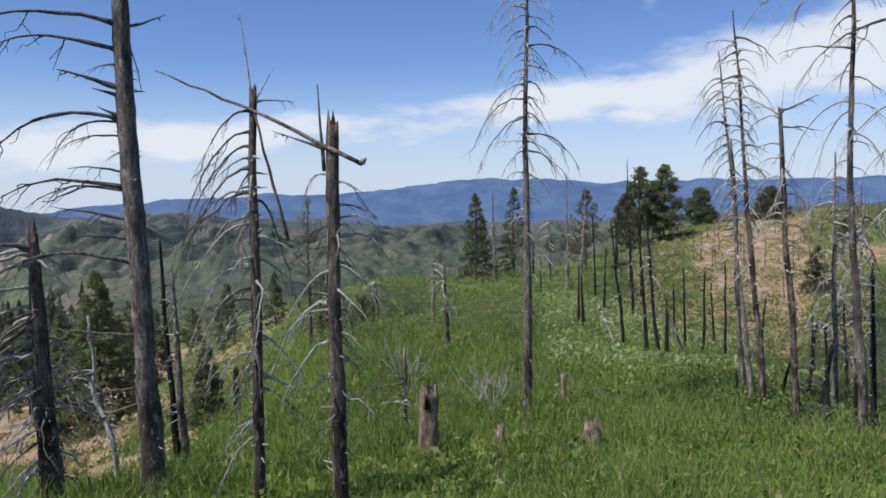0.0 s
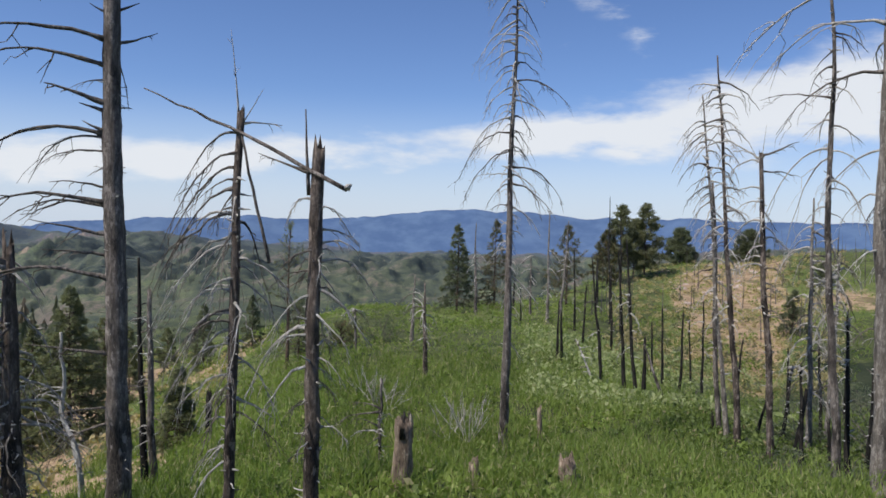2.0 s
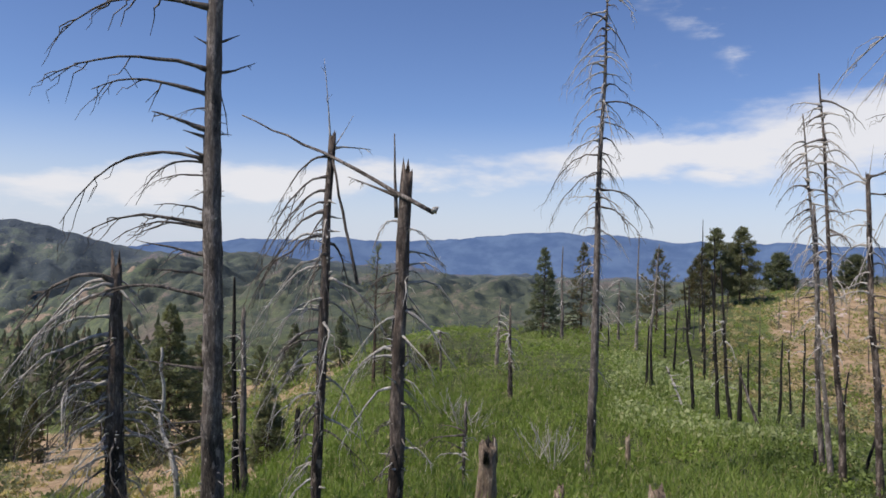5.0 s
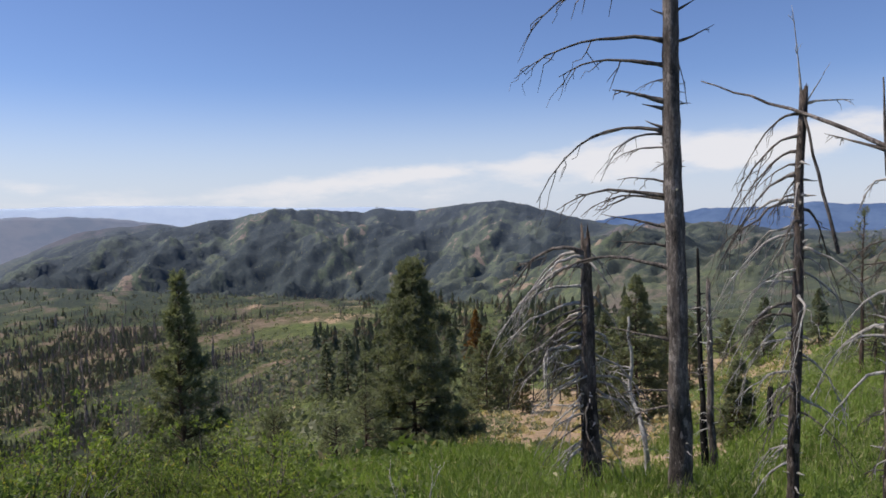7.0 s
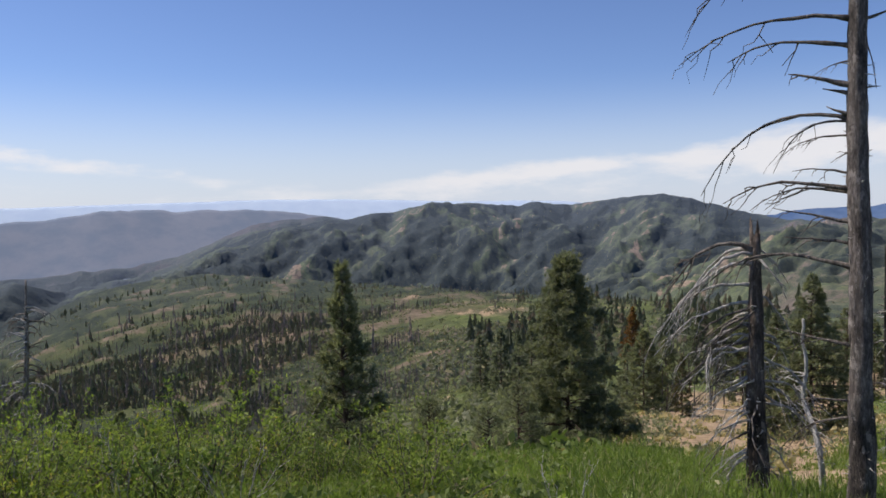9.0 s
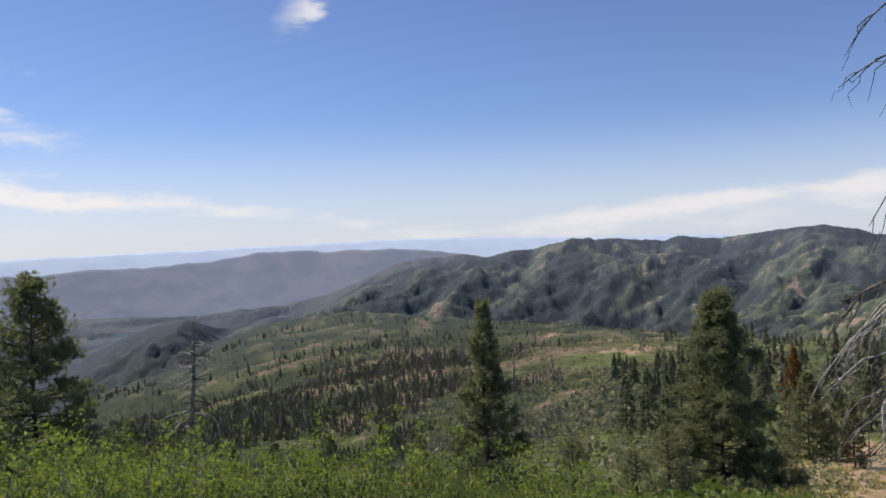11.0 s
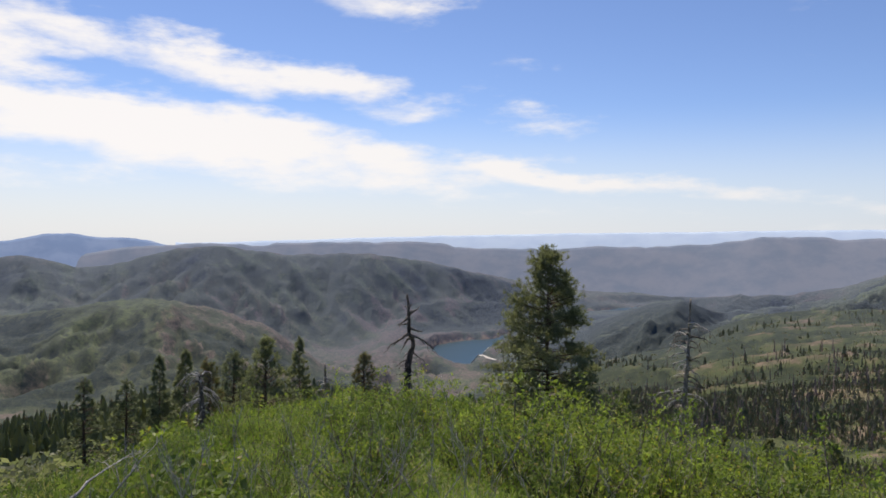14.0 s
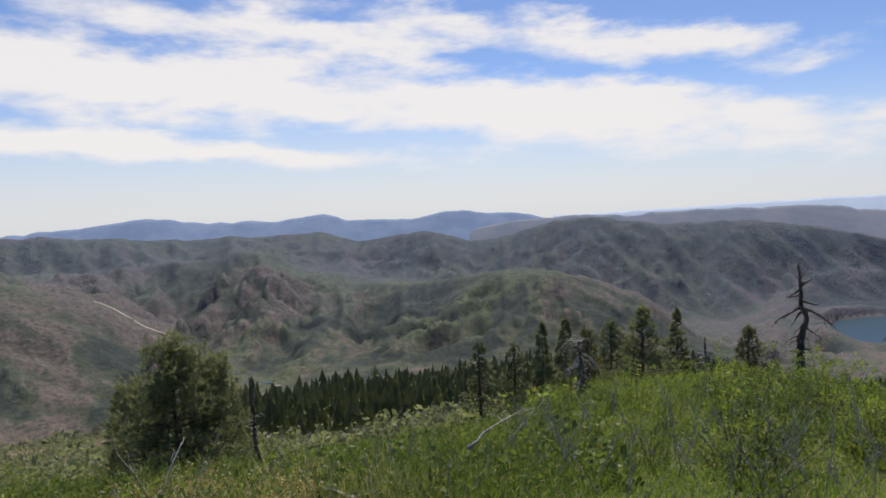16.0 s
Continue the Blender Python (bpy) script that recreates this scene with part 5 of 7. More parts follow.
# snags over the reservoir
snag(82.05, 25.0, -4.8, 0.24, 0.05, "bleached dead snag with short bare twigs", BARK_GREY, TWIG_PALE, (-0.22, 0), 0.05, boughs=[(level(82, 25, -7.6), 75, 0.5, 25, 0.1, 0.016, 2), (level(82, 25, -8.6), 85, 0.6, 20, 0.1, 0.016, 2), (level(82, 25, -9.2), -80, 0.5, 25, 0.1, 0.014, 2), (level(82, 25, -11.5), 85, 1.0, 15, 0.6, 0.016, 4), (level(82, 25, -12.2), 95, 0.9, 25, 0.7, 0.016, 4), (level(82, 25, -11.8), -90, 0.9, 10, 0.6, 0.015, 4)],
     scatter=(56, level(82, 25, -16), level(82, 25, -6.5), 0.85, 0.25, 10, 0.45, 3), seed=141)
snag(102.98, 20.0, -5.0, 0.25, 0.05, "gnarled reddish dead snag with crooked drooping limbs", BARK_BROWN, TWIG_DARK, (-0.05, 0), 0.1, boughs=[
    (level(103, 20, -7.9), 92, 0.66, -24, 0.22, 0.026, 5), (level(103, 20, -8.2), 80, 0.40, -50, 0.05, 0.024, 2), (level(103, 20, -7.0), 80, 0.38, -6, 0.05, 0.016, 3), (level(103, 20, -6.6), 95, 0.30, -30, 0.0, 0.024, 1),
    (level(103, 20, -7.9), -92, 0.62, 2, 0.42, 0.025, 4), (level(103, 20, -7.5), -80, 0.38, 2, 0.06, 0.026, 2), (level(103, 20, -6.3), -88, 0.34, 28, 0.0, 0.026, 1), (level(103, 20, -9.3), -85, 0.40, 4, 0.22, 0.017, 3),
    (level(103, 20, -9.9), 88, 0.40, -25, 0.10, 0.016, 3), (level(103, 20, -8.9), 100, 0.36, -48, 0.05, 0.016, 2), (level(103, 20, -5.9), 85, 0.12, 40, 0.0, 0.018, 0), (level(103, 20, -5.8), -85, 0.12, 45, 0.0, 0.018, 0)],
     scatter=(12, 0.5, 1.7, 0.4, 0.25, -12, 0.3, 3), seed=142, crook=0.09, sway=1.3, curl=1.7)
snag(108.9, 22, -10.2, 0.12, 0.05, "thin pale dead stem", BARK_GREY, TWIG_PALE, (0.05, 0), 0.1, scatter=(8, 0.5, 1.3, 0.4, 0.2, 10, 0.3, 3), seed=143)
snag(143.0, 16, -12.5, 0.10, 0.05, "thin dead stem with a forked tip", BARK_DARK, TWIG_PALE, (0.12, 0), 0.1, scatter=(5, 0.5, 1.4, 0.25, 0.2, 15, 0.1, 2), seed=144, crook=0.05)
snag(117.9, 20, -10.6, 0.2, 0.06, "drooping half-dead snag with grey hanging twigs", BARK_DARK, TWIG_PALE, (0.1, 0), 0.1, scatter=(30, 0.5, 1.7, 0.6, 0.4, 15, 0.9, 4), seed=145)


def broken_stump():
    """The tall splintered stump in the meadow."""
    rng = np.random.default_rng(3)
    az, r = 1.38, 11.9
    foot = spot(az, r, 0.1)
    t = thing("tree_stump", foot, "splintered pale brown tree stump standing in green growth", "tree stump")
    h = EYE + r * math.tan(radians(-15.4)) - foot.z
    me, _ = trunk_mesh(h, 0.17, 0.145, np.zeros(3), rng, STUMP_WOOD, 0.09, 20, 0.01, 1.15)
    part_mesh("trunk", me, t)
    for k in range(5):
        a = rng.random() * 360
        p = np.array(heading(a)) * 0.13
        q = np.stack([p + np.array((0, 0, h - 0.25)), p * 0.95 + np.array((0, 0, h + 0.02)), p * 0.85 + np.array((0, 0, h + 0.10 + 0.10 * rng.random()))])
        v, f = tube(q, [0.045, 0.03, 0.006], 5, rng, 0.3)
        part_mesh("splinter", mesh_of("splinter", v, f, BARK_DARK, True), t)


broken_stump()


def low_stump(az, r, h, w, seed, label):
    rng = np.random.default_rng(seed)
    t = thing("tree_stump", spot(az, r, 0.1), label, "tree stump")
    me, _ = trunk_mesh(h, w / 2, w * 0.4, np.array(heading(az + 90)) * 0.06, rng, STUMP_WOOD, 0.12, 14, 0.02, 1.2)
    part_mesh("trunk", me, t)


low_stump(-11.6, 12.2, 0.62, 0.30, 71, "low reddish rotten stump half hidden by growth")
low_stump(-4.4, 12.4, 0.5, 0.2, 72, "low reddish rotten stump half hidden by growth")
low_stump(-9.3, 19.0, 0.9, 0.13, 73, "small leaning splintered stump")


def dead_brush(az, r, count, height, spread, seed, label, mat=TWIG_PALE, thick=0.012):
    """A leafless shrub: pale stems fanning out of the ground."""
    rng = np.random.default_rng(seed)
    if az > 80:
        count = max(2, count // 2)
    t = thing("dead_shrub", spot(az, r, 0.05), label, "dead shrub", "dead brush")
    for k in range(count):
        side = (k + 0.5) / count * 2 - 1
        a = az + 90 if side > 0 else az - 90
        p = bend((0, 0, 0), a + rng.normal(0, 35), height * (0.75 + 0.4 * rng.random()), 88 - abs(side) * spread - 5 * rng.random(), 0.05, 7, 0.09, rng)
        part_mesh("stem", limb_mesh(p, thick * (0.7 + 0.5 * rng.random()), rng, mat, 5, -0.3, 0.4, 5), t)


for a, r, n, h, sp, s, th in ((-3.7, 17.3, 9, 1.45, 48, 1, 0.024), (-2.2, 17.6, 5, 1.15, 60, 2, 0.020), (3.6, 22, 9, 1.15, 55, 3, 0.020), (4.6, 24, 6, 1.1, 50, 4, 0.018), (2.6, 21.5, 6, 1.0, 60, 5, 0.017),
                              (-5.5, 9.6, 5, 0.5, 55, 6, 0.007), (-14, 9.8, 6, 0.55, 55, 7, 0.007), (-19, 10.4, 6, 0.5, 60, 8, 0.007), (0.5, 9.0, 5, 0.45, 50, 9, 0.006),
                              (42.6, 7.4, 2, 1.0, 30, 10, 0.012), (40.8, 7.6, 3, 0.7, 55, 11, 0.010), (28, 11.4, 4, 0.7, 50, 12, 0.010),
                              (149.5, 8.5, 3, 1.2, 45, 13, 0.014), (134.0, 9.0, 5, 0.75, 65, 14, 0.012), (117.5, 7.6, 4, 1.0, 40, 15, 0.010), (108, 7.0, 6, 1.0, 40, 16, 0.008), (101, 7.6, 6, 1.1, 35, 17, 0.008),
                              (126, 8.4, 6, 0.8, 55, 18, 0.010), (121, 10.5, 5, 0.9, 60, 19, 0.012), (87, 8.0, 5, 1.1, 30, 20, 0.008), (68, 8.6, 5, 0.9, 45, 21, 0.010), (138, 7.5, 6, 0.6, 60, 22, 0.009), (154, 7.8, 5, 0.6, 60, 23, 0.008), (146, 7.0, 4, 0.5, 70, 24, 0.010),
                              (92, 8.4, 7, 1.2, 35, 25, 0.009), (96, 9.5, 6, 1.2, 40, 26, 0.009), (104, 8.0, 8, 1.2, 40, 27, 0.008), (111, 8.8, 8, 1.3, 45, 28, 0.009), (115, 6.8, 7, 1.0, 50, 29, 0.008), (123.5, 9.4, 7, 0.9, 55, 30, 0.009),
                              (129, 7.4, 7, 0.7, 60, 31, 0.008), (132, 9.6, 6, 0.8, 60, 32, 0.009), (83, 9.5, 6, 1.1, 45, 33, 0.009), (76, 9.0, 6, 1.0, 50, 34, 0.009), (142, 8.6, 6, 0.7, 65, 35, 0.008), (151, 9.0, 5, 0.7, 60, 36, 0.008), (99, 6.6, 7, 1.0, 40, 37, 0.007)):
    dead_brush(a, r, n, h, sp, 200 + s, "leafless bleached shrub with grey stems", TWIG_PALE, th)


def fallen_branch(a0, r0, h0, a1, r1, h1, thick, seed, label):
    """A bleached branch lying in the growth or leaning out of it: its ends by azimuth, distance and height over the ground."""
    rng = np.random.default_rng(seed)
    p0, p1 = spot(a0, r0, -h0), spot(a1, r1, -h1)
    t = thing("fallen_branch", p0, label, "branch", "fallen branches")
    n = 9
    s = np.linspace(0, 1, n)[:, None]
    pts = np.array(p1 - p0) * s + np.cumsum(rng.normal(0, 0.018, (n, 3)), 0)
    pts -= pts[0]
    pts[:, 2] += 0.10 * np.sin(s[:, 0] * 3.0) * rng.normal(0.6, 0.4)
    part_mesh("stem", limb_mesh(pts, thick, rng, TWIG_PALE, 4, 0.1, 0.35, 7), t)


fallen_branch(151.4, 8.3, 0.0, 149.0, 8.8, 0.95, 0.026, 1, "bleached branch leaning out of the growth")
fallen_branch(138.9, 8.0, 0.28, 133.9, 7.0, 0.10, 0.024, 2, "bleached branch lying across the growth")
fallen_branch(134.4, 7.6, 0.0, 134.8, 7.9, 0.62, 0.016, 3, "bleached stick standing in the growth")
fallen_branch(140.0, 8.4, 0.0, 138.8, 8.8, 0.85, 0.018, 4, "bleached stick standing in the growth")
fallen_branch(127.0, 8.6, 0.5, 122.5, 9.6, 0.75, 0.020, 5, "bleached branch lying on the shrubs")
fallen_branch(125.0, 9.0, 0.2, 121.0, 9.2, 0.9, 0.016, 6, "bleached branch lying on the shrubs")
fallen_branch(156.5, 8.0, 0.0, 155.6, 8.2, 0.6, 0.014, 7, "bleached stick standing in the growth")
for a, r, n, h, sp, s, th in ((120.2, 7.8, 5, 0.95, 28, 61, 0.011), (119.0, 8.4, 3, 1.0, 32, 62, 0.010), (116, 8.6, 7, 1.1, 40, 63, 0.010), (106, 8.8, 7, 1.2, 45, 64, 0.010), (97.5, 8.6, 6, 1.2, 40, 65, 0.009), (90.5, 9.2, 6, 1.3, 45, 66, 0.010), (85, 9.6, 6, 1.3, 45, 67, 0.010)):
    dead_brush(a, r, n, h, sp, 200 + s, "leafless bleached shrub with grey stems", TWIG_PALE, th)


# ---- live conifers ----
def needle_tufts(centres, dirs, per, length, width, rng, spread=0.9):
    """Tufts of thin triangular needles: centres and directions (N, 3)."""
    n = len(centres)
    c = np.repeat(centres, per, 0)
    d = np.repeat(dirs, per, 0) + rng.normal(0, spread, (n * per, 3))
    d /= np.linalg.norm(d, axis=1)[:, None] + 1e-9
    ln = length * (0.6 + 0.6 * rng.random((n * per, 1)))
    w = np.cross(d, rng.normal(0, 1, (n * per, 3)))
    w /= np.linalg.norm(w, axis=1)[:, None] + 1e-9
    w *= width * (0.7 + 0.6 * rng.random((n * per, 1)))
    v = np.stack([c - 0.75 * w, c + 0.75 * w + 0.3 * d * ln, c + d * ln], 1).reshape(-1, 3)
    return v, np.arange(n * per * 3).reshape(-1, 3)


def crown_of(height, width, bare, rng, style, limbs, tuft, per, needle, wide):
    """Limbs with needles on them. style: 'pine' lifts its limb ends and clumps its needles, 'fir' lays flat sprays, 'ragged' has gaps."""
    sticks, cs, ds = [], [], []
    for k in range(limbs):
        u = (k + rng.random()) / limbs
        h = bare + (height - bare) * u ** 0.92
        v = (h - bare) / (height - bare)
        if style == "fir":
            reach = width / 2 * (1 - v) ** 0.85 * (0.75 + 0.35 * rng.random()) + 0.06
            rise, sag = -8 + 30 * v, 0.10
        elif style == "ragged":
            reach = width / 2 * (1 - v ** 1.6) * (0.35 + 0.8 * rng.random()) + 0.1
            rise, sag = 5 + 45 * v, 0.15
        elif style == "cone":
            reach = width / 2 * (1 - v) ** 1.15 * (0.35 + 0.85 * rng.random()) + 0.14
            rise, sag = 6 + 40 * v, 0.12
        else:
            taper = (1 - v) ** 0.72 if style == "clump" else (1 - v ** 1.7) ** 0.8
            reach = width / 2 * (np.clip(4.2 * (v + 0.14), 0, 1) * taper) * ((0.4 + 0.8 * rng.random()) if style == "clump" else (0.6 + 0.5 * rng.random())) + 0.15
            rise, sag = 4 + 45 * v * v, 0.10
        if rng.random() < (0.16 if style == "ragged" else 0.04):
            continue
        az = rng.random() * 360
        if style == "clump":
            if rng.random() < 0.12:
                continue
            p = bend((0, 0, h), az, reach, rise, sag * reach, 6, 0.12, rng)
            sticks.append(tube(p, np.linspace(0.012 + 0.014 * reach, 0.005, 6), 3, cap=False))
            for c in range(2 + int(reach * 1.7)):
                s = 1.0 if c == 0 else 0.3 + 0.7 * rng.random() ** 0.6
                mid = np.array([np.interp(s, np.linspace(0, 1, 6), p[:, i]) for i in range(3)]) + rng.normal(0, 0.16, 3) * reach * np.array((1, 1, 0.6)) * (1.1 - s) + np.array((0, 0, 0.08))
                m = 3 + int(tuft * rng.random())
                cs.append(mid + rng.normal(0, 1, (m, 3)) * np.array((0.17, 0.17, 0.11)))
                ds.append(np.tile([[0, 0, 0.6]], (m, 1)) + rng.normal(0, 0.5, (m, 3)))
            continue
        p = bend((0, 0, h), az, reach, rise, sag * reach, 6, 0.06, rng)
        if style != "fir":
            p[:, 2] += np.linspace(0, 1, 6) ** 3 * 0.16 * reach
        sticks.append(tube(p, np.linspace(0.012 + 0.012 * reach, 0.004, 6), 3, cap=False))
        m = max(2, int(reach * tuft))
        s = 0.22 + 0.78 * rng.random(m) ** 0.7 if style == "fir" else 0.30 + 0.70 * rng.random(m) ** 0.55
        s = np.append(s, 1.0)
        q = np.stack([np.interp(s, np.linspace(0, 1, 6), p[:, i]) for i in range(3)], -1)
        side = np.array(heading(az))
        across = np.array((-side[1], side[0], 0))
        off = (rng.random(m + 1) - 0.5) * 2 * reach * (0.42 if style == "fir" else 0.30) * (1.15 - s)
        q += across * off[:, None]
        q[:, 2] += rng.normal(0.0, 0.03 if style == "fir" else 0.07, m + 1) - (0.10 * np.abs(off) if style == "fir" else 0)
        go = side * 0.8 + across * np.sign(off)[:, None] * 0.6 + np.array((0, 0, -0.12 if style == "fir" else 0.55))
        cs.append(q)
        ds.append(go)
    cs.append(np.stack([[0, 0, height - 0.09 * j] for j in range(5)]))
    ds.append(np.tile([[0, 0, 1.2]], (5, 1)))
    v, f = needle_tufts(np.vstack(cs), np.vstack(ds), per, needle, wide, rng, 0.45 if style == "fir" else 0.75)
    return joined(sticks), (v, f)


def conifer(name, label, place, height, width, bare, seed, style="pine", limbs=110, tuft=9, per=12, needle=0.17, wide=0.012, leaf=None, trunk_w=None, group="live conifers", lean=(0, 0), bark=PINE_BARK):
    rng = np.random.default_rng(seed)
    t = thing(name, place, label, "tree", group)
    tw = trunk_w or 0.02 * height + 0.05
    me, _ = trunk_mesh(height * 0.98, tw / 2, 0.012, np.array((lean[0], lean[1], 0)), rng, bark, 0, 10, 0.01)
    part_mesh("trunk", me, t)
    limbs_soup, needles = crown_of(height, width, bare, rng, style, limbs, tuft, per, needle, wide)
    v, f = joined([limbs_soup, needles])
    part_mesh("crown", mesh_of("crown", v, f, [bark, leaf or NEEDLE], False, (np.arange(len(f)) >= len(limbs_soup[1])).astype(np.int32)), t)
    return t


def reach_height(az, r, top_el, sink=0.1):
    return EYE + r * math.tan(radians(top_el)) - ground_at(az, r) + sink


def standing(az, r, top_el, width_deg, kind, label, seed, bare=0.1, leaf=None, **kw):
    h = reach_height(az, r, top_el)
    return conifer(kind, label, spot(az, r, 0.1), h, 2 * r * math.tan(radians(width_deg / 2)), bare * h, seed, leaf=leaf, **kw)


# the near ones
standing(91.85, 27, -1.9, 10.0, "pine_tree", "open-crowned ponderosa pine above the reservoir", 301, 0.12, NEEDLE, limbs=165, tuft=10, per=13, needle=0.20, wide=0.019, style="clump")
standing(59.84, 24, -4.8, 7.8, "pine_tree", "slender dark green pine on the slope edge", 302, 0.05, NEEDLE, limbs=210, tuft=13, per=12, needle=0.22, wide=0.024, style="cone")
standing(42.5, 36, -4.5, 9.4, "pine_tree", "broad bushy ponderosa pine with dark shaded crown", 303, 0.05, NEEDLE, limbs=230, tuft=13, per=10, needle=0.26, wide=0.032, style="clump")
standing(25.4, 42, -5.4, 7.0, "fir_tree", "dense dark fir on the slope", 304, 0.05, NEEDLE, limbs=220, tuft=12, per=10, needle=0.24, wide=0.034, style="fir")
standing(27.6, 44, -8.0, 4.6, "fir_tree", "dense dark fir on the slope", 305, 0.05, NEEDLE, limbs=190, tuft=11, per=10, needle=0.24, wide=0.034, style="fir")
standing(18.2, 22, -11.2, 3.2, "fir_tree", "young green fir on the slope", 306, 0.03, NEEDLE, limbs=150, tuft=22, per=11, needle=0.13, wide=0.02, style="fir")
standing(10.4, 33, -0.6, 4.6, "pine_tree", "thin-crowned pine behind the burnt snags", 307, 0.15, NEEDLE, limbs=60, tuft=6, per=9, needle=0.2, wide=0.014, style="ragged")
standing(9.6, 36, -6.2, 3.4, "fir_tree", "dark low fir behind the burnt snags", 308, 0.03, FIR, limbs=90, tuft=7, per=10, needle=0.22, wide=0.018, style="fir")
standing(6.4, 38, -8.3, 4.2, "fir_tree", "low spreading fir half scorched", 309, 0.02, SCORCHED, limbs=70, tuft=6, per=9, needle=0.2, wide=0.016, style="ragged")
standing(148.9, 15.5, -9.6, 6.4, "pine_tree", "bushy low pine at the edge of the meadow", 310, 0.02, NEEDLE, limbs=100, tuft=9, per=11, needle=0.17, wide=0.016, style="clump")
standing(146.3, 16.2, -11.2, 5.2, "pine_tree", "small bushy pine beside a larger one", 341, 0.02, NEEDLE, limbs=76, tuft=8, per=11, needle=0.16, wide=0.015, style="clump")
standing(151.2, 16.8, -12.4, 5.4, "pine_tree", "small bushy pine beside a larger one", 342, 0.02, NEEDLE, limbs=70, tuft=8, per=11, needle=0.16, wide=0.015, style="clump")
standing(125.9, 22, -10.5, 4.0, "fir_tree", "narrow dark fir among the shrubs", 311, 0.03, FIR, limbs=84, tuft=9, per=11, needle=0.15, wide=0.02, style="fir")
standing(123.2, 25, -10.7, 3.6, "fir_tree", "narrow dark fir among the shrubs", 312, 0.03, FIR, limbs=84, tuft=9, per=11, needle=0.15, wide=0.02, style="fir")
standing(113.5, 21, -8.3, 4.6, "fir_tree", "ragged olive fir among the shrubs", 313, 0.03, NEEDLE, limbs=84, tuft=9, per=11, needle=0.16, wide=0.02, style="ragged")
standing(115.8, 23, -9.4, 4.2, "fir_tree", "ragged olive fir among the shrubs", 314, 0.03, FIR, limbs=84, tuft=9, per=11, needle=0.16, wide=0.02, style="ragged")
standing(117.6, 21.5, -9.9, 2.6, "fir_tree", "half-dead fir with grey twigs", 315, 0.05, SCORCHED, limbs=84, tuft=9, per=11, needle=0.15, wide=0.02, style="ragged")
standing(106.05, 20, -9.4, 3.2, "fir_tree", "narrow dull green fir among the shrubs", 316, 0.03, SCORCHED, limbs=84, tuft=9, per=11, needle=0.14, wide=0.02, style="fir")
standing(46.3, 30, -14.0, 4.6, "pine_tree", "young leafy pine on the slope", 317, 0.02, NEEDLE, limbs=90, tuft=10, per=11, needle=0.18, wide=0.015, style="pine")
standing(53.3, 27, -15.2, 4.2, "pine_tree", "young leafy pine on the slope", 318, 0.02, NEEDLE, limbs=90, tuft=10, per=11, needle=0.17, wide=0.015, style="pine")
standing(48.6, 26, -15.8, 3.0, "pine_tree", "young leafy pine on the slope", 319, 0.02, NEEDLE, limbs=70, tuft=10, per=11, needle=0.16, wide=0.014, style="pine")
standing(38.6, 40, -15.2, 3.4, "pine_tree", "young leafy pine on the slope", 320, 0.02, NEEDLE, limbs=70, tuft=8, per=11, needle=0.2, wide=0.017, style="pine")
# across the saddle
standing(-2.5, 60, -0.4, 3.0, "fir_tree", "pointed fir on the knoll", 330, 0.10, FIR, limbs=140, tuft=6, per=10, needle=0.34, wide=0.045, style="fir")
standing(-5.4, 62, 0.0, 3.0, "fir_tree", "scorched grey-green fir on the knoll", 331, 0.10, SCORCHED, limbs=120, tuft=5, per=9, needle=0.32, wide=0.036, style="fir")
standing(-10.9, 68, -0.3, 4.0, "fir_tree", "scorched bushy fir on the knoll", 332, 0.12, SCORCHED, limbs=120, tuft=4, per=9, needle=0.34, wide=0.034, style="ragged")
standing(-14.9, 90, 1.3, 3.2, "pine_tree", "ponderosa pine on the far knoll", 333, 0.22, NEEDLE, limbs=90, tuft=7, per=8, needle=0.40, wide=0.05, style="clump")
standing(-16.6, 91, 1.4, 3.4, "pine_tree", "ponderosa pine on the far knoll", 334, 0.16, NEEDLE, limbs=110, tuft=7, per=8, needle=0.40, wide=0.05, style="clump")
standing(-15.8, 93, 0.2, 3.4, "pine_tree", "dense ponderosa pine on the far knoll", 340, 0.14, NEEDLE, limbs=80, tuft=7, per=8, needle=0.40, wide=0.05, style="clump")
standing(-13.9, 86, -0.6, 2.6, "pine_tree", "scorched pine on the far knoll", 335, 0.1, SCORCHED, limbs=110, tuft=5, per=11, needle=0.42, wide=0.05, style="pine")
standing(-19.1, 108, -0.3, 2.2, "fir_tree", "round dark fir on the hill crest", 336, 0.04, FIR, limbs=130, tuft=5, per=11, needle=0.55, wide=0.08, style="pine")
standing(-23.8, 104, -0.3, 2.3, "fir_tree", "dark fir on the hill crest", 337, 0.04, FIR, limbs=110, tuft=5, per=11, needle=0.55, wide=0.08, style="pine")
standing(-26.8, 62, -4.3, 2.2, "fir_tree", "small dark fir on the bare slope", 338, 0.03, FIR, limbs=80, tuft=8, per=10, needle=0.3, wide=0.045, style="fir")
standing(-28.6, 80, -2.2, 1.8, "fir_tree", "small dark fir on the bare slope", 339, 0.03, FIR, limbs=70, tuft=7, per=10, needle=0.34, wide=0.045, style="fir")

# trees down the slope, from a few grown forms
FORMS_TREE = []
for k, (style, leaf, kind, lab) in enumerate((("fir", FIR, "fir_tree", "dark fir on the hillside"), ("pine", NEEDLE, "pine_tree", "olive green pine on the hillside"),
                                              ("fir", NEEDLE, "fir_tree", "green fir on the hillside"), ("ragged", SCORCHED, "pine_tree", "scorched pine on the hillside"), ("ragged", RUST, "pine_tree", "dead pine with rust-brown needles"))):
    FORMS_TREE.append((style, leaf, kind, lab))
MASTERS = {}


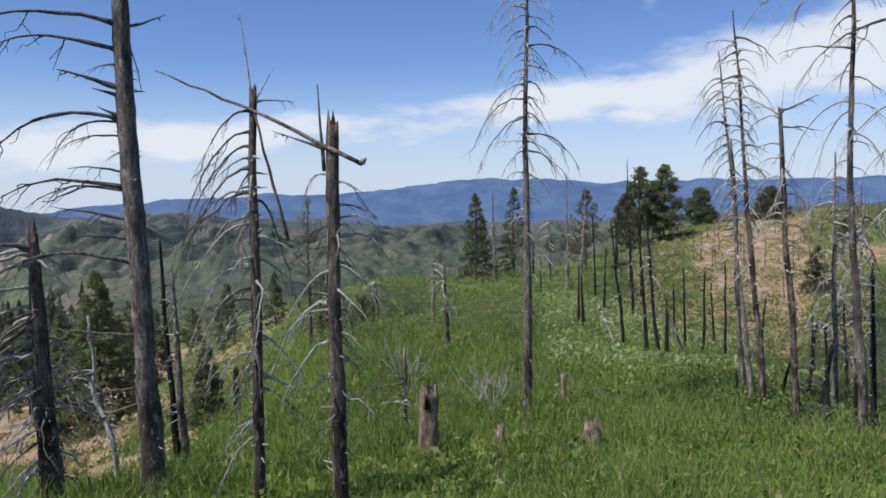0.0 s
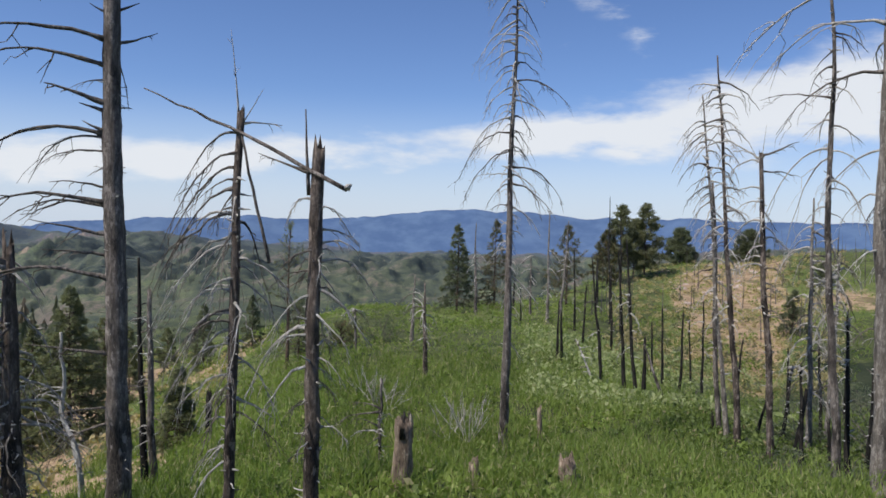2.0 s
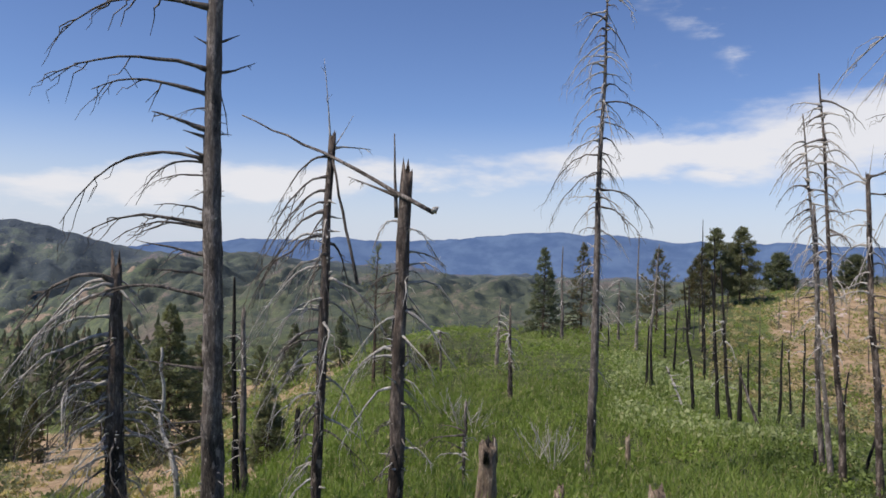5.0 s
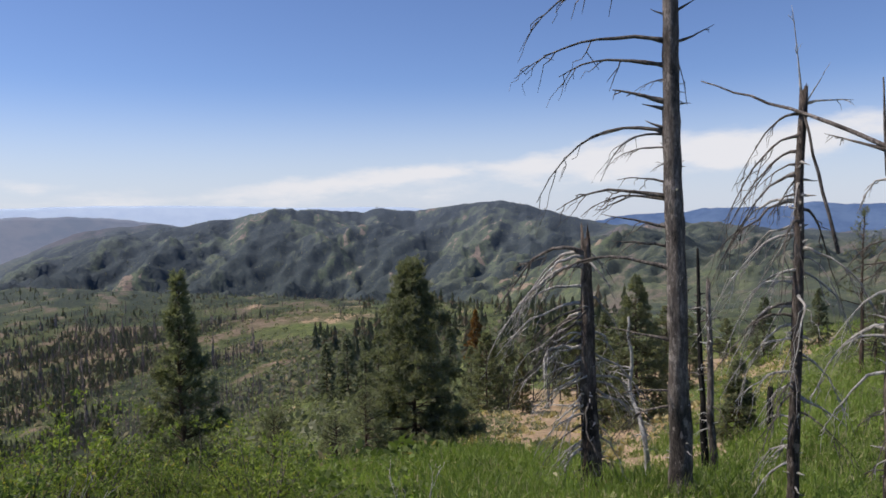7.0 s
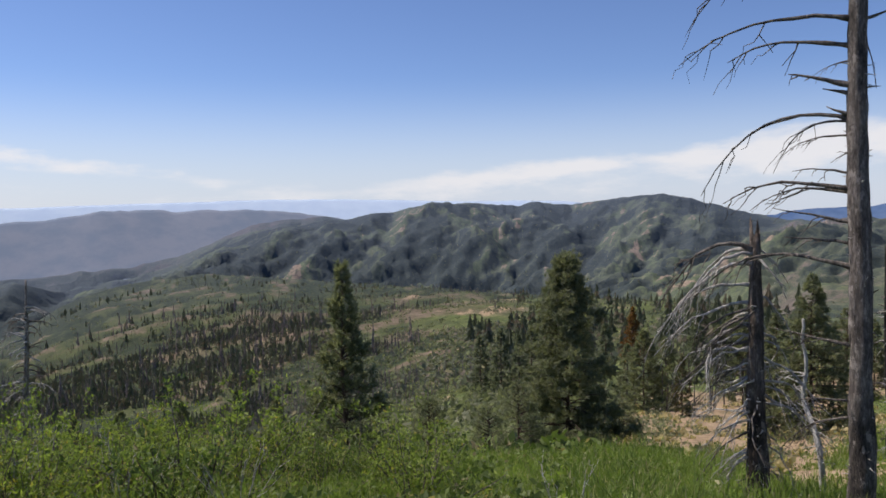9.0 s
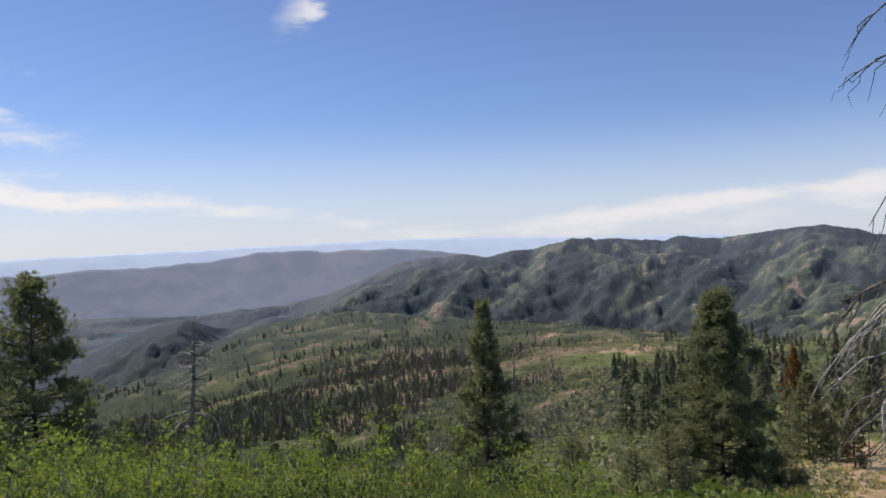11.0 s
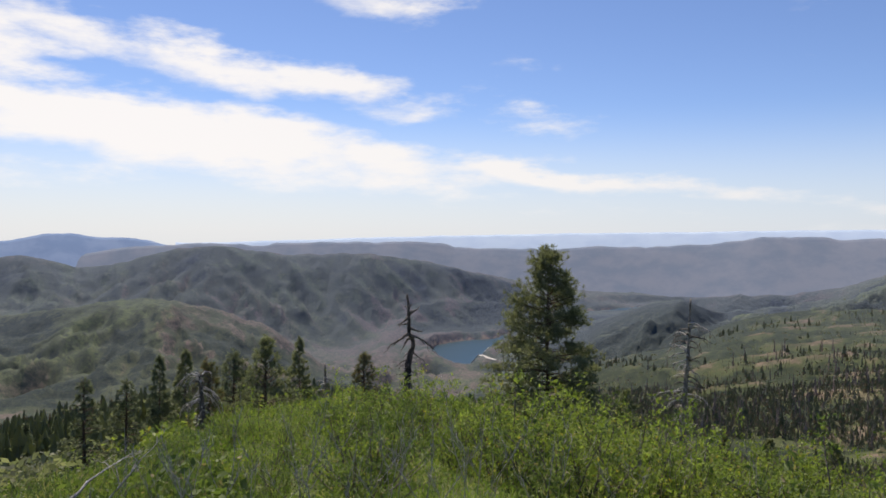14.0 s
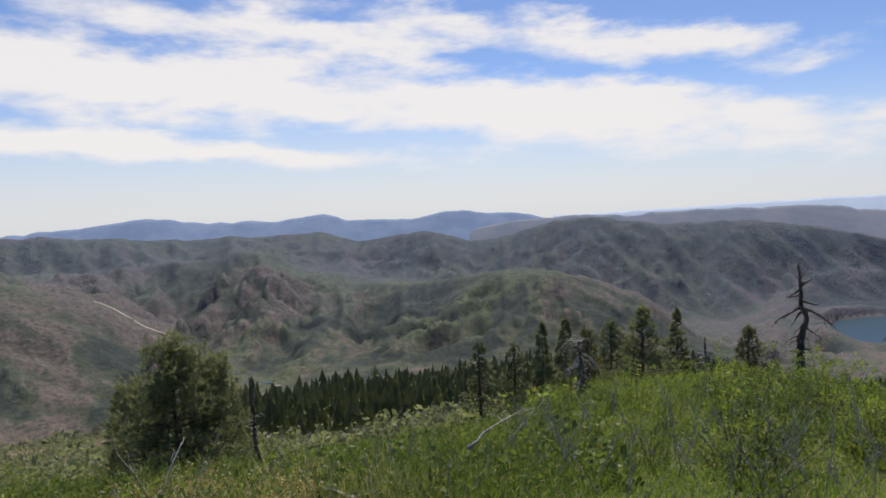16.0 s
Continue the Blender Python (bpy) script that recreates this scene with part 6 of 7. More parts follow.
def hillside_tree(form, az, r, height, seed):
    style, leaf, kind, lab = FORMS_TREE[form]
    p = spot(az, r, 0.15)
    rng = np.random.default_rng(seed)
    key = (form, seed % 2)
    if key not in MASTERS:
        MASTERS[key] = conifer(kind, lab, p, 8.0, {"fir": 3.6, "pine": 4.4, "ragged": 3.0}[style], 0.5, 400 + 7 * form + seed % 2, style, limbs=120, tuft=4.6, per=10, needle=0.44, wide=0.07, leaf=leaf, group="hillside trees")
        made = MASTERS[key]
        made.scale = (height / 8.0,) * 3
        made.rotation_euler.z = 0
        return made
    made = copy_thing(MASTERS[key], Matrix.Identity(4))
    s = height / 8.0
    w = s * (0.85 + 0.3 * rng.random())
    made.matrix_basis = Matrix.Translation(p) @ Matrix.Rotation(rng.random() * 6.28, 4, "Z") @ Matrix.Diagonal((w, w, s, 1))
    return made


rng = np.random.default_rng(77)
for k, (a, r, h, f) in enumerate((
        (49.2, 105, 8, 0), (47.6, 102, 9, 0), (46.2, 100, 8, 0), (45.2, 104, 9, 2), (36.8, 62, 7, 1), (35.2, 66, 6, 1), (33.0, 90, 8, 0), (38.0, 72, 6, 2), (31.5, 75, 7, 2), (34.0, 58, 4.5, 3),
        (37.6, 120, 9, 4), (29.8, 64, 7, 1), (24.0, 60, 6, 0), (23.2, 75, 6, 1), (28.9, 85, 8, 0), (30.6, 95, 7, 1), 
        (16.5, 60, 5, 0), (13.0, 52, 4, 0), (21.6, 55, 5, 2), (19.0, 70, 4, 1), (44.0, 96, 7, 1), (39.6, 110, 8, 0), (41.0, 118, 8, 2), (62, 60, 5, 1), (65, 48, 4, 1), (68, 60, 5, 0), (72, 55, 4.5, 1), (76, 48, 3.6, 1),
        (129.5, 40, 2.6, 0), (132.5, 50, 3, 0), (135, 60, 3.4, 0), (137.5, 55, 2.5, 3), (121, 34, 3.6, 0), (119.2, 36, 4, 2), (111, 30, 3.2, 2), (127.6, 45, 3, 0), (140.5, 52, 2.5, 0), (144.5, 60, 2.6, 2), (152.5, 40, 3.5, 1), (86, 40, 3.2, 1), (79, 40, 3, 3), (94, 45, 4, 2))):
    hillside_tree(f, a, r, h * (0.92 + 0.16 * rng.random()), k)


# ---- far woods: too many to count ----
def small_conifers(count, pick, seed, tiers=6, points=7, slim=0.2, size=(5.0, 11.0)):
    """Many simple ragged conifers, each a stack of torn skirts."""
    rng = np.random.default_rng(seed)
    az, r = pick(rng, count)
    z = land(az, r)[0]
    n = len(az)
    x, y = -np.sin(np.radians(az)) * r, np.cos(np.radians(az)) * r
    h = size[0] + (size[1] - size[0]) * rng.random(n) ** 1.6
    w = h * slim * (0.7 + 0.6 * rng.random(n))
    vs, fs, base = [], [], 0
    for t in range(tiers):
        u0, u1 = t / tiers, min(1.0, (t + 1.35) / tiers)
        ang = rng.random((n, 1)) * 6.28 + np.linspace(0, 2 * np.pi, points * 2, endpoint=False)[None]
        rad = w[:, None] * (1 - u0) ** 0.9 * np.where(np.arange(points * 2) % 2, 0.45, 1.0)[None] * (0.65 + 0.6 * rng.random((n, points * 2)))
        zz = z[:, None] + h[:, None] * (0.06 + 0.94 * u0) - 0.10 * rad + h[:, None] * 0.04 * rng.normal(0, 1, (n, points * 2))
        ring = np.stack([x[:, None] + np.cos(ang) * rad, y[:, None] + np.sin(ang) * rad, zz], -1)
        tip = np.stack([x, y, z + h * (0.06 + 0.94 * u1)], -1)[:, None]
        v = np.concatenate([ring, tip], 1)
        m = points * 2
        f = np.stack([np.arange(m), (np.arange(m) + 1) % m, np.full(m, m)], -1)
        vs.append(v.reshape(-1, 3))
        fs.append((np.arange(n)[:, None, None] * (m + 1) + f[None]).reshape(-1, 3) + base)
        base += n * (m + 1)
    return np.vstack(vs), np.vstack(fs)


def poles(count, pick, seed, size=(3.0, 8.0), width=0.22):
    rng = np.random.default_rng(seed)
    az, r = pick(rng, count)
    z = land(az, r)[0]
    n = len(az)
    x, y = -np.sin(np.radians(az)) * r, np.cos(np.radians(az)) * r
    h = size[0] + (size[1] - size[0]) * rng.random(n)
    ang = np.array([0, 2.1, 4.2])
    lean = rng.normal(0, 0.04, (n, 2)) * h[:, None]
    low = np.stack([x[:, None] + width * np.cos(ang) * 0.5, y[:, None] + width * np.sin(ang) * 0.5, np.broadcast_to(z[:, None] - 0.3, (n, 3))], -1)
    tip = np.stack([x + lean[:, 0], y + lean[:, 1], z + h], -1)[:, None]
    v = np.concatenate([low, tip], 1).reshape(-1, 3)
    f = np.array([[0, 1, 3], [1, 2, 3], [2, 0, 3]])
    return v, (np.arange(n)[:, None, None] * 4 + f[None]).reshape(-1, 3)


def in_window(a0, a1, r0, r1, thin=None, power=1.0):
    def pick(rng, count):
        az = a0 + (a1 - a0) * rng.random(count * 3)
        r = np.exp(np.log(r0) + (np.log(r1) - np.log(r0)) * rng.random(count * 3) ** power)
        x, y = -np.sin(np.radians(az)) * r, np.cos(np.radians(az)) * r
        keep = fbm(x / 55, y / 55, 4, 201) + 0.25 * fbm(x / 14, y / 14, 3, 209) > (thin if thin is not None else -0.05)
        z = land(az, r)[0]
        keep &= z > LAKE_Z + 6
        return az[keep][:count], r[keep][:count]
    return pick


def woods(name, label, soups, mat):
    v, f = joined(soups)
    tagged(new(name, mesh_of(name, v, f, mat)), label, "forest", kind="stuff")


woods("far_forest", "dark conifer forest on the far slopes", [
    small_conifers(5200, in_window(57, 90, 150, 430, -0.10, 0.9), 501, size=(1.0, 3.6), slim=0.27, tiers=3, points=4), small_conifers(600, in_window(58, 100, 380, 950, 0.12), 508, size=(2.5, 6.0), slim=0.22, tiers=4, points=4), small_conifers(1500, in_window(104, 147, 125, 340, -0.3), 502, size=(1.8, 5), tiers=4, slim=0.24), small_conifers(1600, in_window(74, 97, 140, 420, -0.2), 509, size=(1.0, 3.4), slim=0.27, tiers=3, points=4),
    small_conifers(140, in_window(24, 58, 300, 760, 0.05), 503, size=(3, 6), tiers=4), small_conifers(200, in_window(60, 96, 600, 1000, 0.16), 504, tiers=4, points=5, size=(4, 8)),
    small_conifers(1300, in_window(26, 72, 1500, 2440, 0.02), 505, tiers=2, points=3, size=(2.5, 6), slim=0.3), small_conifers(1500, in_window(-30, 34, 700, 2080, 0.0), 506, tiers=3, points=3, size=(2, 4.5), slim=0.26)], FAR_WOODS)
woods("fir_belt", "dense belt of dark young firs below the brow", [small_conifers(560, in_window(118, 146.5, 34, 70, -0.45), 514, size=(0.5, 3.0), tiers=4, points=5, slim=0.25), small_conifers(1150, in_window(117, 147, 66, 150, -0.5), 515, size=(0.9, 5.0), tiers=4, points=4, slim=0.25), poles(60, in_window(120, 145, 34, 110, -0.5), 516, size=(2, 4), width=0.10)], NEEDLE)
woods("hillside_forest", "scattered olive pines on the slopes", [
    small_conifers(420, in_window(60, 100, 150, 700, 0.0), 511, slim=0.26, size=(3, 7)), small_conifers(120, in_window(24, 50, 150, 500, 0.0), 512, slim=0.26), small_conifers(200, in_window(104, 150, 120, 300, -0.1), 513, slim=0.26, size=(3, 6.5))], FAR_WOODS)
woods("dead_forest", "grey and brown fire-killed conifers on the slope", [
    small_conifers(1100, in_window(54, 90, 160, 520, -0.12), 521, slim=0.10, points=3, tiers=4, size=(2, 5)), poles(1700, in_window(54, 94, 130, 480, -0.1), 522, size=(2, 5)), small_conifers(700, in_window(46, 72, 330, 850, -0.2), 525, slim=0.13, points=3, tiers=3, size=(2, 5)), poles(70, in_window(-32, -8, 60, 125, -0.3), 523, size=(2, 5), width=0.12), poles(220, in_window(20, 44, 60, 300, -0.2), 524, size=(2, 6), width=0.18)], TWIG_DARK)
woods("pale_dead_forest", "bleached standing dead stems on the slope", [poles(4200, in_window(54, 98, 140, 520, -0.25), 531, size=(1.5, 4.5), width=0.3), poles(300, in_window(40, 56, 90, 400, 0.0), 533, size=(1.5, 4.5), width=0.22), small_conifers(240, in_window(54, 104, 200, 600, 0.0), 532, slim=0.10, points=4)], STEM_GREY)


def hummocks(count, pick, seed, size, leaf, name, label, leaves=24, blade=0.42):
    """Low leafy clumps on the slopes: bundles of small leaves."""
    rng = np.random.default_rng(seed)
    az, r = pick(rng, count)
    z = land(az, r)[0]
    n = len(az)
    per = leaves
    s = size[0] + (size[1] - size[0]) * rng.random(n) ** 2
    c = np.stack([-np.sin(np.radians(az)) * r, np.cos(np.radians(az)) * r, z], -1)
    d = rng.normal(0, 1, (n, per, 3))
    d[..., 2] = np.abs(d[..., 2]) * 0.8
    d /= np.linalg.norm(d, axis=2)[..., None]
    p = (c[:, None] + d * s[:, None, None] * (0.55 + 0.5 * rng.random((n, per, 1)))).reshape(-1, 3)
    q = rng.normal(0, 1, (n * per, 3))
    q /= np.linalg.norm(q, axis=1)[:, None]
    w = np.cross(q, rng.normal(0, 1, (n * per, 3)))
    w /= np.linalg.norm(w, axis=1)[:, None]
    ss = np.repeat(s, per)[:, None] * blade * (0.6 + 0.7 * rng.random((n * per, 1)))
    v = np.stack([p - q * ss, p + w * ss * 0.6, p + q * ss, p - w * ss * 0.6], 1).reshape(-1, 3)
    k = np.arange(n * per)[:, None] * 4
    f = np.concatenate([k + np.array([[0, 1, 2]]), k + np.array([[0, 2, 3]])], 0)
    tagged(new(name, mesh_of(name, v, f, leaf)), label, "shrubs", kind="stuff")


hummocks(9000, in_window(18, 100, 110, 900, -0.3), 541, (0.4, 2.0), FAR_WOODS, "slope_shrubs", "olive shrubs scattered over the slopes", 11)
hummocks(2300, in_window(40, 64, 60, 720, -0.6), 551, (0.5, 1.6), NEEDLE, "slope_brush", "olive brush on the slope", 14, 0.36)
hummocks(800, in_window(35, 66, 42, 130, -0.6), 548, (0.3, 1.2), NEEDLE, "slope_thicket", "olive brush below the brow", 60, 0.15)
hummocks(1100, in_window(40, 100, 24, 120, -0.12), 547, (0.3, 1.1), HERB, "near_slope_shrubs", "leafy shrubs below the brow", 46, 0.2)
hummocks(900, in_window(-34, 20, 45, 110, -0.1), 542, (0.25, 0.7), GRASS, "saddle_shrubs", "low green shrubs on the saddle", 40, 0.16)
hummocks(1500, in_window(-27, -8, 24, 48, -0.06), 543, (0.22, 0.60), PALE_GROWTH, "pale_herbs", "pale yellow-green leafy herbs on the slope", 40, 0.17)
hummocks(1900, in_window(-38, 44, 6.5, 34, -0.25), 552, (0.14, 0.42), GRASS, "meadow_clumps", "leafy green clumps in the meadow", 44, 0.2)
hummocks(800, in_window(-38, 44, 7, 40, 0.0), 553, (0.12, 0.40), HERB, "meadow_herbs", "darker leafy herbs in the meadow", 44, 0.18)
hummocks(650, in_window(-42, -19, 18, 52, -0.2), 554, (0.25, 0.70), HERB, "dark_brush", "dark green brush under the burnt trees", 90, 0.10)
hummocks(1900, in_window(116, 168, 7.6, 22, -0.4), 555, (0.12, 0.50), HERB, "brow_herbs", "leafy green herbs along the brow", 64, 0.12)
hummocks(520, in_window(-40, -10, 9, 24, -0.1), 559, (0.12, 0.42), HERB, "shade_herbs", "dull green herbs between the burnt trees", 56, 0.13)
hummocks(900, in_window(30, 66, 5.6, 24, -0.2), 556, (0.12, 0.42), HERB, "edge_herbs", "leafy green herbs on the hilltop edge", 44, 0.16)
hummocks(1600, in_window(-30, -14, 42, 112, -0.4), 544, (0.15, 0.5), DRY, "dry_tussocks", "dry straw tussocks on bare soil", 24, 0.28)
hummocks(320, in_window(-30, -15, 42, 112, -0.1), 557, (0.2, 0.7), NEEDLE, "bare_hill_shrubs", "low olive shrubs on the bare hill", 40, 0.18)
hummocks(420, in_window(14, 60, 30, 120, -0.1), 549, (0.2, 0.6), NEEDLE, "bare_slope_shrubs", "low olive shrubs on bare tan soil", 30, 0.2)
hummocks(700, in_window(14, 60, 30, 160, -0.1), 545, (0.12, 0.5), DRY, "dry_tussocks", "dry straw tussocks on bare soil")
hummocks(900, in_window(124, 166, 20, 135, -0.3), 558, (0.35, 1.1), NEEDLE, "olive_brush", "olive brush below the brow", 56, 0.13)
hummocks(480, in_window(100, 127, 24, 110, -0.25), 546, (0.4, 1.1), SHRUB, "edge_shrubs", "dense green shrubs below the brow", 76, 0.13)
hummocks(1500, in_window(138, 166, 80, 330, -0.4), 550, (0.4, 1.3), FAR_WOODS, "dry_slope_shrubs", "scattered olive shrubs on the brown slope", 16)


# ---- growth at the feet ----
def sprigs(count, a0, a1, r0, r1, seed, height, leaf_len, leaf_w, leaves, power=1.0, thin=-9.0, upright=0.55):
    """Upright leafy stems: each a column of narrow leaves. Sizes grow slowly with distance so that the cover stays closed."""
    rng = np.random.default_rng(seed)
    az = a0 + (a1 - a0) * rng.random(count)
    r = np.exp(np.log(r0) + (np.log(r1) - np.log(r0)) * rng.random(count) ** power)
    x, y = -np.sin(np.radians(az)) * r, np.cos(np.radians(az)) * r
    patch = fbm(x / 2.2, y / 2.2, 4, 301)
    _, bare, shade, _ = land(az, r)
    keep = (patch > thin) & (bare < 0.45 + 0.2 * rng.random(count)) & ((shade < 0.3 + 0.4 * rng.random(count)) | (r < 14))
    az, r, x, y, patch = az[keep], r[keep], x[keep], y[keep], patch[keep]
    n = len(az)
    z = land(az, r)[0]
    grow = np.clip(r / 11.0, 0.8, 4.0) ** 0.6
    h = (height[0] + (height[1] - height[0]) * rng.random(n) ** 1.5) * (1 + 1.3 * patch)
    lean = rng.normal(0, 0.16, (n, 2))
    u = (np.arange(leaves)[None] + rng.random((n, leaves))) / leaves
    p = np.stack([x[:, None] + lean[:, :1] * h[:, None] * u + rng.normal(0, 0.03, (n, leaves)) * grow[:, None],
                  y[:, None] + lean[:, 1:] * h[:, None] * u + rng.normal(0, 0.03, (n, leaves)) * grow[:, None],
                  z[:, None] + h[:, None] * (0.05 + 0.85 * u)], -1).reshape(-1, 3)
    a = rng.random(n * leaves) * 6.283
    tilt = upright + 0.35 * rng.normal(0, 1, n * leaves)
    d = np.stack([np.cos(a) * np.cos(tilt), np.sin(a) * np.cos(tilt), np.sin(tilt)], -1)
    g = np.repeat(grow, leaves)[:, None]
    ln = leaf_len * g * (0.6 + 0.8 * rng.random((n * leaves, 1)))
    w = np.cross(d, rng.normal(0, 1, (n * leaves, 3)))
    w /= np.linalg.norm(w, axis=1)[:, None] + 1e-9
    w = w * leaf_w * g
    v = np.stack([p - w, p + w + 0.25 * d * ln, p + d * ln], 1).reshape(-1, 3)
    return v, np.arange(n * leaves * 3).reshape(-1, 3)


def cover_stuff(name, label, soup, mat, category="grass"):
    tagged(new(name, mesh_of(name, *soup, mat)), label, category, kind="stuff")


cover_stuff("meadow_growth", "lush green knee-high growth on the hilltop", joined([sprigs(26000, -38, 42, 5.5, 34, 601, (0.20, 0.62), 0.15, 0.0085, 7, 0.85, -0.5, 1.15), sprigs(7000, 40, 62, 5.5, 30, 608, (0.08, 0.30), 0.11, 0.0085, 7, 0.85, -0.5, 1.1)]), GRASS)
cover_stuff("saddle_growth", "green growth on the saddle", sprigs(9000, -40, 30, 30, 105, 602, (0.3, 0.6), 0.12, 0.012, 6), GRASS)
cover_stuff("edge_growth", "green weeds along the brow", joined([sprigs(12000, 58, 128, 4.8, 20, 603, (0.12, 0.34), 0.09, 0.0085, 7, 0.8, -9.0, 1.0)]), GRASS)
cover_stuff("brow_weeds", "mixed dull green weeds along the brow", sprigs(7600, 118, 168, 4.8, 15, 607, (0.20, 0.58), 0.095, 0.0075, 8, 0.8, -9.0, 0.9), HERB)
cover_stuff("hilltop_growth", "short green growth on the hilltop", joined([sprigs(9000, -180, 180, 0.7, 6.0, 609, (0.08, 0.26), 0.11, 0.008, 6, 0.6, -9.0, 1.1), sprigs(7000, 164, 324, 5.5, 22, 610, (0.15, 0.5), 0.14, 0.009, 6, 0.8, -9.0, 1.1)]), GRASS)
cover_stuff("pale_stalks", "dry pale stalks among the green", sprigs(2600, -38, 165, 5.5, 20, 604, (0.3, 0.62), 0.16, 0.003, 4, 1.0, 0.02, 1.1), DRY)
cover_stuff("dry_flowers", "rusty dry flower heads in the grass", sprigs(7000, 126, 168, 5.2, 9.5, 606, (0.30, 0.62), 0.04, 0.011, 7, 1.0, 0.27), FLOWER)
cover_stuff("dry_edge_grass", "dry straw-coloured grass along the brow", sprigs(1900, 124, 166, 5.2, 11, 611, (0.25, 0.6), 0.17, 0.0035, 6, 1.0, 0.16, 1.2), DRY)
cover_stuff("flower_heads", "pale yellow-green flower heads in the meadow", sprigs(900, -30, 20, 9, 24, 605, (0.45, 0.6), 0.03, 0.012, 5, 1.0, 0.12), PALE_GROWTH)


def shrub_meshes(seed, height, spread, stems, leaves, leaf):
    rng = np.random.default_rng(seed)
    sticks, cs, ds = [], [], []
    for k in range(stems):
        a = rng.random() * 360
        p = bend((rng.normal(0, 0.05), rng.normal(0, 0.05), -0.1), a, height * (0.6 + 0.5 * rng.random()), 84 - spread * rng.random(), 0.06, 7, 0.10, rng)
        sticks.append(tube(p, np.linspace(0.012, 0.004, 7), 3, cap=False))
        m = leaves
        s = np.repeat(np.append(1.0, 0.10 + 0.9 * rng.random(4) ** 0.8), -(-m // 5))[:m]
        q = np.stack([np.interp(s, np.linspace(0, 1, 7), p[:, i]) for i in range(3)], -1)
        q += np.repeat(rng.normal(0, 0.07, (5, 3)) * height, -(-m // 5), 0)[:m]
        q += rng.normal(0, 1, (m, 3)) * np.array((0.045, 0.045, 0.035)) * height
        cs.append(q)
        ds.append(rng.normal(0, 0.7, (m, 3)) + np.array((0, 0, 0.45)))
    c, d = np.vstack(cs), np.vstack(ds)
    n = len(c)
    d /= np.linalg.norm(d, axis=1)[:, None]
    w = np.cross(d, rng.normal(0, 1, (n, 3)))
    w /= np.linalg.norm(w, axis=1)[:, None]
    ln = leaf * (0.6 + 0.7 * rng.random((n, 1)))
    up = np.cross(w, d) * ln * 0.12
    v = np.stack([c, c + 0.35 * d * ln + w * ln * 0.23 + up, c + d * ln, c + 0.35 * d * ln - w * ln * 0.23 + up], 1).reshape(-1, 3)
    k = np.arange(n)[:, None] * 4
    f = np.concatenate([k + np.array([[0, 1, 2]]), k + np.array([[0, 2, 3]])], 0)
    sv, sf = joined(sticks)
    return mesh_of("stems", sv, sf, TWIG_DARK, True), mesh_of("foliage", v, f, SHRUB)


SHRUBS = [shrub_meshes(701, 1.15, 48, 17, 95, 0.056), shrub_meshes(702, 1.0, 58, 16, 95, 0.052), shrub_meshes(703, 1.5, 36, 17, 95, 0.060), shrub_meshes(704, 0.85, 62, 16, 90, 0.048), shrub_meshes(705, 1.5, 26, 8, 95, 0.054)]

DULL_FOLIAGE = []
for _, leaves in SHRUBS:
    dull = leaves.copy()
    dull.materials[0] = HERB
    DULL_FOLIAGE.append(dull)


def shrub(az, r, size, k, rng):
    dull = rng.random() < 0.25
    t = thing("leafy_shrub", spot(az, r, 0.03), "dull green leafy shrub on the hilltop edge" if dull else "bright green leafy shrub on the hilltop edge", "shrub", "shrubs on the brow", rng.random() * 6.28)
    t.scale = (size, size, size * (0.9 + 0.2 * rng.random()))
    stems, leaves = SHRUBS[k][0], DULL_FOLIAGE[k] if dull else SHRUBS[k][1]
    part_mesh("woody_base", stems, t)
    part_mesh("foliage", leaves, t)


# the line that the tops of the brush reach, seen from the hilltop
BRUSH_LINE = [(46, -18.6), (56, -17.2), (66, -15.7), (74, -15.0), (78, -14.2), (82, -13.4), (86, -12.0), (90, -12.2), (94, -13.3), (98, -13.2), (101, -12.5), (104, -12.1),
              (109, -12.7), (113, -12.2), (117, -13.8), (120, -15.6), (124, -17.0), (128, -18.0), (134, -18.6), (145, -18.4), (153, -17.6), (162, -17.0)]
SHRUB_HEIGHT = (1.15, 1.0, 1.5, 0.85)
rng = np.random.default_rng(88)
for k in range(136):
    a = 50 + 112 * (k + rng.random()) / 136
    r = (8.2 + 7.5 * rng.random()) * (1.0 + 0.2 * rng.random())
    line = float(np.interp(a, *np.array(BRUSH_LINE).T)) - 4.6 * rng.random() ** 1.5 + 1.0 + 5.0 * float(fbm(np.array([a / 2.3]), np.array([0.0]), 3, 87)[0])
    tall = EYE + r * math.tan(radians(line)) - ground_at(a, r)
    if tall > 0.25:
        shrub(a, r, min(1.7, tall / (0.98 * SHRUB_HEIGHT[k % 4])), k % 4, rng)
for k in range(26):  # loose sprays that stand over the rest
    a = 84 + 42 * (k + rng.random()) / 26
    r = 9.5 + 7.0 * rng.random()
    line = float(np.interp(a, *np.array(BRUSH_LINE).T)) + 1.6 * rng.random() - 0.2
    tall = EYE + r * math.tan(radians(line)) - ground_at(a, r)
    if tall > 0.4 and abs(a - 103) > 3:
        shrub(a, r, min(1.9, tall / (0.98 * 1.5)), 4, rng)
for k in range(44):  # a second rank behind the brow
    a = 54 + 106 * (k + rng.random()) / 44
    r = 14 + 8 * rng.random()
    line = float(np.interp(a, *np.array(BRUSH_LINE).T)) - 1.5 * rng.random() + 0.4
    tall = EYE + r * math.tan(radians(line)) - ground_at(a, r)
    if tall > 0.3:
        shrub(a, r, min(2.0, tall / SHRUB_HEIGHT[k % 4]), k % 4, rng)


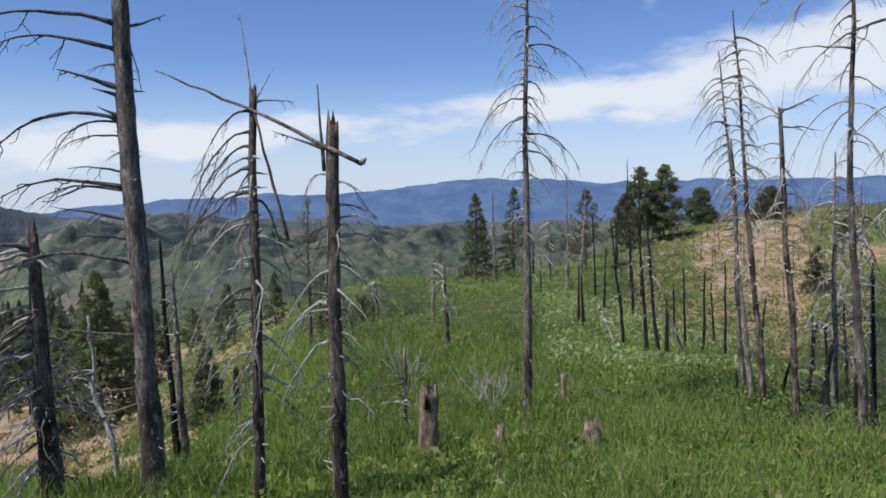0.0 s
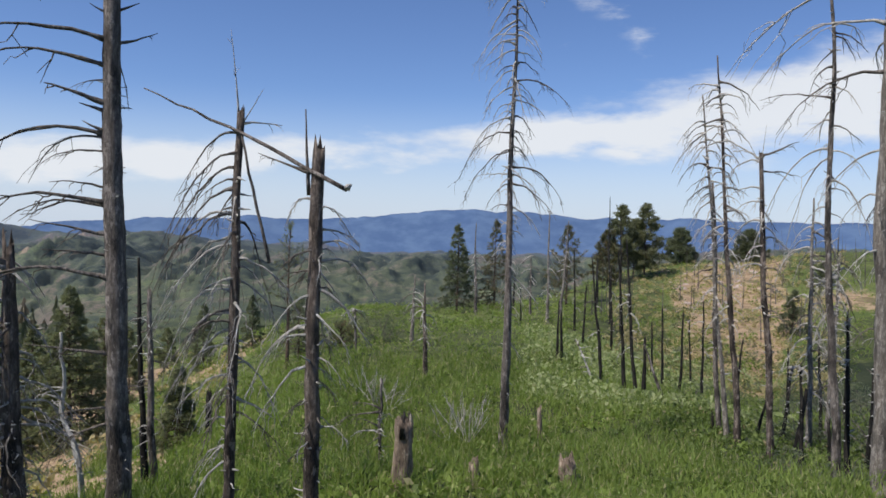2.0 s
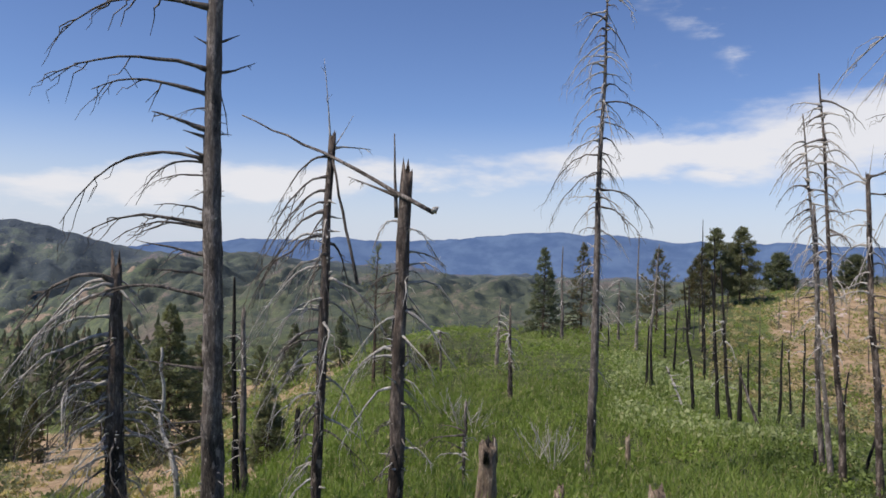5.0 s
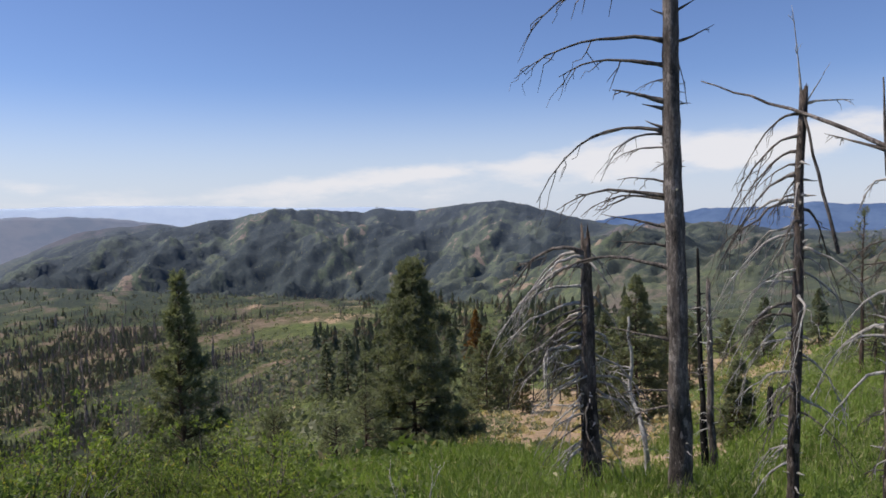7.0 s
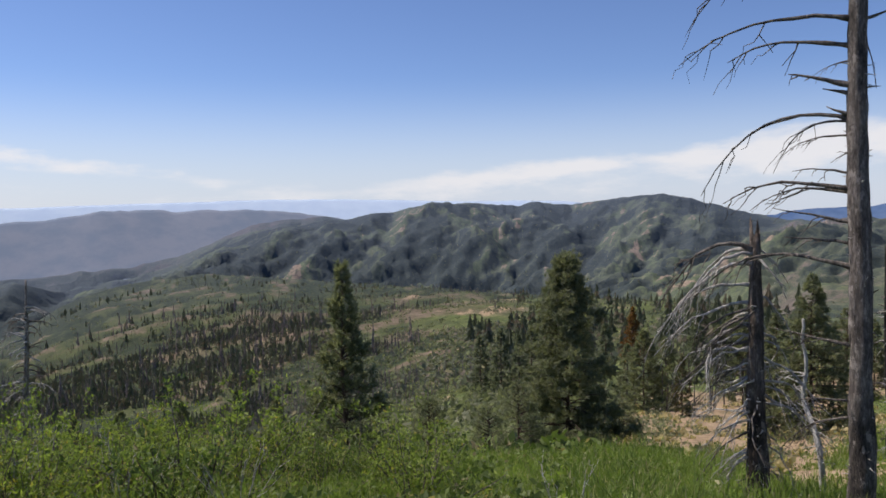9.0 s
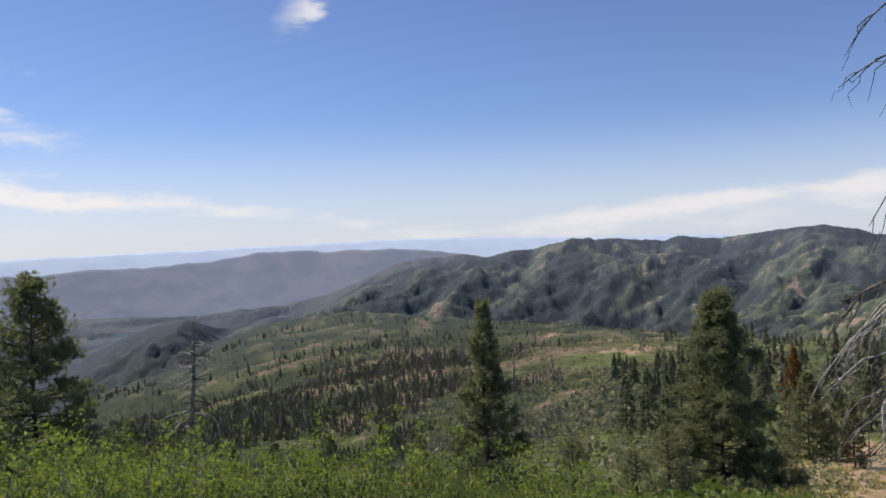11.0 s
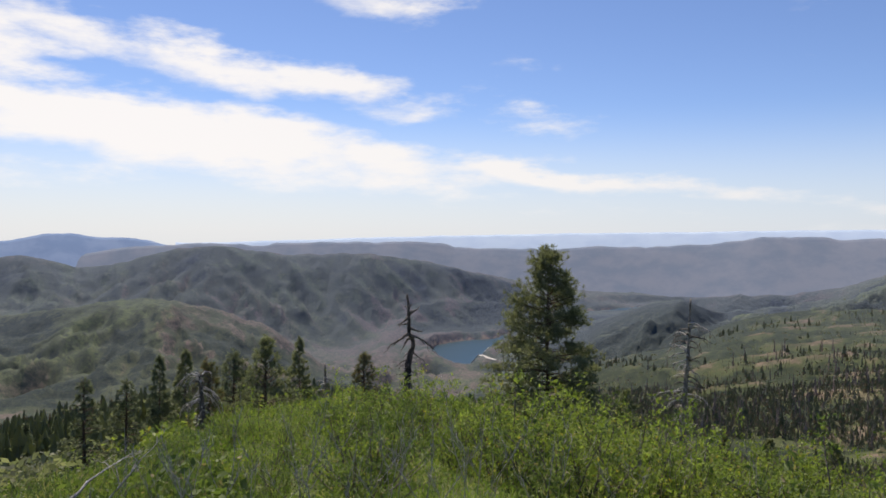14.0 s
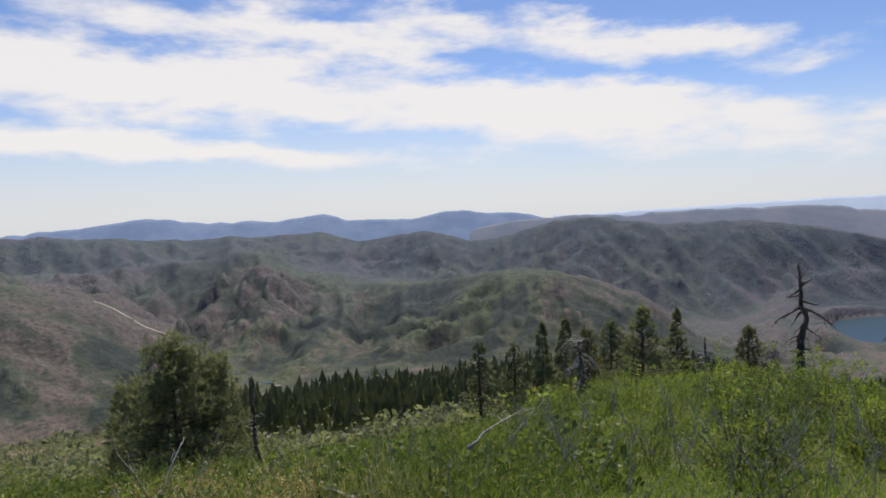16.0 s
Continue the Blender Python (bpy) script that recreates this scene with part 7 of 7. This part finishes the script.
# ---- loose rocks ----
def rock(az, r, size, seed, mat, label):
    rng = np.random.default_rng(seed)
    bm = bmesh.new()
    bmesh.ops.create_icosphere(bm, subdivisions=2, radius=0.5)
    for v in bm.verts:
        n = noise.noise(v.co * 2.3 + Vector((seed * 1.7, 0, 0)))
        v.co *= 1 + 0.5 * n
        v.co.x *= 1.2 + 0.4 * math.sin(seed)
        v.co.z *= 0.62
    me = bpy.data.meshes.new("rock")
    bm.to_mesh(me)
    bm.free()
    me.materials.append(mat)
    o = new("rock", me)
    o.matrix_world = Matrix.Translation(spot(az, r, 0.08 * size)) @ Matrix.Rotation(rng.random() * 6.28, 4, "Z") @ Matrix.Diagonal((size, size, size, 1))
    tagged(o, label, "rock", "loose rocks")


rng = np.random.default_rng(99)
for k in range(16):
    rock(140 + 18 * rng.random(), 6.0 + 1.3 * rng.random(), 0.16 + 0.26 * rng.random(), 800 + k, ROSE_ROCK, "pinkish granite rock in the grass")
for k in range(26):
    rock(-25 + 7 * rng.random(), 62 + 40 * rng.random(), 0.4 + 0.7 * rng.random(), 830 + k, ROSE_ROCK, "pale granite boulder on the bare hillside")
for k in range(24):
    rock(18 + 20 * rng.random(), 38 + 50 * rng.random(), 0.3 + 0.6 * rng.random(), 860 + k, ROCK, "tan granite rock on the bare slope")


# ---- works on the reservoir's shore ----
def slab_strip(name, label, line, width, lift, mat, category):
    """A flat strip of concrete or gravel laid over the ground along a line of azimuths and distances."""
    t = thing(name, spot(*line[0]), label, category)
    base = Vector(t.matrix_world.translation)
    pts = [spot(a, r) for a, r in line]
    vs = []
    for k, p in enumerate(pts):
        d = (pts[min(k + 1, len(pts) - 1)] - pts[max(k - 1, 0)]).to_2d().normalized()
        side = Vector((-d.y, d.x, 0)) * width / 2
        top = max(p.z, LAKE_Z) + lift
        for s, z in ((-1, top), (1, top), (1, top - 2 * lift - 3), (-1, top - 2 * lift - 3)):
            q = p + side * s
            vs.append((q.x - base.x, q.y - base.y, z - base.z))
    fs = []
    for k in range(len(pts) - 1):
        for j in range(4):
            fs.append((4 * k + j, 4 * k + (j + 1) % 4, 4 * k + 4 + (j + 1) % 4, 4 * k + 4 + j))
    e = 4 * len(pts) - 4
    fs += [(3, 2, 1, 0), (e, e + 1, e + 2, e + 3)]
    part_mesh("slab", mesh_of("slab", vs, fs, mat), t)


slab_strip("boat_ramp", "pale concrete boat ramp running into the reservoir", [(97.6, 1880), (97.1, 1850), (96.5, 1816), (95.9, 1775), (95.4, 1745)], 14, 2.0, CONCRETE, "boat ramp")
slab_strip("jetty", "pale concrete jetty on the reservoir shore", [(96.62, 2020), (96.45, 2070), (96.25, 2125)], 16, 3.0, CONCRETE, "jetty")
slab_strip("gravel_road", "pale gravel road down the canyon", [(154.1, 1540), (153.5, 1500), (152.6, 1490), (151.6, 1470), (150.7, 1450), (149.8, 1430), (148.9, 1400), (148.1, 1340), (147.5, 1280), (147.0, 1220), (146.0, 1180)], 4.5, 1.2, SHORE_SAND, "road")
slab_strip("river", "shallow river in the canyon", [(142.5, 1092), (142.3, 1084), (142.1, 1078)], 9, 1.5, WATER, "river")
slab_strip("gravel_bar", "pale gravel bar beside the river", [(141.9, 1052), (141.6, 1048), (141.3, 1050)], 7, 2.0, SHORE_SAND, "gravel bar")


# a few dark bushes stand alone in the meadow
for a, r, size, k in ((-13.4, 14.2, 0.55, 3), (-12.2, 14.8, 0.5, 1), (-19.5, 34, 1.0, 0), (-21.2, 30, 0.9, 1), (3.2, 40, 1.3, 2), (-25.5, 17.5, 0.7, 0), (-28.6, 16.2, 0.8, 1), (-31.2, 18.0, 0.9, 3), (-27.2, 22.5, 0.9, 0), (-30.0, 24.0, 1.1, 1), (-33.4, 21.0, 1.2, 2), (-24.0, 25.0, 0.8, 3), (-26.0, 30.0, 1.1, 0), (-29.0, 33.0, 1.2, 2), (-22.6, 38.0, 1.0, 1), (-34.0, 28.0, 1.2, 0), (-31.8, 36.0, 1.4, 1)):
    t = thing("leafy_shrub", spot(a, r, 0.03), "low dark green shrub in the meadow", "shrub", "meadow shrubs", a)
    t.scale = (1.5 * size, 1.5 * size, size)
    part_mesh("woody_base", SHRUBS[k][0], t)
    leaves = SHRUBS[k][1].copy()
    leaves.materials[0] = FIR
    part_mesh("foliage", leaves, t)
